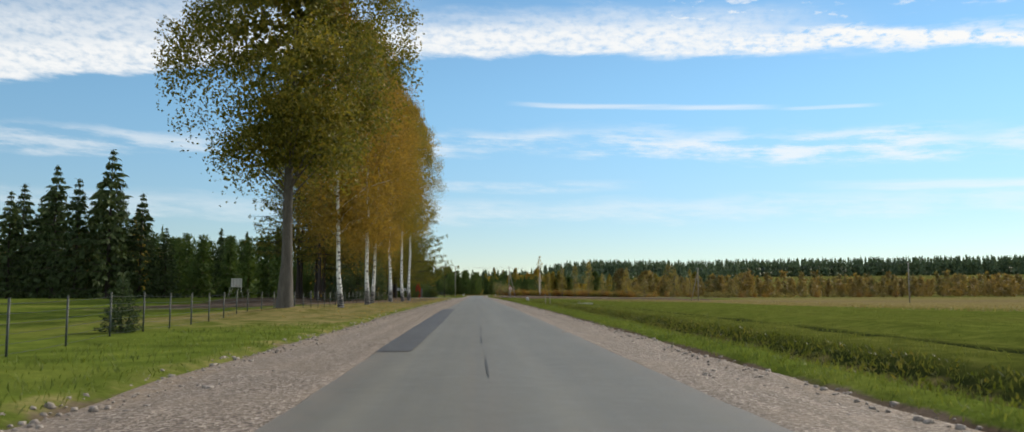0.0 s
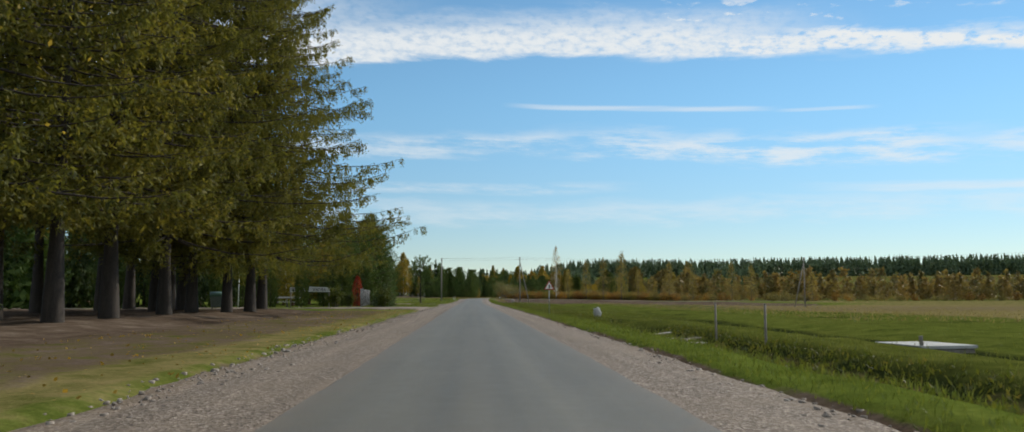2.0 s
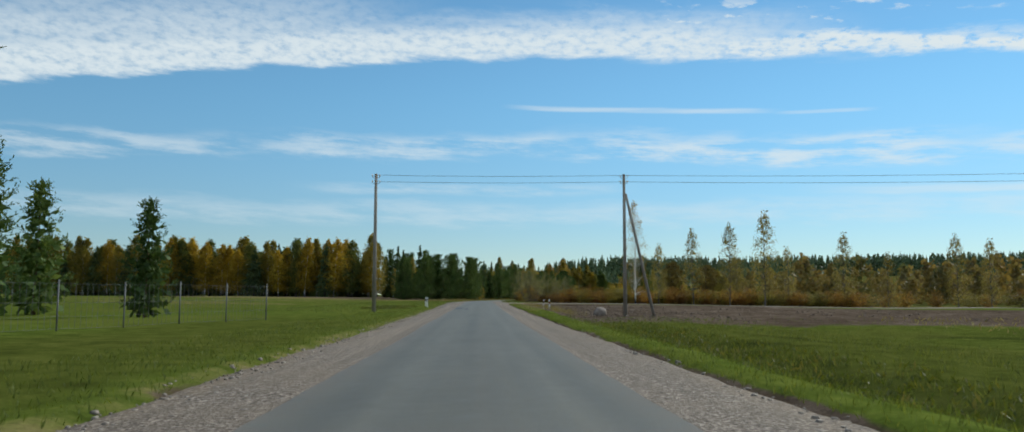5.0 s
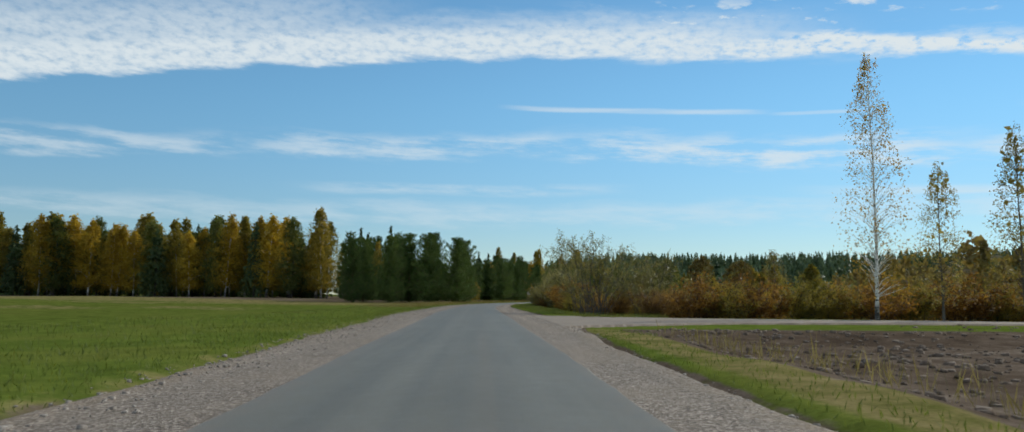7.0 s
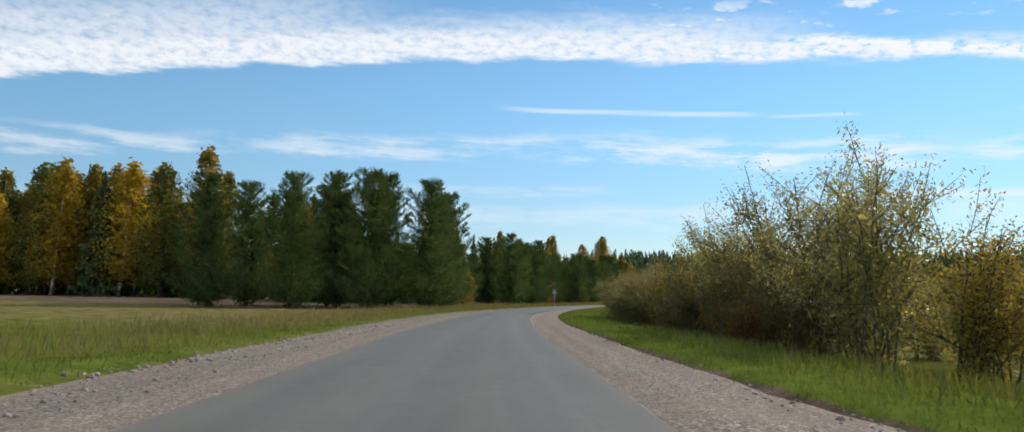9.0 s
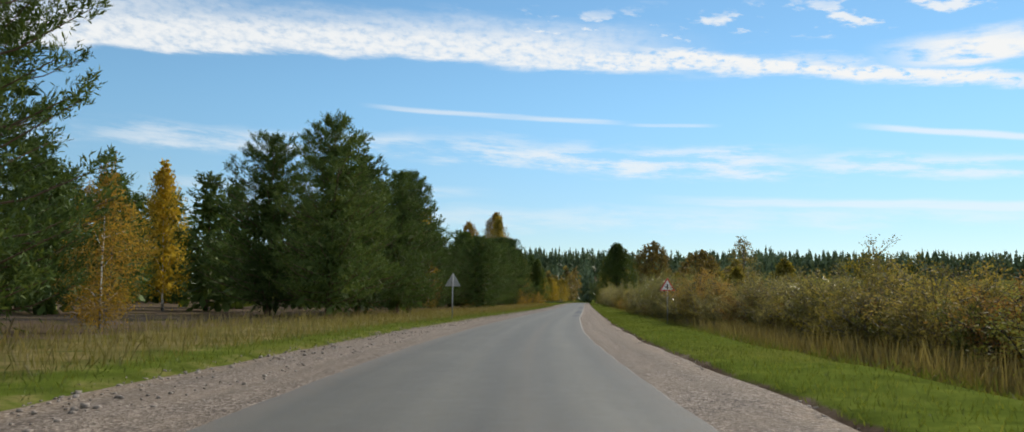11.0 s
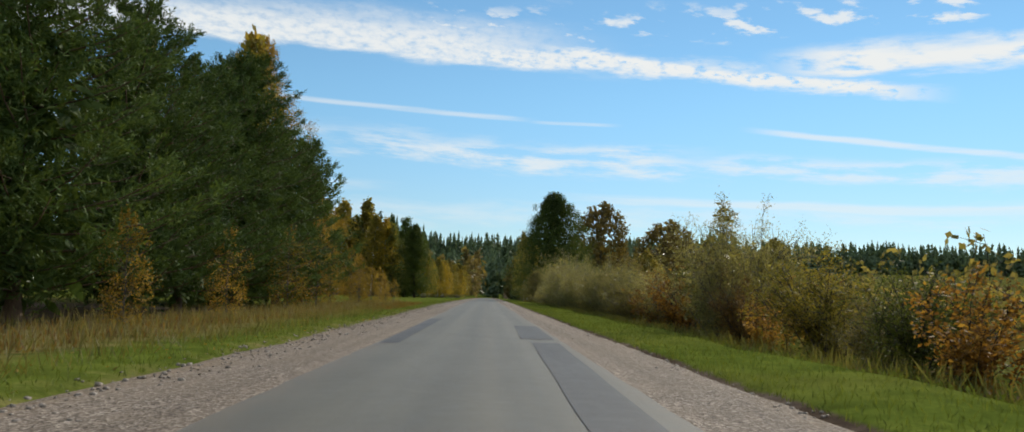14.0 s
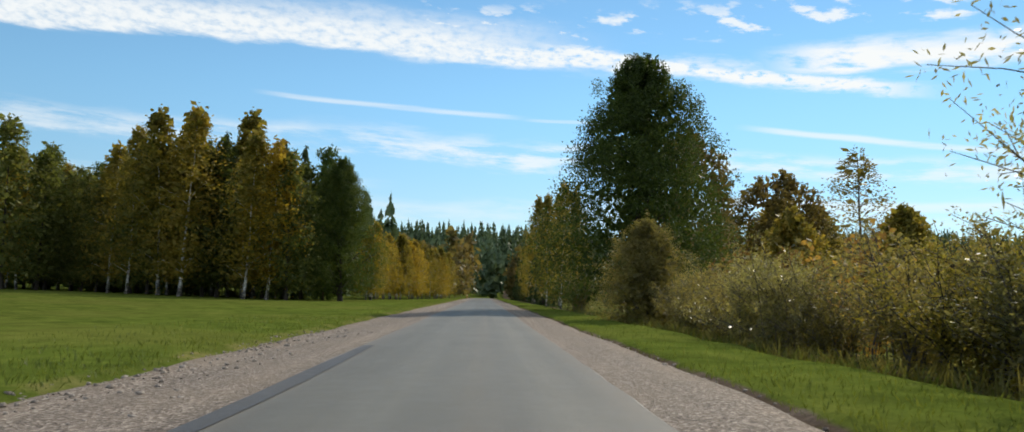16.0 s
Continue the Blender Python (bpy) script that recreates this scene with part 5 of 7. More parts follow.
# trees beyond the lawn
for s, l, sc in [(104, -57.2, 0.74), (106, -54.5, 0.70), (104, -51.8, 0.92), (103, -48.6, 0.82), (104, -45.2, 1.03), (106, -42.2, 0.74), (107, -39.4, 0.50), (112, -60, 0.85), (110, -55, 0.82), (112, -50, 0.85), (111, -47, 0.8), (104, -62, 0.85), (110, -70, 0.9), (92, -76, 0.8), (106, -80, 0.95), (100, -88, 0.85), (96, -68, 0.8)]:
    plant("spruce_big", s, l, sc, wide=1.35)
for s, l, sc in [(131, -46, 0.7), (133, -43, 0.75), (139, -53, 0.8), (141, -60, 0.8), (143, -66, 0.8), (133, -36, 0.72), (138, -32, 0.75), (144, -42, 0.8), (130, -52, 0.75), (134, -58, 0.7), (140, -48, 0.8), (137, -40, 0.75), (142, -35, 0.8), (128, -66, 0.7), (136, -72, 0.75)]:
    plant("edge_pine", s, l, sc)
for s, l, sc in [(150, -26, 0.8), (153, -30, 0.85), (149, -34, 0.8), (156, -37, 0.9), (150, -41, 0.8), (147, -23.5, 0.7), (158, -24, 0.7), (152, -46, 0.85)]:
    plant("edge_spruce", s, l, sc)
for k in range(12):
    plant("edge_pine", 150 + R1.uniform(0, 8), -36 - k * 2.6 + R1.uniform(-0.8, 0.8), R1.uniform(0.7, 0.86), wide=1.6)
plant("edge_olive", 126, -50, 0.72)
plant("oak_brown", 128, -60, 0.72)
plant("spruce_small", 19.2, -8.0, 0.42)
# garden behind the drive
for k in range(13):
    plant("thuja", 151.5 + k * 2.6, -12.6 + 0.5 * math.sin(k), 0.9 + 0.4 * R1.random())
    plant("thuja", 152.6 + k * 2.6, -13.6 + 0.5 * math.sin(2 * k), 0.85 + 0.4 * R1.random())
for k in range(7):
    plant("thuja", 146 + R1.uniform(-1, 1), -14.5 - k * 2.4, 0.75 + 0.25 * R1.random())
plant("red_column", 153, -10.6, 1.0)
for s, l, sc in [(146.6, -7.6, 0.95), (147.2, -11.6, 1.0), (147.0, -10.4, 0.7)]:
    plant("bush_light", s, l, sc)
for s, l, sc in [(149.8, -8.0, 0.50), (152.0, -8.0, 0.70), (155.2, -8.3, 0.76), (158.2, -8.9, 0.62), (167.0, -9.6, 0.62), (161.0, -9.6, 0.55)]:
    plant("spruce_small", s, l, sc, wide=1.35)
for s, l, sc in [(168, -15.5, 0.60), (172, -17, 0.64), (176, -16.0, 0.70), (181, -16.5, 0.76), (186, -14.5, 0.84), (191, -14.8, 0.94), (196, -14.5, 0.96), (200, -13.5, 0.8), (204, -12.8, 0.55), (186, -12.8, 0.72), (181, -13.6, 0.66), (192, -17.5, 0.98), (178, -14.8, 0.7), (175, -21, 0.78), (184, -21, 0.84), (193, -20, 0.86), (165, -20, 0.68), (202, -18, 0.72), (160, -18, 0.62), (155, -20, 0.62), (150, -24, 0.66), (168, -26, 0.8), (180, -27, 0.71), (158, -27, 0.55), (188, -26, 0.76), (146, -30, 0.55), (154, -33, 0.59), (170, -34, 0.67)]:
    plant("pine_tall", s, l, sc * R1.uniform(0.92, 1.05), wide=R1.uniform(1.15, 1.5))
plant("edge_olive", 160, -15.2, 0.38, wide=1.7)
plant("edge_olive", 153, -17, 0.34, wide=1.8)
plant("edge_olive", 204, -14, 0.45)
plant("pine_open", 196, -7.4, 1.02)
for s, l, sc in [(214, -17, 0.5), (222, -20, 0.55), (230, -22, 0.5), (226, -15, 0.4)]:
    plant("edge_pine", s, l, sc)

# birches along the side road
plant("birch_bare", 307.5, 22, 1.03, 10)
plant("birch_thin", 306.5, 25.2, 0.72)
plant("birch_thin", 307.5, 30.5, 0.93)
plant("birch_thin", 304, 34.7, 0.97)
plant("birch_thin", 304, 39.7, 1.12)
for l, sc in [(46, 0.8), (55, 1.0), (62, 0.75), (74, 1.0), (80, 0.95), (98, 0.8)]:
    plant("birch_thin", 309 + l * 0.06 + 3 * R1.random(), l, sc)
# scrub along the far side of the side road
for k in range(34):
    l = 7 + k * 1.5
    plant(R1.choice(["shrub_gold", "shrub_gold", "shrub_yellow"]), (320.5 if l < 13 else 309.5) + l * 0.04 + R1.uniform(0, 2.0), l, R1.uniform(0.9, 1.2) * (0.62 if l < 13 else 1.0), wide=1.4)
for k in range(34):
    l = 10 + k * 1.7
    plant(R1.choice(["scrub_far", "scrub_far", "scrub_far2"]), (323 if l < 14 else 315.5) + l * 0.04 + R1.uniform(0, 4.0), l, R1.uniform(0.8, 1.1), wide=1.3)
for k in range(22):
    l = 56 + k * 5
    plant(R1.choice(["scrub_far", "scrub_far2"]), 312 + l * 0.05 + R1.uniform(0, 5.0), l, R1.uniform(0.9, 1.15), wide=1.2)
plant("willow_big", 317, 7.6, 1.0, 20)
plant("willow_big", 318.5, 11.6, 0.82, 130, label="spreading willow behind the roadside willow")
for s, l, sc in [(352, 8.4, 1.55), (357, 9.2, 1.75), (363, 9.0, 1.6), (369, 9.8, 1.5)]:
    plant("willow", s, l, sc, wide=0.9)
for s, l, sc in [(313, 10.8, 0.8), (314, 12.6, 0.85), (316, 12.0, 0.8), (312, 14.0, 0.9), (319, 9.6, 0.75), (318.5, 13.5, 0.9)]:
    plant("shrub_russet", s, l, sc, wide=1.3)
plant("shrub_gold", 335, 7.6, 1.1, wide=1.3)
plant("shrub_gold", 338, 8.4, 1.15, wide=1.3)
for s, l, sc in [(326, 8.2, 1.0), (331, 7.6, 1.05), (336, 8.4, 1.1), (342, 7.8, 1.0), (348, 8.6, 1.15), (354, 8.0, 1.0)]:
    plant(R1.choice(["shrub_russet", "shrub_yellow", "willow_b"]), s, l, sc)
# hedge on the right from the bend onwards
for k in range(74):
    s = 356 + k * 1.62
    l = 7.2 + R1.uniform(-0.4, 0.9) + (1.3 if 385 < s < 440 else 0)
    low = (0.62 if 400 < s < 438 else 0.9) * R1.choice([0.75, 0.9, 1.0, 1.15, 1.25])
    plant(R1.choice(["willow", "willow_b", "shrub_russet", "shrub_yellow", "shrub_green"]) if s < 470 else R1.choice(["willow", "willow", "willow_b", "shrub_green"]), s, l, low * R1.uniform(0.9, 1.1), wide=R1.uniform(0.95, 1.4))
for k in range(62):
    s = 476 + k * 2.35
    tall = (0.98 + 0.16 * math.sin(s * 0.11)) * (1.08 if s > 596 else 1.5 if s > 553 else 1.3 if s > 537 else 0.72 if s > 514 else 0.9)
    tall *= R1.choice([0.8, 0.92, 1.0, 1.1])
    key = R1.choice(["shrub_russet", "shrub_yellow", "shrub_gold", "willow_b", "shrub_green"]) if 500 < s < 585 else R1.choice(["willow", "willow_b", "willow_b", "shrub_yellow"])
    if tall > 1.1:
        plant("willow_tall" if 568 < s < 600 or R1.random() < 0.4 else "hedge_tall", s, 7.6 + R1.uniform(-0.4, 0.6), tall * (0.62 if s < 570 else 0.54 if s < 586 else 0.7) * R1.uniform(0.85, 1.1))
    else:
        plant(key, s, 7.5 + R1.uniform(-0.4, 0.6), tall * R1.uniform(0.85, 1.1), wide=1.15)
for k in range(64):
    plant(R1.choice(["scrub_far", "scrub_far2", "scrub_far2"]), 366 + k * 4.1 + R1.uniform(-2, 2), 11.3 + R1.uniform(-0.8, 1.5), R1.uniform(0.85, 1.25) * (0.7 if k < 26 else 1.1))
scatter(["scrub_far", "scrub_far2"], 70, 395, 500, 13, 50, 0.7, 1.1, 3, 1.3)
scatter(["scrub_far", "scrub_far2", "scrub_far2"], 40, 330, 395, 12, 45, 0.7, 1.0, 8, 1.3)
scatter(["scrub_far", "scrub_far2", "scrub_far2"], 60, 360, 480, 50, 130, 0.9, 1.3, 9, 1.7)
scatter(["scrub_far", "scrub_far2"], 50, 500, 640, 14, 40, 0.9, 1.35, 4, 1.2)
plant("willow", 487, 9.0, 0.95, wide=1.1)
plant("willow_tall", 453.5, 9.0, 0.74, label="tall roadside willow with silvery olive leaves")
plant("hedge_tall", 457, 9.6, 0.72)
for s, l, sc in [(468.5, 7.6, 0.74), (470.5, 8.6, 0.92), (472.5, 7.7, 0.72), (474.5, 9.2, 0.98), (477, 8.2, 0.84), (480, 9.4, 0.86), (466, 9.6, 0.66)]:
    plant("willow_green", s, l, sc, wide=1.1)
plant("willow_tall", 492, 8.9, 0.8)
plant("willow", 397, 8.9, 1.25)
plant("willow", 402, 9.6, 1.15)
plant("shrub_yellow", 436, 13, 1.5)
for k in range(40):
    plant(R1.choice(["willow", "willow_b", "shrub_russet", "shrub_yellow"]), 396 + k * 1.75, 9.4 + R1.uniform(-0.5, 1.2), R1.uniform(0.7, 0.95), wide=1.25)
for s, l, sc in [(590, 11.8, 1.55), (594, 11.3, 1.8), (598, 12.4, 1.85), (603, 11.5, 1.1), (609, 11.8, 0.95), (486, 13.5, 0.95), (490, 15.0, 1.0), (496, 14.2, 0.95), (502, 16, 1.0), (480, 16, 0.9), (515, 14, 0.95), (555, 14, 1.2), (566, 13, 1.25), (578, 13, 1.35)]:
    plant("willow_tall" if sc > 1.05 else "willow", s, l, sc * (0.5 if sc > 1.05 else 1.0), wide=1.05)
plant("willow_round", 622, 6.8, 1.0, wide=1.2, label="round grey-green willow bush at the verge")
plant("oak", 644, 10.5, 1.0, 15)
plant("edge_olive", 662, 8.5, 0.62)
plant("edge_olive", 668, 7.5, 0.7)
plant("willow_b", 655, 7.6, 1.3)
plant("oak_brown", 686, 23.5, 1.5, wide=0.9)
plant("oak_brown", 706, 41.8, 1.38, wide=1.15)
plant("round_tree", 722, 48, 1.6)
plant("round_tree", 668, 30, 1.0)
plant("round_tree", 735, 60, 1.6)
plant("round_tree", 690, 52, 1.25)
plant("birch_thin", 718, 60, 2.1, wide=1.9)
plant("round_tree", 740, 80, 1.6)

# left side of the bend: pines
for s, l, sc in [(401, -13.5, 1.05), (405, -9.5, 1.02), (408, -14.5, 1.12), (411, -10.2, 0.98), (405, -18, 1.08), (399, -19.5, 1.0), (410, -21, 1.05), (396, -25, 0.95), (404, -26, 1.0)]:
    plant("pine_bushy", s, l, sc)
plant("pine_bushy", 421, -12.6, 0.9)
plant("pine_bushy", 416.5, -11.0, 1.05)
for s, l, sc in [(441, -10.0, 0.92), (447, -10.2, 0.85), (452, -9.3, 0.84), (444, -14, 0.9)]:
    plant("pine_bushy2", s, l, sc * 1.05, wide=1.08)
for s, l, sc in [(427, -24, 0.6), (431, -27, 0.62), (437, -21, 0.66), (422, -32, 0.7), (430, -33, 0.75), (440, -30, 0.8), (450, -20, 0.8), (458, -22, 0.85), (466, -20, 0.8), (474, -22, 0.8)]:
    plant("edge_pine", s, l, sc * 0.75, wide=1.3)
plant("edge_yellow", 447, -21, 0.5)
plant("pine_bushy2", 460.5, -10.4, 1.02)
plant("pine_bushy2", 456, -12.5, 0.95)
for s, l, sc in [(436, -27, 0.62), (440, -24, 0.6), (444, -31, 0.66), (433, -33, 0.62), (428, -29, 0.55), (438, -36, 0.7)]:
    plant("edge_pine", s, l, sc, wide=1.5)
for s, l, sc in [(428, -13, 0.6), (462, -14, 1.0), (504, -12.6, 0.7), (508, -11.2, 0.75)]:
    plant("alder_young", s, l, sc)
plant("pine_bushy2", 480.8, -8.1, 0.72, 20, wide=1.5)
for s, l, sc in [(486, -17.5, 0.58), (490, -21, 0.62), (484, -24, 0.6), (494, -27, 0.66), (480, -19, 0.5), (492, -16.5, 0.55), (476, -28, 0.62), (484, -31, 0.66), (470, -30, 0.6), (462, -30, 0.6)]:
    plant("edge_pine", s + 3, l - 3.5, sc * 0.85, wide=1.4)
plant("edge_yellow", 487, -26, 0.62)
plant("edge_yellow", 478, -23, 0.5)
plant("alder_young", 474, -13.5, 1.35)
plant("birch_sapling", 499.9, -11.0, 1.0, 40)
plant("birch_sapling", 469.6, -12.8, 0.95, 200)
plant("birch_sapling", 424, -10.9, 0.85, 10, label="young birch with yellow-green leaves in dry grass")
plant("birch_sapling", 479.6, -12.6, 0.9, 100, label="young birch with yellow-green leaves in dry grass")
plant("edge_yellow", 503, -30, 0.66)
for s, l, sc in [(486, -13.4, 0.58), (492, -14, 0.64), (489, -16.5, 0.8), (497, -14.4, 0.72), (503.5, -14, 0.78), (508, -13.4, 0.86), (513, -12.0, 0.84), (519, -11.0, 0.86), (525, -11.4, 0.95), (531, -10.6, 1.0), (537, -10.8, 1.02), (543, -11.2, 1.0), (549, -10.8, 1.05), (553, -13.0, 1.1), (556.5, -10.9, 1.0), (561, -10.6, 0.88), (560, -14.5, 1.05)]:
    plant(R1.choice(["pine_bushy", "pine_bushy2"]), s, l - 0.4, sc, wide=1.22)
for s, l, sc in [(497, -16, 0.85), (512, -18, 0.95), (528, -17, 1.0), (541, -18, 1.05), (552, -18, 1.05)]:
    plant("edge_pine", s, l, sc * 0.85)
plant("birch_a", 566.5, -16.0, 0.95, label="tall golden birch at the end of the pines")
plant("birch_a", 567.5, -12.0, 0.44, wide=1.25, label="small golden birch at the end of the roadside pines")
plant("birch_a", 557, -19.5, 0.8, label="golden birch behind the roadside pines")
for s, l, sc in [(503, -20, 1.0), (509, -24, 1.05), (506, -29, 1.05), (516, -20, 1.05), (514, -27, 1.0), (522, -22, 1.05)]:
    plant("edge_pine", s, l, sc * 0.72, wide=1.4)
for s, l in [(493, -19), (499, -19.5), (506, -18.5)]:
    plant("edge_pine", s, l, 0.66, wide=1.4)
plant("edge_yellow", 503, -18, 0.68)
plant("edge_olive", 562, -15, 0.95)
for s, l, sc in [(555, -8.8, 0.95), (561, -9.2, 0.8), (567, -8.4, 0.7), (571, -9.6, 0.85), (547, -8.4, 0.75), (538, -8.2, 0.6), (530, -8.0, 0.55), (576, -7.8, 0.45), (563, -7.0, 0.5), (566.5, -6.6, 0.38), (570, -7.4, 0.55), (573.5, -6.8, 0.4), (568, -8.6, 0.6)]:
    plant("alder_young", s, l, sc)

for s, l, sc in [(460, -32, 0.7), (466, -36, 0.75), (472, -34, 0.72), (478, -38, 0.78), (484, -44, 0.8), (490, -48, 0.8), (470, -42, 0.8), (480, -52, 0.85)]:
    plant("edge_pine", s, l, sc, wide=1.5)

# the taller wood behind the roadside pines
for k in range(34):
    plant(R1.choice(["edge_spruce", "edge_pine", "edge_olive", "edge_pine"]), 500 + k * 1.9 + R1.uniform(-1, 1), -27 - R1.uniform(0, 16), R1.uniform(0.85, 1.08) * (0.68 if k < 14 else 1.0))

# wood edge at the back of the first left field
for k in range(90):
    l = -46 - k * 1.42
    s = 433 + R1.uniform(-4, 4) - 0.06 * (-l - 46)
    key = R1.choice(["edge_yellow", "edge_olive", "edge_olive", "edge_green", "edge_spruce"])
    plant(key, s, l + R1.uniform(-0.8, 0.8), R1.uniform(0.84, 1.12), wide=R1.uniform(1.15, 1.55))
for k in range(66):
    l = -34 - k * 2.1
    plant(R1.choice(["edge_spruce", "edge_pine", "edge_pine"]), 445 + R1.uniform(-5, 5) - 0.06 * (-l - 46), l, R1.uniform(0.98, 1.2))
for s, l, sc in [(430, -40, 0.5), (428, -37, 0.35), (436, -36, 0.7), (440, -32, 0.6)]:
    plant("edge_olive", s, l, sc)
plant("edge_spruce", 446, -38, 1.15)
# wood at the back of the second left field
for k in range(46):
    l = -17.5 - k * 1.8
    s = 660 + 0.42 * (-l - 10) + R1.uniform(-3, 3)
    plant(R1.choice(["edge_yellow", "edge_olive", "edge_olive", "edge_green", "edge_green"]), s, l, R1.uniform(0.74, 0.93), wide=R1.uniform(1.1, 1.5))
for k in range(30):
    l = -16 - k * 3.0
    plant(R1.choice(["edge_spruce", "edge_pine"]), 672 + 0.42 * (-l - 10) + R1.uniform(-3, 3), l, R1.uniform(1.0, 1.2))
for k in range(44):
    l = -18 - k * 1.9
    plant(R1.choice(["edge_olive", "edge_green", "edge_green", "edge_pine"]), 668 + 0.42 * (-l - 10) + R1.uniform(-3, 3), l, R1.uniform(0.74, 0.88), wide=1.5)
plant("oak", 668.5, -13.7, 0.77, wide=0.8, label="dark green tree at the corner of the wood")
for s, l, sc in [(663.5, -27.2, 0.98), (671, -22.6, 1.04), (666, -30, 0.97), (669, -46, 1.0), (684, -60, 1.02)]:
    plant("edge_green" if l < -40 else "edge_olive", s, l, sc, wide=1.35)
# yellow hedge of young larch and birch further on
for k in range(40):
    plant("edge_olive" if k % 3 else "edge_yellow", 684 + k * 1.9 + R1.uniform(-1, 1), -13.2 + k * 0.17 - R1.uniform(0, 2.0), R1.uniform(0.46, 0.53), wide=1.5)
for k in range(16):
    plant("edge_spruce" if k % 2 else "edge_olive", 690 + k * 9, 7.5 + R1.uniform(0, 4), R1.uniform(0.7, 1.0))


# ---- far woods: one object of each sort ----
def far_wood(name, label, builder, mat, places):
    """Many simple far trees joined into one."""
    variants = [builder(k)[1].arrays() for k in range(3)]
    g = Geo()
    r = random.Random(5)
    for s, l, sc in places:
        v, f = variants[r.randrange(3)]
        a = r.uniform(0, 6.283)
        ca, sa = math.cos(a), math.sin(a)
        p = spot(s, l)
        w = v @ np.array([[ca, sa, 0], [-sa, ca, 0], [0, 0, 1]], np.float32) * sc
        g.add(w + np.array(p, np.float32), f)
    ob = fast_mesh(name, *g.arrays(), mat)
    return tagged(ob, label, "woods", kind="stuff")


def far_conifer(k):
    """A simple pointed conifer: rings of drooping sprays round a stem."""
    rng = np.random.default_rng(200 + k)
    t, c = Geo(), Geo()
    H, R, levels = 22.0, 2.5, 12
    for i in range(levels):
        u = i / levels
        n = 7 if i < 9 else 5
        a = rng.uniform(0, 6.283) + np.arange(n) * 6.283 / n + rng.normal(size=n) * 0.25
        r = R * (1 - u) ** 0.8 + 0.35
        z = 2.6 + (H - 2.6) * u + 1.1 + rng.normal(size=n) * 0.5
        p = np.column_stack([np.cos(a) * 0.1, np.sin(a) * 0.1, z])
        way = np.column_stack([np.cos(a) * r, np.sin(a) * r, np.full(n, -1.7) - rng.uniform(0, 0.8, n)])
        leaf_quads(c, rng, p, way, float(np.hypot(r, 2.0)) * 1.15, r * 1.15 + 0.3)
    leaf_quads(c, rng, np.array([[0, 0, H - 1.5], [0, 0.05, H - 1.7]]), np.array([[0.02, 0, 1.0], [0, 0.03, 1.0]]), 2.6, 0.6)
    t.tube([(0, 0, -0.2), (0, 0, 3)], [0.2, 0.15], 5)
    return t, c


def far_broad(k):
    return broadleaf(210 + k, 12, 1.0, 3.0, 0.15, 44, 10, 0.75, 0.7, 0.52, limbs=0, core=1.5, shape="aspen" if k == 1 else "oval")


rw = random.Random(21)
dark_places = []
for k in range(2300):                      # distant rim to the right and ahead
    th = rw.uniform(-9, 64) if k % 3 else rw.uniform(-7, 30)
    d = rw.uniform(1040, 1200)
    dark_places.append((d * math.cos(radians(th)) + 20, d * math.sin(radians(th)), rw.uniform(0.88, 1.02) * (1.0 if th < 24 else 0.74)))
for k in range(150):                       # ahead along the road's far end
    dark_places.append((rw.uniform(812, 930), rw.uniform(-130, 3) if k % 2 else rw.uniform(-3, 120), rw.uniform(0.75, 1.0)))
for k in range(150):                       # inside the left woods
    dark_places.append((rw.uniform(455, 500), rw.uniform(-230, -78), rw.uniform(0.6, 0.76)))
for k in range(80):
    dark_places.append((rw.uniform(700, 770), rw.uniform(-150, -16), rw.uniform(0.75, 0.95)))
for k in range(60):                        # behind the garden and the lawn
    dark_places.append((rw.uniform(150, 240), rw.uniform(-150, -60), rw.uniform(0.5, 0.7)))
far_wood("far_conifer_woods", "distant dark green conifer woods along the horizon, haze painted into their tone", far_conifer, LEAF["wood_hazy"], dark_places)
gold = []
for k in range(230):
    gold.append((rw.uniform(400, 500), rw.uniform(62, 330), rw.uniform(0.32, 0.75) * (1.4 if k % 4 == 0 else 1.0)))
for k in range(80):
    gold.append((rw.uniform(340, 400), rw.uniform(140, 330), rw.uniform(0.45, 0.75)))
far_wood("far_birch_woods", "distant birch and aspen thickets in yellow-brown leaf", far_broad, LEAF["far_gold"], gold)
olive = []
for k in range(240):
    olive.append((rw.uniform(390, 560), rw.uniform(60, 340), rw.uniform(0.45, 0.9)))
for k in range(60):
    olive.append((rw.uniform(770, 850), rw.uniform(-40, -4) if k % 2 else rw.uniform(7, 60), rw.uniform(0.8, 1.3)))
for k in range(24):
    olive.append((rw.uniform(150, 190), rw.uniform(-120, -60), rw.uniform(0.5, 0.8)))
far_wood("far_thickets", "distant thickets in olive and russet leaf", far_broad, LEAF["far_olive"], olive)

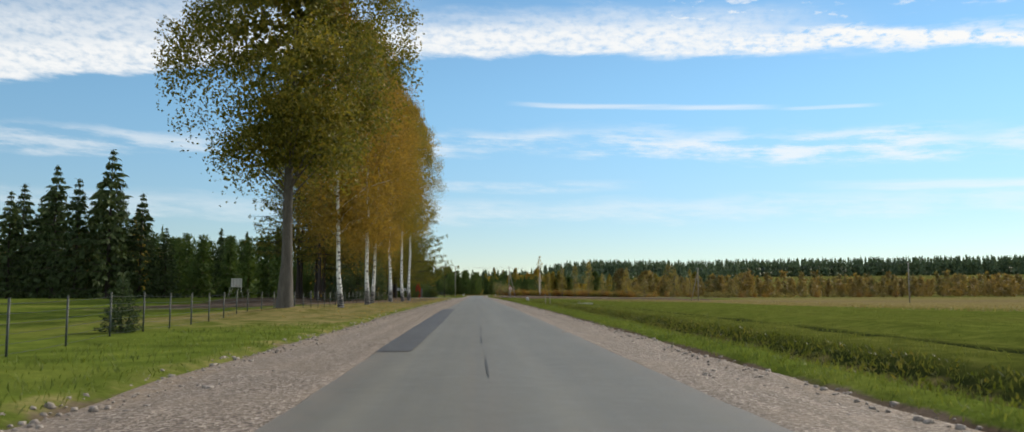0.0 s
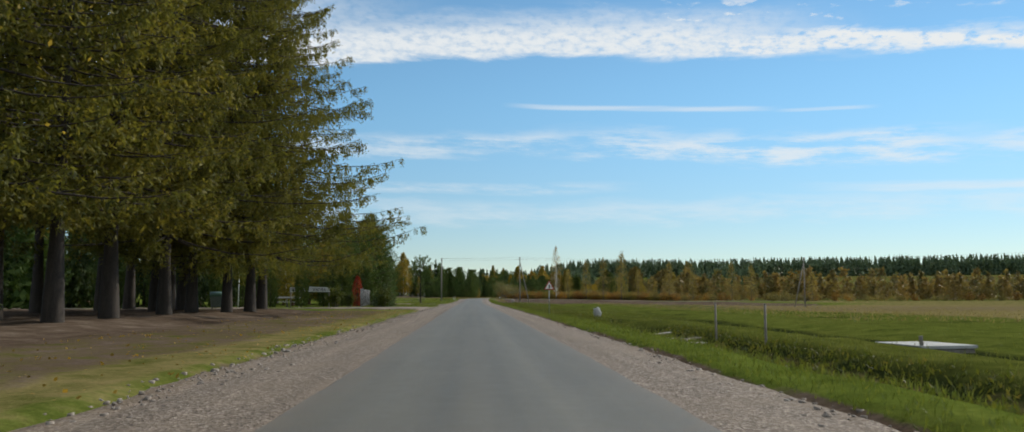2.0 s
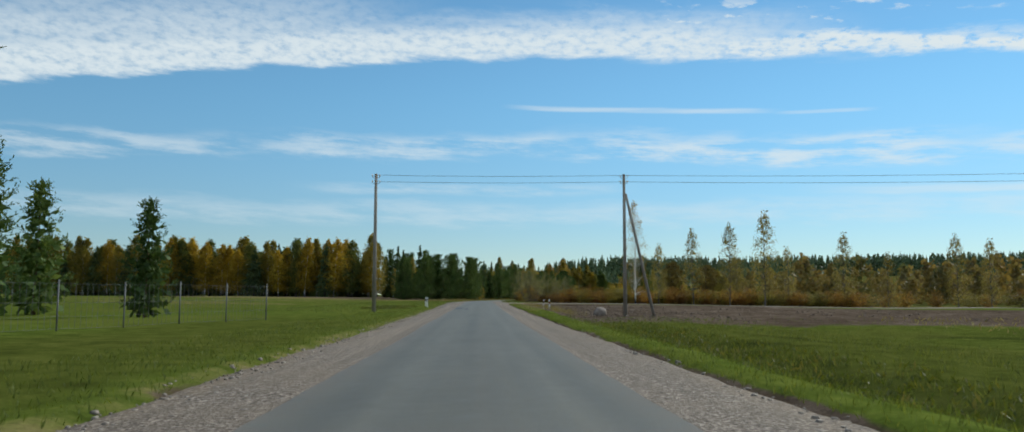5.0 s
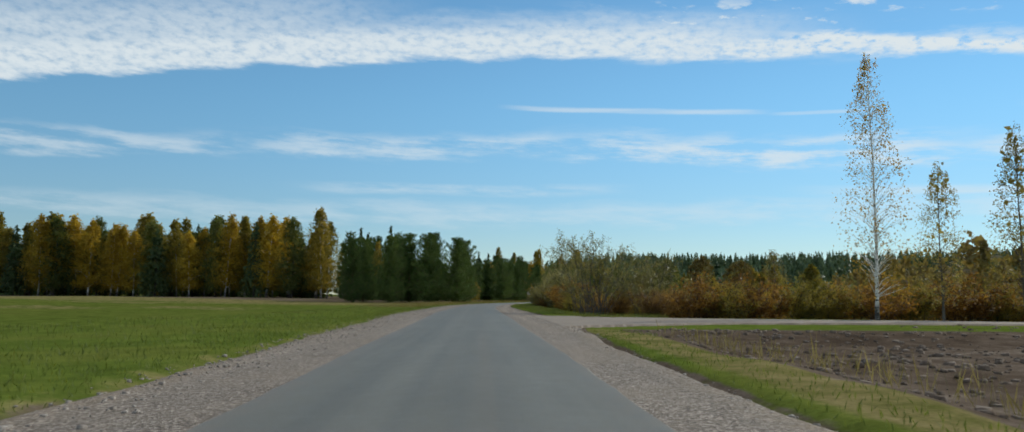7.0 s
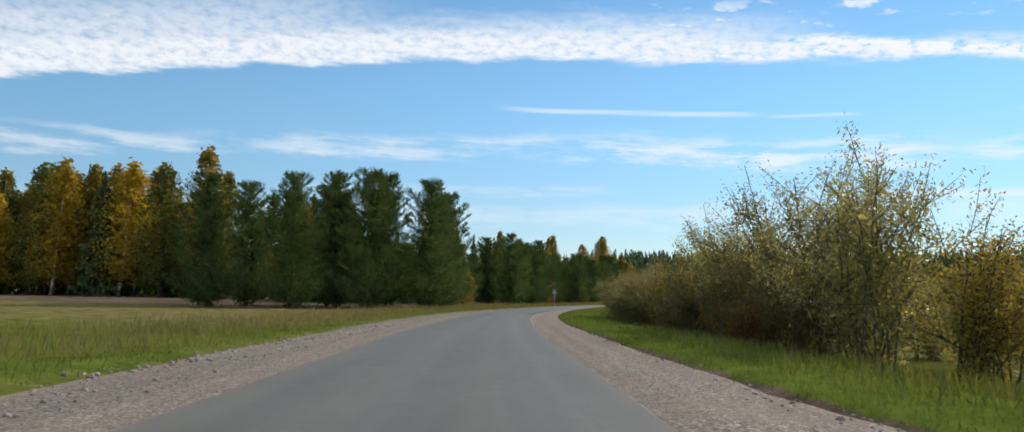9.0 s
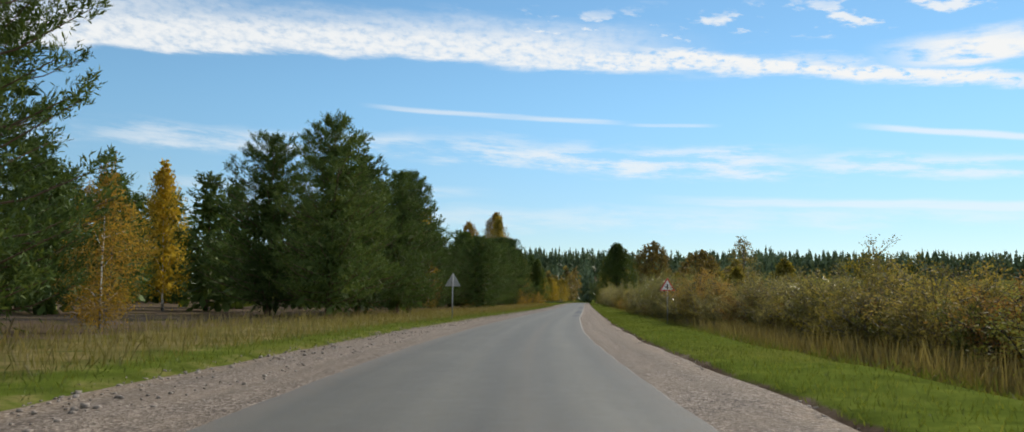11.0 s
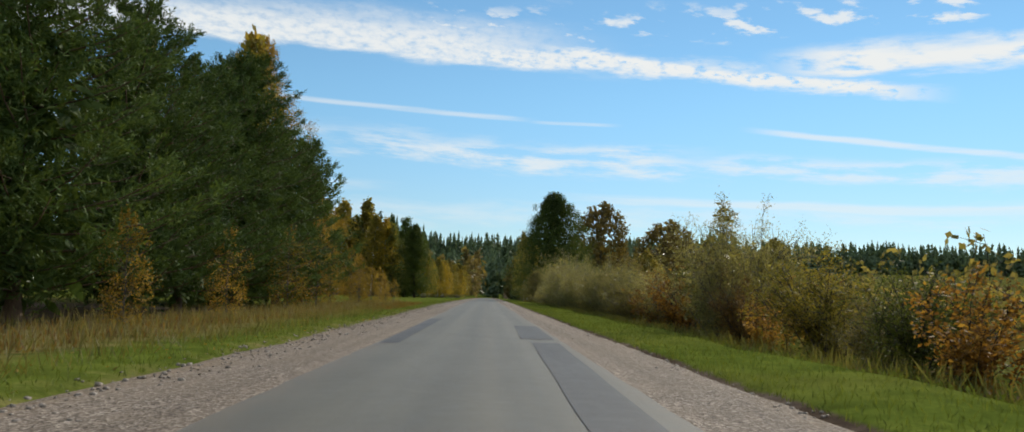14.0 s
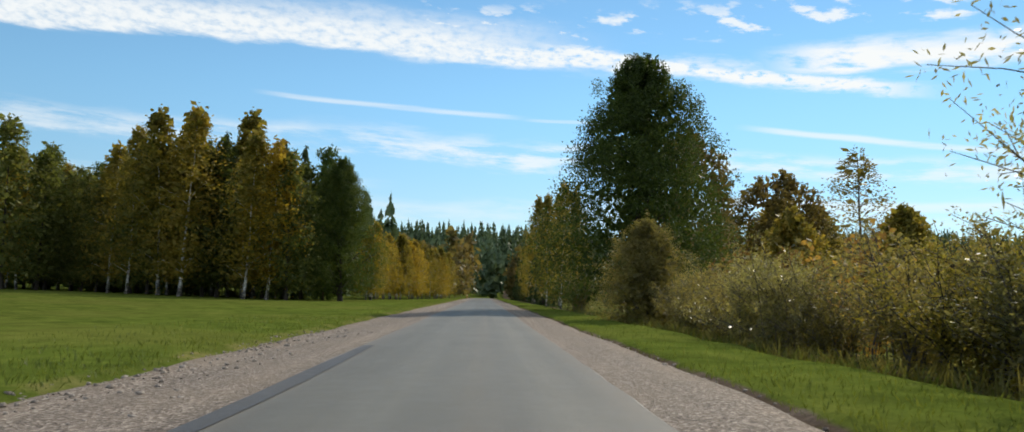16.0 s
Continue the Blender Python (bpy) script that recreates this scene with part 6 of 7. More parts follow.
# ---- made things ----
WHITE_PAINT = plain("white_plastic", [(0.3, (0.70, 0.70, 0.68)), (0.7, (0.82, 0.82, 0.80))], scale=5, rough=0.5, relief=0.05)
BLACK_PAINT = plain("black_paint", [(0.3, (0.012, 0.012, 0.013)), (0.7, (0.03, 0.03, 0.032))], scale=9, rough=0.5, relief=0.05)
RED_PAINT = plain("red_reflector", [(0.3, (0.42, 0.02, 0.015)), (0.7, (0.55, 0.035, 0.025))], scale=12, rough=0.35, relief=0.05)
GALVANISED = plain("galvanised_steel", [(0.3, (0.25, 0.26, 0.27)), (0.7, (0.42, 0.43, 0.44))], scale=9, rough=0.5, metal=0.6, relief=0.05)
FENCE_GREEN = plain("dark_green_steel", [(0.3, (0.012, 0.02, 0.014)), (0.7, (0.03, 0.042, 0.03))], scale=9, rough=0.55, relief=0.05)
FENCE_DARK = plain("dull_grey_steel", [(0.3, (0.09, 0.094, 0.095)), (0.7, (0.16, 0.164, 0.166))], scale=9, rough=0.6, metal=0.3, relief=0.03)
WIRE_GREY = plain("grey_wire", [(0.3, (0.10, 0.11, 0.11)), (0.7, (0.2, 0.21, 0.21))], scale=9, rough=0.5, metal=0.4, relief=0.03)
OLD_WOOD = plain("weathered_wood", [(0.25, (0.12, 0.10, 0.08)), (0.5, (0.23, 0.205, 0.175)), (0.8, (0.36, 0.33, 0.29))], scale=5, rough=0.85, relief=0.6, stretch=(1, 1, 0.15))
PALE_WOOD = plain("bleached_wood", [(0.25, (0.30, 0.28, 0.25)), (0.5, (0.46, 0.44, 0.40)), (0.8, (0.58, 0.56, 0.52))], scale=4, rough=0.8, relief=0.4, stretch=(0.2, 1, 1))
CONCRETE = plain("old_concrete", [(0.25, (0.26, 0.26, 0.25)), (0.5, (0.38, 0.38, 0.36)), (0.8, (0.50, 0.50, 0.47))], scale=4, rough=0.85, relief=0.4)
ROCK = plain("grey_granite", [(0.25, (0.25, 0.25, 0.24)), (0.5, (0.40, 0.40, 0.385)), (0.8, (0.56, 0.55, 0.53))], scale=3, rough=0.85, relief=0.6)
ROCK_BROWN = plain("brown_granite", [(0.25, (0.12, 0.095, 0.08)), (0.5, (0.22, 0.18, 0.15)), (0.8, (0.33, 0.28, 0.24))], scale=3, rough=0.85, relief=0.6)
BIN_GREY = plain("grey_bin_plastic", [(0.3, (0.06, 0.065, 0.07)), (0.7, (0.10, 0.105, 0.11))], scale=5, rough=0.5, relief=0.05)
BIN_GREEN = plain("green_lid_plastic", [(0.3, (0.03, 0.07, 0.05)), (0.7, (0.05, 0.11, 0.075))], scale=5, rough=0.5, relief=0.05)
BANNER = plain("banner_cloth", [(0.3, (0.50, 0.50, 0.50)), (0.7, (0.66, 0.66, 0.65))], scale=4, rough=0.8, relief=0.1)
CRACK = plain("crack_tar", [(0.3, (0.02, 0.02, 0.02)), (0.7, (0.05, 0.05, 0.05))], scale=9, rough=0.8, relief=0.1)
STONES = plain("road_stones", [(0.25, (0.10, 0.082, 0.07)), (0.5, (0.25, 0.21, 0.175)), (0.8, (0.46, 0.41, 0.36))], scale=7, rough=0.9, relief=0.3, source="Position")
CLODS = plain("earth_clods", [(0.25, (0.06, 0.042, 0.03)), (0.5, (0.12, 0.085, 0.06)), (0.8, (0.21, 0.155, 0.115))], scale=2, rough=0.95, relief=0.5, source="Position")


def box(bm, x, y, z, sx, sy, sz, bevel=0.0, m=None):
    """A box by its centre and sizes, with bevelled edges."""
    r = bmesh.ops.create_cube(bm, size=1.0, matrix=(m or Matrix()) @ Matrix.Translation((x, y, z)) @ Matrix.Diagonal((sx, sy, sz, 1)))
    if bevel:
        edges = list({e for v in r["verts"] for e in v.link_edges})
        bmesh.ops.bevel(bm, geom=edges, offset=bevel, segments=2, affect="EDGES", profile=0.7)


def rod(bm, a, b, r0, r1=None, sides=10):
    """A tapered rod from a to b."""
    a, b = Vector(a), Vector(b)
    d = b - a
    m = Matrix.Translation((a + b) / 2) @ d.to_track_quat("Z", "Y").to_matrix().to_4x4()
    bmesh.ops.create_cone(bm, cap_ends=True, segments=sides, radius1=r0, radius2=r1 if r1 is not None else r0, depth=d.length, matrix=m)


def part(name, bm, mat, parent, label="", smooth=False):
    me = bpy.data.meshes.new(name)
    bm.to_mesh(me)
    bm.free()
    me.materials.append(mat)
    if smooth:
        me.polygons.foreach_set("use_smooth", [True] * len(me.polygons))
    ob = new(name, me)
    ob.parent = parent
    if label:
        ob["label"] = label
    return ob


def root_at(name, s, l, turn=0.0, up=0.0):
    """An empty on the ground; its y axis runs along the road, turned by turn degrees."""
    ob = new(name)
    h = math.degrees(float(np.interp(s, RS, RH)))
    ob.matrix_basis = Matrix.Translation(spot(s, l, up)) @ pose(0, 0, 0, 0, 0, -h + turn)
    return ob


# road patches, cracks and one shadow painted as a dark band
def road_overlay(name, label, pts, mat, lift=0.007):
    """A flat overlay on the asphalt, repair, crack or painted shadow: rows of (s, left l, right l)."""
    rows = []
    pts = np.array(pts, float)
    ss = np.arange(pts[0, 0], pts[-1, 0] + 0.01, 0.5)
    a = np.interp(ss, pts[:, 0], pts[:, 1]) + 0.006 * np.sin(ss * 1.1)
    b = np.interp(ss, pts[:, 0], pts[:, 2]) + 0.006 * np.sin(ss * 1.3 + 1)
    L = np.stack([a + (b - a) * k / 5 for k in range(6)], 1)
    Sg = np.tile(ss[:, None], (1, 6))
    x, y = plan(Sg, L)
    z = np.interp(Sg, RS, RZ) - 0.012 * np.abs(L) + 0.006 * wave(Sg, L * 4, 5, 2) + lift
    n, k = L.shape
    idx = np.arange(n * k).reshape(n, k)
    f = np.stack([idx[:-1, :-1], idx[:-1, 1:], idx[1:, 1:], idx[1:, :-1]], -1).reshape(-1, 4)
    ob = fast_mesh(name, np.stack([x, y, z], -1).reshape(-1, 3), f, mat, smooth=True)
    for key, grid in (("road_s", Sg), ("road_l", L)):
        ob.data.attributes.new(key, "FLOAT", "POINT").data.foreach_set("value", grid.astype(np.float32).ravel())
    return tagged(ob, label, "road patch", kind="structure")


P_LABEL = "darker smooth asphalt repair patch in the road"
road_overlay("patch_and_shadow_band", P_LABEL, [(13, -1.56, -1.0), (24, -1.62, -0.98), (42, -1.68, -1.1)], PATCH_AND_SHADOW)
road_overlay("patch_and_shadow_band", P_LABEL, [(246.3, -1.7, -1.38), (247.5, -1.8, -1.3), (249, -1.85, -1.32), (251, -1.9, -1.38), (255, -2.0, -1.5)], PATCH_AND_SHADOW)
road_overlay("patch_and_shadow_band", P_LABEL, [(244, -1.05, -0.8), (250, -1.12, -0.95)], PATCH_AND_SHADOW)
road_overlay("patch_and_shadow_band", P_LABEL, [(386, 0.70, 1.34), (389, 0.78, 1.38), (396, 1.05, 1.5), (403, 1.12, 1.55)], PATCH_AND_SHADOW)
road_overlay("patch_and_shadow_band", P_LABEL, [(456.5, 0.98, 1.38), (461.5, 1.02, 1.42)], PATCH_AND_SHADOW)
road_overlay("patch_and_shadow_band", P_LABEL, [(469.5, 0.95, 1.47), (480, 0.98, 1.5), (493, 1.1, 1.5)], PATCH_AND_SHADOW)
road_overlay("patch_and_shadow_band", P_LABEL, [(514, 0.75, 1.32), (518, 0.8, 1.38), (528, 1.0, 1.55)], PATCH_AND_SHADOW)
road_overlay("patch_and_shadow_band", P_LABEL, [(529.3, 0.84, 1.58), (537, 0.95, 1.62)], PATCH_AND_SHADOW)
road_overlay("patch_and_shadow_band", P_LABEL, [(527, -1.95, -1.58), (534, -1.95, -1.55), (542, -1.95, -1.5)], PATCH_AND_SHADOW)
road_overlay("patch_and_shadow_band", P_LABEL, [(593, -2.1, -1.92), (597, -2.1, -1.85), (603, -2.1, -1.9)], PATCH_AND_SHADOW)
# shadow across the road, put in as a strip of dark asphalt
road_overlay("patch_and_shadow_band", "cast shadow across the road, painted as a dark asphalt band", [(324.4, -2.2, 1.5), (325.8, -2.2, 1.5)], PATCH_AND_SHADOW, lift=0.006)
for s0, s1, l0 in [(9, 13, 0.14), (14.5, 21, 0.1), (163, 168, -0.2)]:
    road_overlay("road_crack", "thin dark crack along the asphalt", [(s0, l0 - 0.005, l0 + 0.005), ((s0 + s1) / 2, l0 - 0.016, l0 - 0.004), (s1, l0 + 0.006, l0 + 0.014)], CRACK, lift=0.010)


# traffic signs
def triangle_outline(side_len, corner, z0):
    """Corners of an upright triangle with rounded tips, in x and z."""
    hgt = side_len * 0.866
    c = [(-side_len / 2, z0), (side_len / 2, z0), (0, z0 + hgt)]
    out = []
    for i in range(3):
        p, a, b = (Vector(c[i]), Vector(c[i - 1]), Vector(c[(i + 1) % 3]))
        u, w = (a - p).normalized(), (b - p).normalized()
        for k in range(5):
            f = k / 4
            out.append(p + u * corner * (1 - f) ** 1.5 + w * corner * f ** 1.5)
    return out


def plate(pts, y0, y1):
    bm = bmesh.new()
    front = [bm.verts.new((p[0], y0, p[1])) for p in pts]
    rear = [bm.verts.new((p[0], y1, p[1])) for p in pts]
    bm.faces.new(front)
    bm.faces.new(rear[::-1])
    for i in range(len(pts)):
        j = (i + 1) % len(pts)
        bm.faces.new((front[j], front[i], rear[i], rear[j]))
    bmesh.ops.recalc_face_normals(bm, faces=bm.faces)
    return bm


def warning_sign(s, l, pole_h, side_len, label, mirror=1, turn=0.0):
    """A triangular warning sign on a steel post; the symbol shows a side road."""
    r = tagged(root_at("warning_sign", s, l, turn), label, "traffic sign", "warning signs")
    bm = bmesh.new()
    rod(bm, (0, 0.03, -0.3), (0, 0.03, pole_h - 0.1), 0.03, 0.03, 12)
    part("post", bm, GALVANISED, r, "galvanised steel post", True)
    z0 = pole_h - side_len * 0.866
    back_part = part("plate", plate(triangle_outline(side_len, 0.05, z0), -0.012, 0.0), GALVANISED, r, "grey metal back of the sign")
    part("border", plate(triangle_outline(side_len * 0.985, 0.05, z0 + 0.004), -0.018, -0.0125), RED_PAINT, r, "red border of the sign")
    part("face", plate(triangle_outline(side_len * 0.73, 0.03, z0 + side_len * 0.075), -0.024, -0.0185), WHITE_PAINT, r, "white face of the sign")
    bm = bmesh.new()
    box(bm, 0, -0.027, z0 + side_len * 0.27, 0.075 * side_len / 0.75, 0.005, side_len * 0.34)
    box(bm, mirror * side_len * 0.09, -0.027, z0 + side_len * 0.25, side_len * 0.14, 0.0049, 0.05)
    part("symbol", bm, BLACK_PAINT, r, "black side-road symbol")
    bm = bmesh.new()
    box(bm, 0, 0.03, z0 + 0.2, 0.09, 0.07, 0.03, 0.004)
    part("clamp", bm, GALVANISED, r)
    return r


warning_sign(133.0, 5.4, 2.5, 0.76, "triangular red and white warning sign for a side road")
warning_sign(446.0, 5.9, 2.35, 0.80, "triangular red and white warning sign for a side road", -1)
warning_sign(444.5, -4.8, 2.3, 0.80, "grey back of a triangular road sign on its post", 1, 180)


def delineator(s, l, reflector, label):
    """A white plastic road marker with a slanted black band."""
    r = tagged(root_at("marker_post", s, l), label, "marker post", "road marker posts")
    r.scale = (0.84, 0.84, 0.84)
    bm = bmesh.new()
    box(bm, 0, 0, 0.40, 0.12, 0.07, 1.16, 0.015)
    for v in bm.verts:
        if v.co.z > 0.9:
            v.co.z += v.co.x * 0.45
    part("body", bm, WHITE_PAINT, r, "white plastic post")
    bm = bmesh.new()
    box(bm, 0, 0, 0.70, 0.126, 0.076, 0.24, 0.006)
    for v in bm.verts:
        v.co.z += v.co.x * 0.5
    band_part = part("band", bm, BLACK_PAINT, r, "slanted black band")
    for y in (-0.041, 0.041):
        bm = bmesh.new()
        box(bm, 0.01, y, 0.70, 0.045, 0.008, 0.17, 0.003)
        part("reflector", bm, reflector if y < 0 else WHITE_PAINT, band_part, "small reflector")
    return r


delineator(255.0, -4.3, WHITE_PAINT, "white road marker post with a black band in the grass")
delineator(262.0, -4.9, WHITE_PAINT, "white road marker post with a black band in the grass")
delineator(251.2, 5.2, RED_PAINT, "white road marker post with black band and red reflector")
delineator(258.4, 5.3, RED_PAINT, "white road marker post with black band and red reflector")


# utility poles and wires
def utility_pole(s, l, top, strut=0.0, turn=0.0, label="weathered wooden power pole with porcelain insulators"):
    r = tagged(root_at("power_pole", s, l, turn), label, "utility pole", "power line poles")
    bm = bmesh.new()
    rod(bm, (0, 0, -0.8), (0, 0, top), 0.13, 0.085, 12)
    part("pole", bm, OLD_WOOD, r, "", True)
    if strut:
        bm = bmesh.new()
        rod(bm, (strut, 0, -0.5), (0.1 * np.sign(strut), 0, top * 0.86), 0.10, 0.08, 10)
        part("strut", bm, OLD_WOOD, r, "leaning wooden strut", True)
    for k, (x, z) in enumerate([(-0.22, top - 0.15), (0.22, top - 0.15), (-0.22, top - 0.5), (0.22, top - 0.5)]):
        bm = bmesh.new()
        rod(bm, (0, 0, z - 0.08), (x, 0, z - 0.08), 0.012, 0.012, 6)
        rod(bm, (x, 0, z - 0.08), (x, 0, z + 0.02), 0.012, 0.012, 6)
        br = part("bracket", bm, GALVANISED, r, "iron hook")
        bm = bmesh.new()
        bmesh.ops.create_uvsphere(bm, u_segments=10, v_segments=6, radius=0.05, matrix=Matrix.Translation((x, 0, z + 0.05)) @ Matrix.Diagonal((1, 1, 1.3, 1)))
        part("insulator", bm, WHITE_PAINT, br, "white porcelain insulator", True)
    return r


POLES = [(238.5, -6.4, 8.4, 0.0), (239.5, 9.0, 8.9, 1.9), (223.0, 59.6, 8.9, -2.0), (167.0, 88.8, 8.6, 0.0)]
tips = []
for s, l, top, strut in POLES:
    utility_pole(s, l, top, strut)
    tips.append(spot(s, l, top))
for a_tip, b_tip in zip(tips[:-1], tips[1:]):
    for drop, off in ((0.1, -0.2), (0.45, 0.2)):
        k = np.linspace(0, 1, 24)[:, None]
        p = np.array(a_tip)[None] * (1 - k) + np.array(b_tip)[None] * k
        p[:, 2] -= drop + 0.9 * 4 * (k * (1 - k))[:, 0] * (np.linalg.norm(np.array(b_tip - a_tip)) / 60) ** 1.5 * 0.6
        p[:, 1] += off
        g = Geo()
        g.tube(p, np.full(24, 0.011), 4)
        tagged(fast_mesh("power_wire", *g.arrays(), WIRE_GREY), "thin sagging power wire between poles", "wire", "power wires")


# lawn fence: steel posts with mesh wires
def fence_run(name, label, p0, p1, gap, high, post_mat, wire_mat, wires, uprights=0.0, post_r=0.025, braces=()):
    (s0, l0), (s1, l1) = p0, p1
    n = max(1, int(round(math.hypot(s1 - s0, l1 - l0) / gap)))
    root = root_at(name, s0, l0)
    tagged(root, label, "fence")
    inv = root.matrix_basis.inverted()
    spots = [inv @ spot(s0 + (s1 - s0) * i / n, l0 + (l1 - l0) * i / n) for i in range(n + 1)]
    for i, p in enumerate(spots):
        bm = bmesh.new()
        rod(bm, (p.x, p.y, p.z - 0.4), (p.x, p.y, p.z + high + 0.05), post_r, post_r, 8)
        part("fence_post", bm, post_mat, root, "", True)
        if i in braces and i + 1 < len(spots):
            q = spots[i + 1]
            d = (q - p).normalized() * 0.8
            bm = bmesh.new()
            rod(bm, (p.x, p.y, p.z + high * 0.6), (p.x + d.x, p.y + d.y, p.z), post_r * 0.8, post_r * 0.8, 8)
            part("brace", bm, post_mat, root, "slanting brace", True)
    for p, q in zip(spots[:-1], spots[1:]):
        g = Geo()
        for h in wires:
            g.tube([p + Vector((0, 0, h)), (p + q) / 2 + Vector((0, 0, h - 0.01)), q + Vector((0, 0, h))], [0.004] * 3, 3)
        if uprights:
            m = int((q - p).length / uprights)
            for k in range(1, m):
                b = p.lerp(q, k / m)
                g.tube([b + Vector((0, 0, wires[0])), b + Vector((0, 0, wires[-1]))], [0.0045] * 2, 3)
        fast_mesh("mesh_panel", *g.arrays(), wire_mat, root)
    return root


fence_run("lawn_fence", "low dark wire mesh fence on thin steel posts along the lawn", (6, -6.3), (33, -8.95), 2.35, 0.84, FENCE_GREEN, FENCE_GREEN, [0.05, 0.2, 0.35, 0.5, 0.65, 0.8], post_r=0.02)
fence_run("lawn_fence", "low dark wire mesh fence on thin steel posts behind the birches", (33, -8.95), (92, -10.4), 2.35, 0.84, FENCE_GREEN, FENCE_GREEN, [0.05, 0.2, 0.35, 0.5, 0.65, 0.8], post_r=0.02)
fence_run("garden_fence", "tall grey mesh fence on steel posts round the garden", (146.2, -9.4), (205, -14.6), 2.6, 1.62, FENCE_DARK, FENCE_DARK, [0.05, 0.3, 0.55, 0.8, 1.05, 1.3, 1.58], uprights=0.17, braces=(0,))
fence_run("plot_fence", "grey mesh fence on steel posts behind the small pine", (205, -14.6), (222, -8.6), 2.6, 1.4, FENCE_DARK, FENCE_DARK, [0.05, 0.4, 0.8, 1.35], uprights=0.2)


# boulders
def boulder(name, label, s, l, sx, sy, sz, mat, seed, turn=0):
    bm = bmesh.new()
    bmesh.ops.create_icosphere(bm, subdivisions=3, radius=1.0)
    for v in bm.verts:
        k = 1 + 0.22 * noise.noise(v.co * 1.1 + Vector((seed, 0, 0))) + 0.07 * noise.noise(v.co * 3.3 + Vector((0, seed, 0)))
        v.co = Vector((v.co.x * sx, v.co.y * sy, v.co.z * sz + sz * 0.75)) * k
    me = bpy.data.meshes.new(name)
    bm.to_mesh(me)
    bm.free()
    me.materials.append(mat)
    me.polygons.foreach_set("use_smooth", [True] * len(me.polygons))
    ob = new(name, me)
    ob.matrix_basis = Matrix.Translation(spot(s, l, -0.06)) @ pose(0, 0, 0, 0, 0, turn)
    return tagged(ob, label, "boulder", "boulders")


boulder("boulder", "upright pale grey boulder standing in the grass", 126, 7.7, 0.24, 0.2, 0.38, ROCK, 3)
boulder("boulder", "low brown boulder beside the power pole", 241, 7.6, 0.42, 0.34, 0.34, ROCK_BROWN, 8, 30)
boulder("boulder", "fist-sized stone lying on the sandy drive", 141.2, -4.9, 0.07, 0.06, 0.05, ROCK_BROWN, 5)


# two lone fence posts, a slab over the ditch and old timber
for s, l, h in [(99.5, 8.72, 1.22), (104.0, 8.55, 1.28)]:
    g = bmesh.new()
    rod(g, (0, 0, -0.5), (0, 0, h), 0.042, 0.036, 10)
    bmesh.ops.create_cone(g, cap_ends=True, segments=10, radius1=0.04, radius2=0.022, depth=0.05, matrix=Matrix.Translation((0, 0, h + 0.02)))
    ob = part("wooden_post", g, OLD_WOOD, None, "", True)
    ob.matrix_basis = Matrix.Translation(spot(s, l))
    tagged(ob, "lone weathered wooden post in the meadow", "post", "meadow posts")

slab = tagged(root_at("footbridge", 97.6, 12.5, 8, 0.06), "pale concrete slab laid over a ditch as a footbridge", "footbridge")
bm = bmesh.new()
box(bm, 0, 0, 0.06, 1.7, 2.0, 0.09, 0.02)
part("slab", bm, CONCRETE, slab)
for y in (-0.8, 0.8):
    bm = bmesh.new()
    box(bm, 0, y, -0.2, 1.6, 0.3, 0.42, 0.03)
    part("support", bm, OLD_WOOD, slab, "dark timber support")
bm = bmesh.new()
rod(bm, (-0.72, -0.85, 0.0), (-0.74, -0.85, 0.36), 0.055, 0.05, 8)
part("stub_post", bm, OLD_WOOD, slab, "short wooden stub")

rt = random.Random(31)
for k in range(9):
    ln = rt.uniform(0.8, 1.9)
    bm = bmesh.new()
    rod(bm, (-ln / 2, 0, 0), (ln / 2, 0, 0.05), rt.uniform(0.02, 0.05), rt.uniform(0.012, 0.03), 8)
    ob = part("fallen_log", bm, PALE_WOOD if k % 2 else OLD_WOOD, None, "", True)
    s, l = 102.6 + rt.uniform(-1.2, 1.5), 6.3 + rt.uniform(-0.7, 1.0)
    ob.matrix_basis = Matrix.Translation(spot(s, l, 0.12 + 0.015 * k)) @ pose(0, 0, 0, rt.uniform(-8, 8), rt.uniform(-12, 12), rt.uniform(-50, 60))
    tagged(ob, "bleached log in a heap of old timber by the ditch", "log", "timber heap")
bm = bmesh.new()
box(bm, 0, 0, 0.0, 2.1, 0.2, 0.045, 0.008)
ob = part("plank", bm, PALE_WOOD, None)
ob.matrix_basis = Matrix.Translation(spot(101.5, 6.65, 0.3)) @ pose(0, 0, 0, 0, 1, 27)
tagged(ob, "long pale plank on the timber heap", "plank")


# entrance banner of the homestead
ban = tagged(root_at("entrance_banner", 147.6, -13.9, 4), "long pale entrance banner with dark lettering on two posts", "sign board")
for x in (-1.62, 1.62):
    bm = bmesh.new()
    rod(bm, (x, 0.05, -0.4), (x, 0.05, 1.75), 0.06, 0.05, 10)
    part("post", bm, OLD_WOOD, ban, "dark wooden post", True)
bm = bmesh.new()
cols = 24
top_v, bot_v = [], []
for i in range(cols + 1):
    x = -1.72 + 3.44 * i / cols
    arch = 0.05 * math.sin(math.pi * i / cols) + (0.03 if abs(i - cols / 2) < 2 else 0)
    top_v.append((x, 1.68 + arch))
    bot_v.append((x, 1.28 + arch * 0.6 - (0.03 if abs(i - cols / 2) < 2 else 0)))
bm = plate(bot_v + top_v[::-1], -0.02, 0.02)
part("board", bm, BANNER, ban, "pale board with arched edge")
bm = bmesh.new()
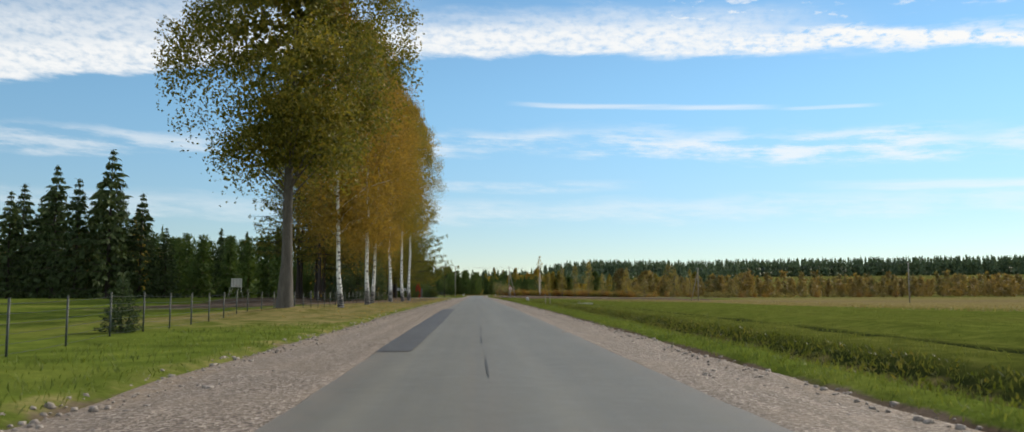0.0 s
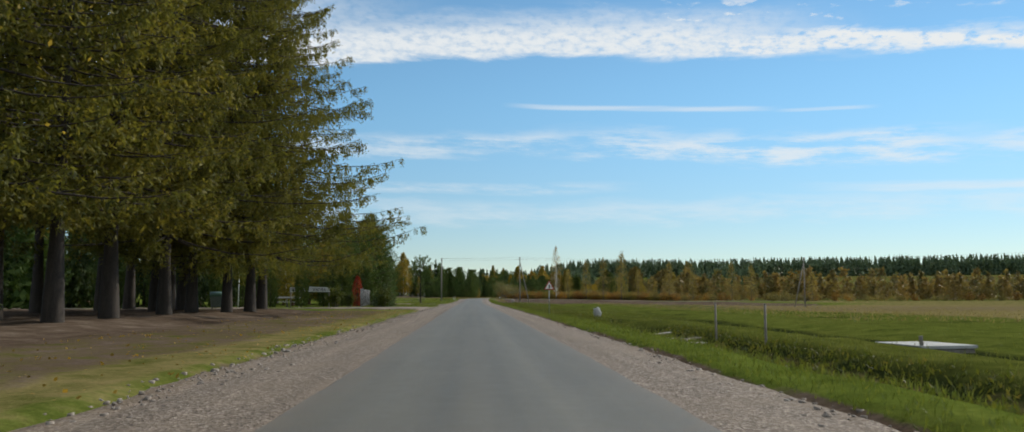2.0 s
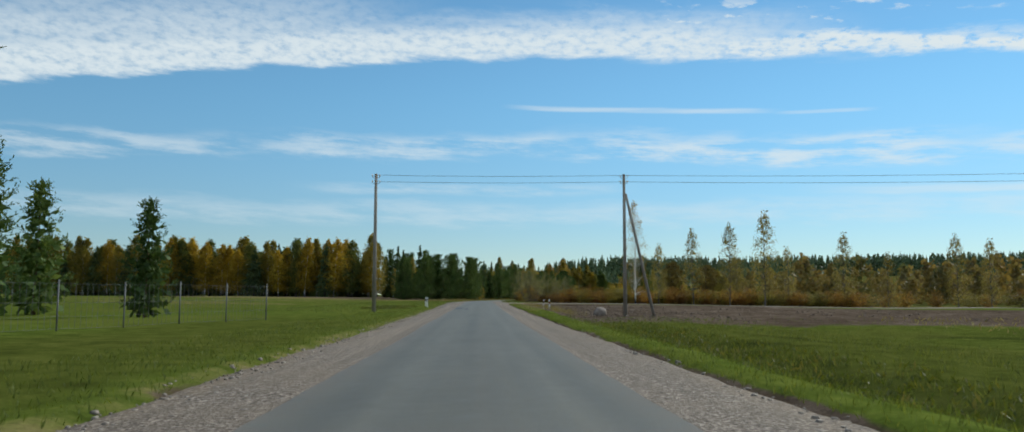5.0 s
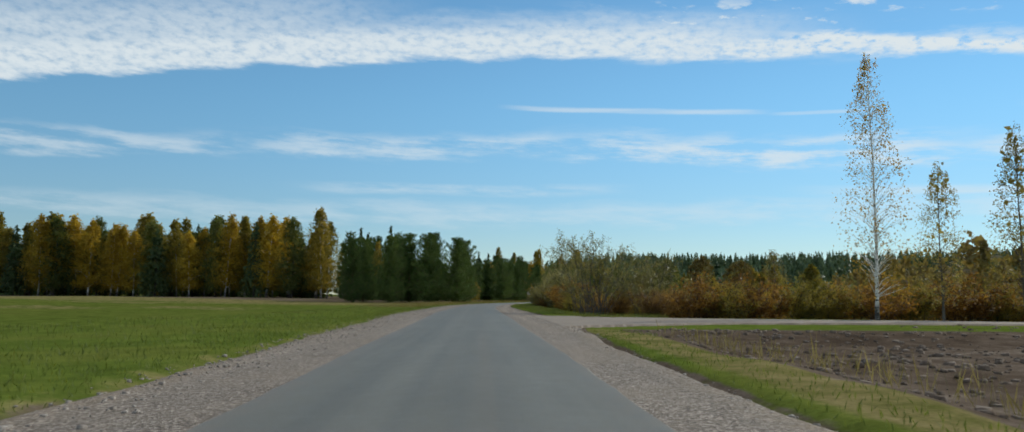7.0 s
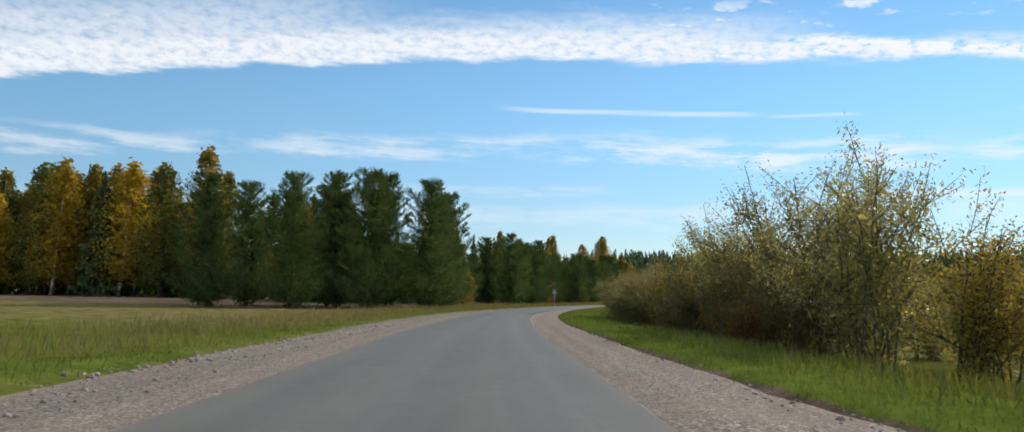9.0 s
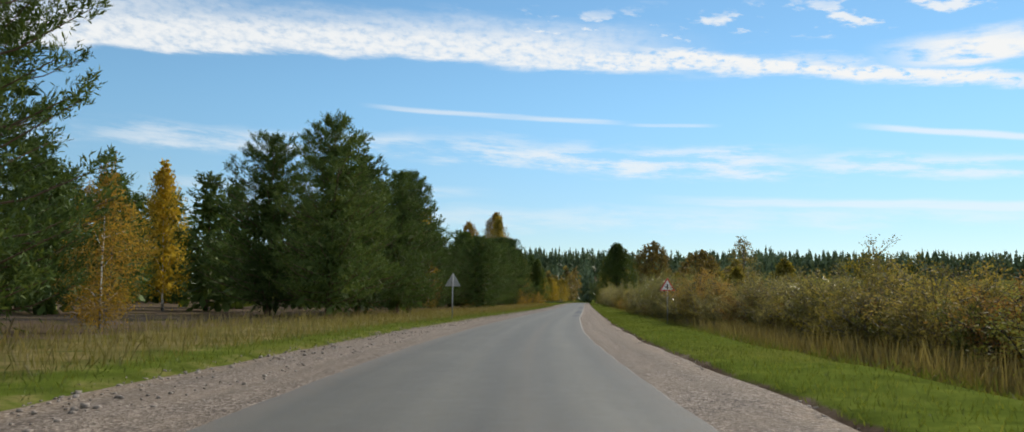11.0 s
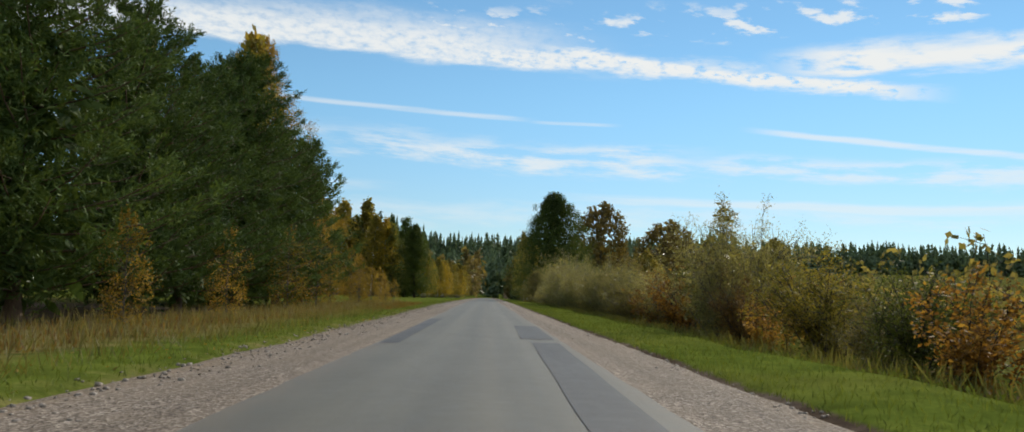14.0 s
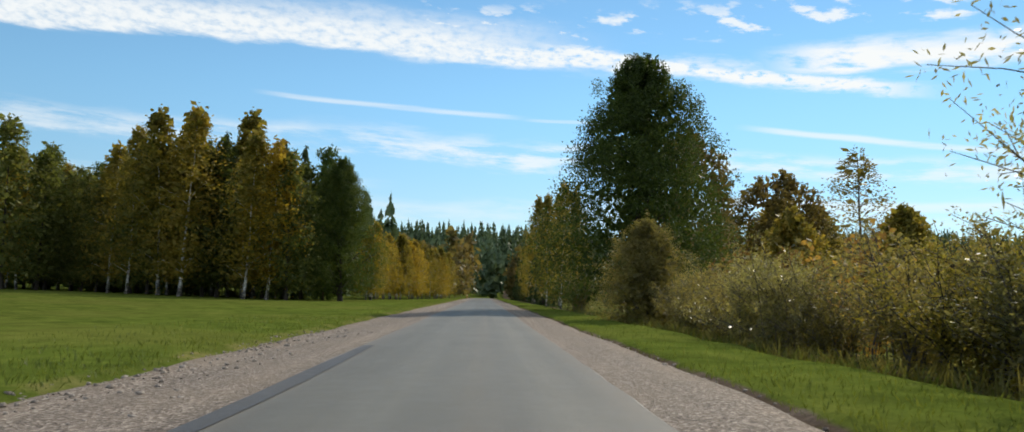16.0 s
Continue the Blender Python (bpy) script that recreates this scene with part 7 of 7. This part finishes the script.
for i in range(7):
    box(bm, -1.45 + i * 0.215, -0.03, 1.485 + 0.012 * i * (1 if i < 4 else 0.8), 0.13, 0.012, 0.2)
part("name_bars", bm, BLACK_PAINT, ban, "dark bars of the unread name")
txt = bpy.data.curves.new("lettering", "FONT")
txt.body, txt.size, txt.extrude, txt.align_x = "SODYBA", 0.29, 0.006, "LEFT"
txt.offset = 0.006
txt.materials.append(BLACK_PAINT)
tob = new("lettering", txt)
tob.parent = ban
tob.matrix_basis = pose(0.2, -0.03, 1.40, 90, 0, 0)
tob["label"] = "dark raised letters"

# bench behind the banner
bench = tagged(root_at("garden_bench", 150.5, -16.5), "pale garden bench in the shade of the trees", "bench")
for z, sx, sy in ((0.45, 2.6, 0.4), (0.85, 2.6, 0.05)):
    bm = bmesh.new()
    box(bm, 0, 0.0 if z < 0.6 else 0.2, z, sx, sy, 0.06 if z < 0.6 else 0.16, 0.01)
    part("seat" if z < 0.6 else "backrest", bm, PALE_WOOD, bench)
for x in (-1.1, 1.1):
    for y in (-0.15, 0.18):
        bm = bmesh.new()
        box(bm, x, y, 0.22 if y < 0 else 0.42, 0.07, 0.06, 0.44 if y < 0 else 0.86, 0.006)
        part("leg", bm, PALE_WOOD, bench)

# wheeled waste container
bin_ob = tagged(root_at("waste_container", 136.6, -18.4, 20), "dark grey wheeled waste container with a green lid", "waste bin")
bm = bmesh.new()
box(bm, 0, 0, 0.62, 1.15, 0.85, 0.9, 0.05)
for v in bm.verts:
    if v.co.z < 0.4:
        v.co.x *= 0.85
        v.co.y *= 0.85
part("body", bm, BIN_GREY, bin_ob)
bm = bmesh.new()
bmesh.ops.create_cone(bm, cap_ends=True, segments=16, radius1=0.46, radius2=0.46, depth=1.18, matrix=Matrix.Translation((0, 0, 1.05)) @ Matrix.Rotation(radians(90), 4, "Y") @ Matrix.Diagonal((0.55, 1, 1, 1)))
part("lid", bm, BIN_GREEN, bin_ob, "rounded green lid", True)
for x in (-0.42, 0.42):
    for y in (-0.3, 0.3):
        bm = bmesh.new()
        rod(bm, (x - 0.03, y, 0.09), (x + 0.03, y, 0.09), 0.09, 0.09, 12)
        part("wheel", bm, BLACK_PAINT, bin_ob, "small black wheel")

# thin white stake beside the drive
bm = bmesh.new()
rod(bm, (0, 0, -0.3), (0.03, 0, 2.6), 0.03, 0.025, 8)
ob = part("white_stake", bm, WHITE_PAINT, None, "", True)
ob.matrix_basis = Matrix.Translation(spot(135.2, -16.6))
tagged(ob, "thin white-painted stake beside the drive", "stake")

# basketball backboard at the back of the lawn
hoop = tagged(root_at("basketball_stand", 121, -34.4, 30), "white backboard on slanting steel struts behind the lawn", "basketball stand")
bm = bmesh.new()
box(bm, 0, 0, 2.15, 1.5, 0.05, 1.25, 0.01)
bd = part("backboard", bm, WHITE_PAINT, hoop, "white board")
for x in (-0.45, 0.0, 0.45):
    bm = bmesh.new()
    box(bm, x, -0.035, 2.15, 0.05, 0.02, 1.25)
    part("slat", bm, GALVANISED, bd)
for x, y in ((-0.7, 1.6), (0.7, 1.6), (-1.4, -0.6), (0.9, -0.5)):
    bm = bmesh.new()
    rod(bm, (x, y, -0.3), (x * 0.5, 0.04, 2.0), 0.035, 0.03, 8)
    part("strut", bm, GALVANISED, hoop, "", True)
bm = bmesh.new()
g = Geo()
k = np.linspace(0, 2 * np.pi, 17)
g.tube(np.column_stack([0.23 * np.cos(k), -0.3 + 0.23 * np.sin(k), np.full(17, 1.75)]), np.full(17, 0.012), 5)
bm.free()
fast_mesh("rim", *g.arrays(), RED_PAINT, hoop)

# garden shelter far behind the lawn
shel = tagged(root_at("garden_shelter", 138, -56, 10), "small open garden shelter with pale posts under the trees", "shelter")
for x in (-1.6, 0, 1.6):
    for y in (-1.0, 1.0):
        bm = bmesh.new()
        box(bm, x, y, 1.0, 0.14, 0.14, 2.1, 0.01)
        part("post", bm, WHITE_PAINT if y < 0 else OLD_WOOD, shel)
bm = bmesh.new()
for sgn in (-1, 1):
    box(bm, 0, sgn * 0.72, 2.35, 4.2, 1.6, 0.07, 0.0, Matrix.Translation((0, 0, 0)) @ Matrix.Translation((0, sgn * 0.72, 2.35)) @ Matrix.Rotation(radians(-sgn * 22), 4, "X") @ Matrix.Translation((0, -sgn * 0.72, -2.35)))
part("roof", bm, OLD_WOOD, shel, "low pitched board roof")
for k in range(2):
    hut = tagged(root_at("garden_hut", 128 + 9 * k, -88 - 14 * k, 15), "small white-walled garden hut under dark trees", "hut")
    bm = bmesh.new()
    box(bm, 0, 0, 0.9, 3.6, 2.6, 2.2)
    part("wall", bm, WHITE_PAINT, hut)
    bm = bmesh.new()
    bmesh.ops.create_cone(bm, cap_ends=True, segments=4, radius1=2.9, radius2=0.3, depth=1.1, matrix=Matrix.Translation((0, 0, 2.5)) @ Matrix.Rotation(radians(45), 4, "Z"))
    part("roof", bm, BARK_DARK, hut)
    bm = bmesh.new()
    box(bm, 0.5, -1.31, 0.75, 0.8, 0.05, 1.7, 0.01)
    part("door", bm, OLD_WOOD, hut)
    bm = bmesh.new()
    box(bm, -0.9, -1.31, 1.2, 0.8, 0.04, 0.7, 0.01)
    part("window", bm, BIN_GREY, hut)


# ---- grass, weeds, stones, clods: stuff ----
def sow(name, label, category, mat, seed, patches, length, width, upright=1.6):
    """Blades over patches of (s0, s1, side function or range, count)."""
    rng = np.random.default_rng(seed)
    g = Geo()
    for s0, s1, l_in, l_out, n in patches:
        s = rng.uniform(s0, s1, n)
        k = rng.uniform(0, 1, n) ** 1.25
        inner = l_in(s) if callable(l_in) else np.full(n, float(l_in))
        outer = l_out(s) if callable(l_out) else np.full(n, float(l_out))
        l = inner + (outer - inner) * k
        keep = ((s - 101.6) / 2.6) ** 2 + ((l - 6.5) / 1.3) ** 2 > 1        # bare earth under the timber heap
        s, l = s[keep], l[keep]
        n = len(s)
        x, y = plan(s, l)
        z = height(s, l) - 0.015
        way = rng.normal(size=(n, 3)) * np.array([0.6, 0.6, 0.25]) + np.array([0, 0, upright])
        leaf_quads(g, rng, np.column_stack([x, y, z]), way, length, width)
    return tagged(fast_mesh(name, *g.arrays(), mat), label, category, kind="stuff")


def re_(k):
    return lambda s: right_edge(s) + k


def le_(k):
    return lambda s: -left_edge(s) - k


sow("verge_grass", "short green grass on both road verges", "grass", LEAF["grass"], 1, [
    (0, 120, re_(0.16), re_(1.5), 20000), (120, 240, re_(0.16), re_(1.3), 12000), (240, 288, re_(0.2), re_(1.5), 2600), (314, 600, re_(0.16), re_(2.6), 62000),
    (-2, 24, le_(0.2), le_(3.2), 4000), (147, 300, le_(0.15), le_(3.5), 24000), (300, 600, le_(0.15), le_(1.6), 34000), (560, 620, le_(0.2), le_(4.5), 6000),
    (600, 660, re_(0.1), re_(2.6), 4000), (600, 680, le_(0.1), le_(3), 4000)], 0.10, 0.013)
sow("meadow_grass", "longer rank grass in the ditch and meadow", "grass", LEAF["meadow"], 2, [
    (2, 118, re_(1.2), 10.0, 16000), (118, 236, re_(2.0), 14.0, 16000), (2, 236, 10, 26, 12000), (236, 300, -14, -5, 5000), (300, 345, -12, -5, 3000)], 0.17, 0.016)
sow("verge_tussocks", "tall dark rank grass in front of the roadside bushes", "grass", LEAF["meadow"], 7, [(303, 360, re_(1.0), 9.5, 18000), (360, 640, 5.6, 8.0, 14000)], 0.28, 0.014, 1.4)
sow("hedge_weeds", "tall yellowing weeds at the foot of the roadside bushes", "weeds", LEAF["olive_grass"], 10, [(330, 470, 6.2, 8.0, 9000), (470, 640, 5.9, 7.4, 14000)], 0.42, 0.022, 1.5)
sow("field_tussocks", "olive grass among the dry stalks beside the pines", "grass", LEAF["olive_grass"], 8, [(345, 470, le_(0.8), -11, 16000), (470, 575, le_(0.8), -10, 16000)], 0.28, 0.014, 1.6)
sow("ditch_weeds", "leafy green weeds along the ditch", "weeds", LEAF["weeds"], 3, [(2, 112, 5.0, 9.2, 30000), (112, 230, 5.2, 8, 9000), (318, 640, 5.7, 7.4, 12000), (248, 262, -8.6, -5.6, 3500)], 0.15, 0.045, 0.9)
sow("dry_grass", "tall straw-coloured dry grass beside the pines", "grass", LEAF["reed"], 4, [(340, 470, le_(1.4), -12, 9000), (470, 575, le_(1.8), -10, 8000), (236, 284, 4.6, 6.5, 1200), (318, 640, 6.4, 7.6, 2200)], 0.45, 0.014, 2.2)
sow("roadside_reeds", "pale dry reeds among the low scrub", "reeds", LEAF["reed"], 13, [(404, 446, 6.3, 9.5, 9000)], 0.75, 0.016, 2.6)
sow("moor_grass", "brownish tufts of dead grass in the wet meadow", "grass", LEAF["reed"], 5, [(120, 238, 22, 70, 6000), (60, 120, 34, 80, 3000)], 0.3, 0.05, 1.0)
sow("dry_weeds", "brown withered weeds and seedlings on the verge", "weeds", LEAF["scrub"], 9, [(554, 578, le_(1.0), -9.5, 9000), (470, 552, le_(2.4), -10, 7000)], 0.22, 0.03, 1.1)
sow("fallen_leaves", "fallen yellow-brown leaves on the grass", "leaves", LEAF["birch"], 6, [(28, 134, le_(-0.2), -9.5, 6000), (500, 575, le_(0.0), -8, 1500)], 0.07, 0.05, 0.0)


def lumps(name, label, category, mat, seed, patches, lo, hi, flat=0.6):
    """Loose stones or clods as small uneven blocks."""
    rng = np.random.default_rng(seed)
    cube = np.array([(x, y, z) for z in (-1, 1) for y in (-1, 1) for x in (-1, 1)], float)
    fc = np.array([(0, 2, 3, 1), (4, 5, 7, 6), (0, 1, 5, 4), (2, 6, 7, 3), (0, 4, 6, 2), (1, 3, 7, 5)])
    g = Geo()
    for s0, s1, l_in, l_out, n in patches:
        s = rng.uniform(s0, s1, n)
        inner = l_in(s) if callable(l_in) else np.full(n, float(l_in))
        outer = l_out(s) if callable(l_out) else np.full(n, float(l_out))
        l = inner + (outer - inner) * rng.uniform(0, 1, n)
        x, y = plan(s, l)
        on_gravel = np.abs(l) < np.where(l < 0, left_edge(s), right_edge(s))
        z = np.where(on_gravel, np.interp(s, RS, RZ) - 0.065, height(s, l))
        size = lo + (hi - lo) * rng.uniform(0, 1, n) ** 3
        v = cube[None] * (1 + rng.normal(size=(n, 8, 3)) * 0.22) * np.array([1, 1, flat])
        v[:, 4:, :2] *= 0.7
        a = rng.uniform(0, 6.283, n)
        rx = v[..., 0] * np.cos(a)[:, None] - v[..., 1] * np.sin(a)[:, None]
        ry = v[..., 0] * np.sin(a)[:, None] + v[..., 1] * np.cos(a)[:, None]
        w = np.stack([rx, ry, v[..., 2]], -1) * size[:, None, None] * 0.5 + np.column_stack([x, y, z])[:, None]
        g.add(w.reshape(-1, 3), (fc[None] + 8 * np.arange(n)[:, None, None]).reshape(-1, 4))
    return tagged(fast_mesh(name, *g.arrays(), mat), label, category, kind="stuff")


lumps("shoulder_stones", "loose pale stones scattered on the gravel shoulders", "stones", STONES, 11, [
    (0, 300, le_(-1.3), le_(0.15), 4500), (300, 610, le_(-1.4), le_(0.15), 5200), (0, 290, re_(-1.1), re_(0.05), 3600), (312, 610, re_(-1.1), re_(0.05), 3600), (134, 147, -9, -3, 260), (0, 300, le_(-0.45), le_(0.3), 4200), (300, 610, le_(-0.45), le_(0.3), 4200), (0, 290, re_(-0.3), re_(0.2), 2200), (312, 610, re_(-0.3), re_(0.2), 2200)], 0.02, 0.075)
lumps("earth_clods", "clods of dark broken earth in the bare field", "soil", CLODS, 12, [(232, 289, 4.9, 16, 2600), (232, 300, 16, 45, 1800), (232, 289, 5, 12, 2500)], 0.03, 0.2, 0.55)
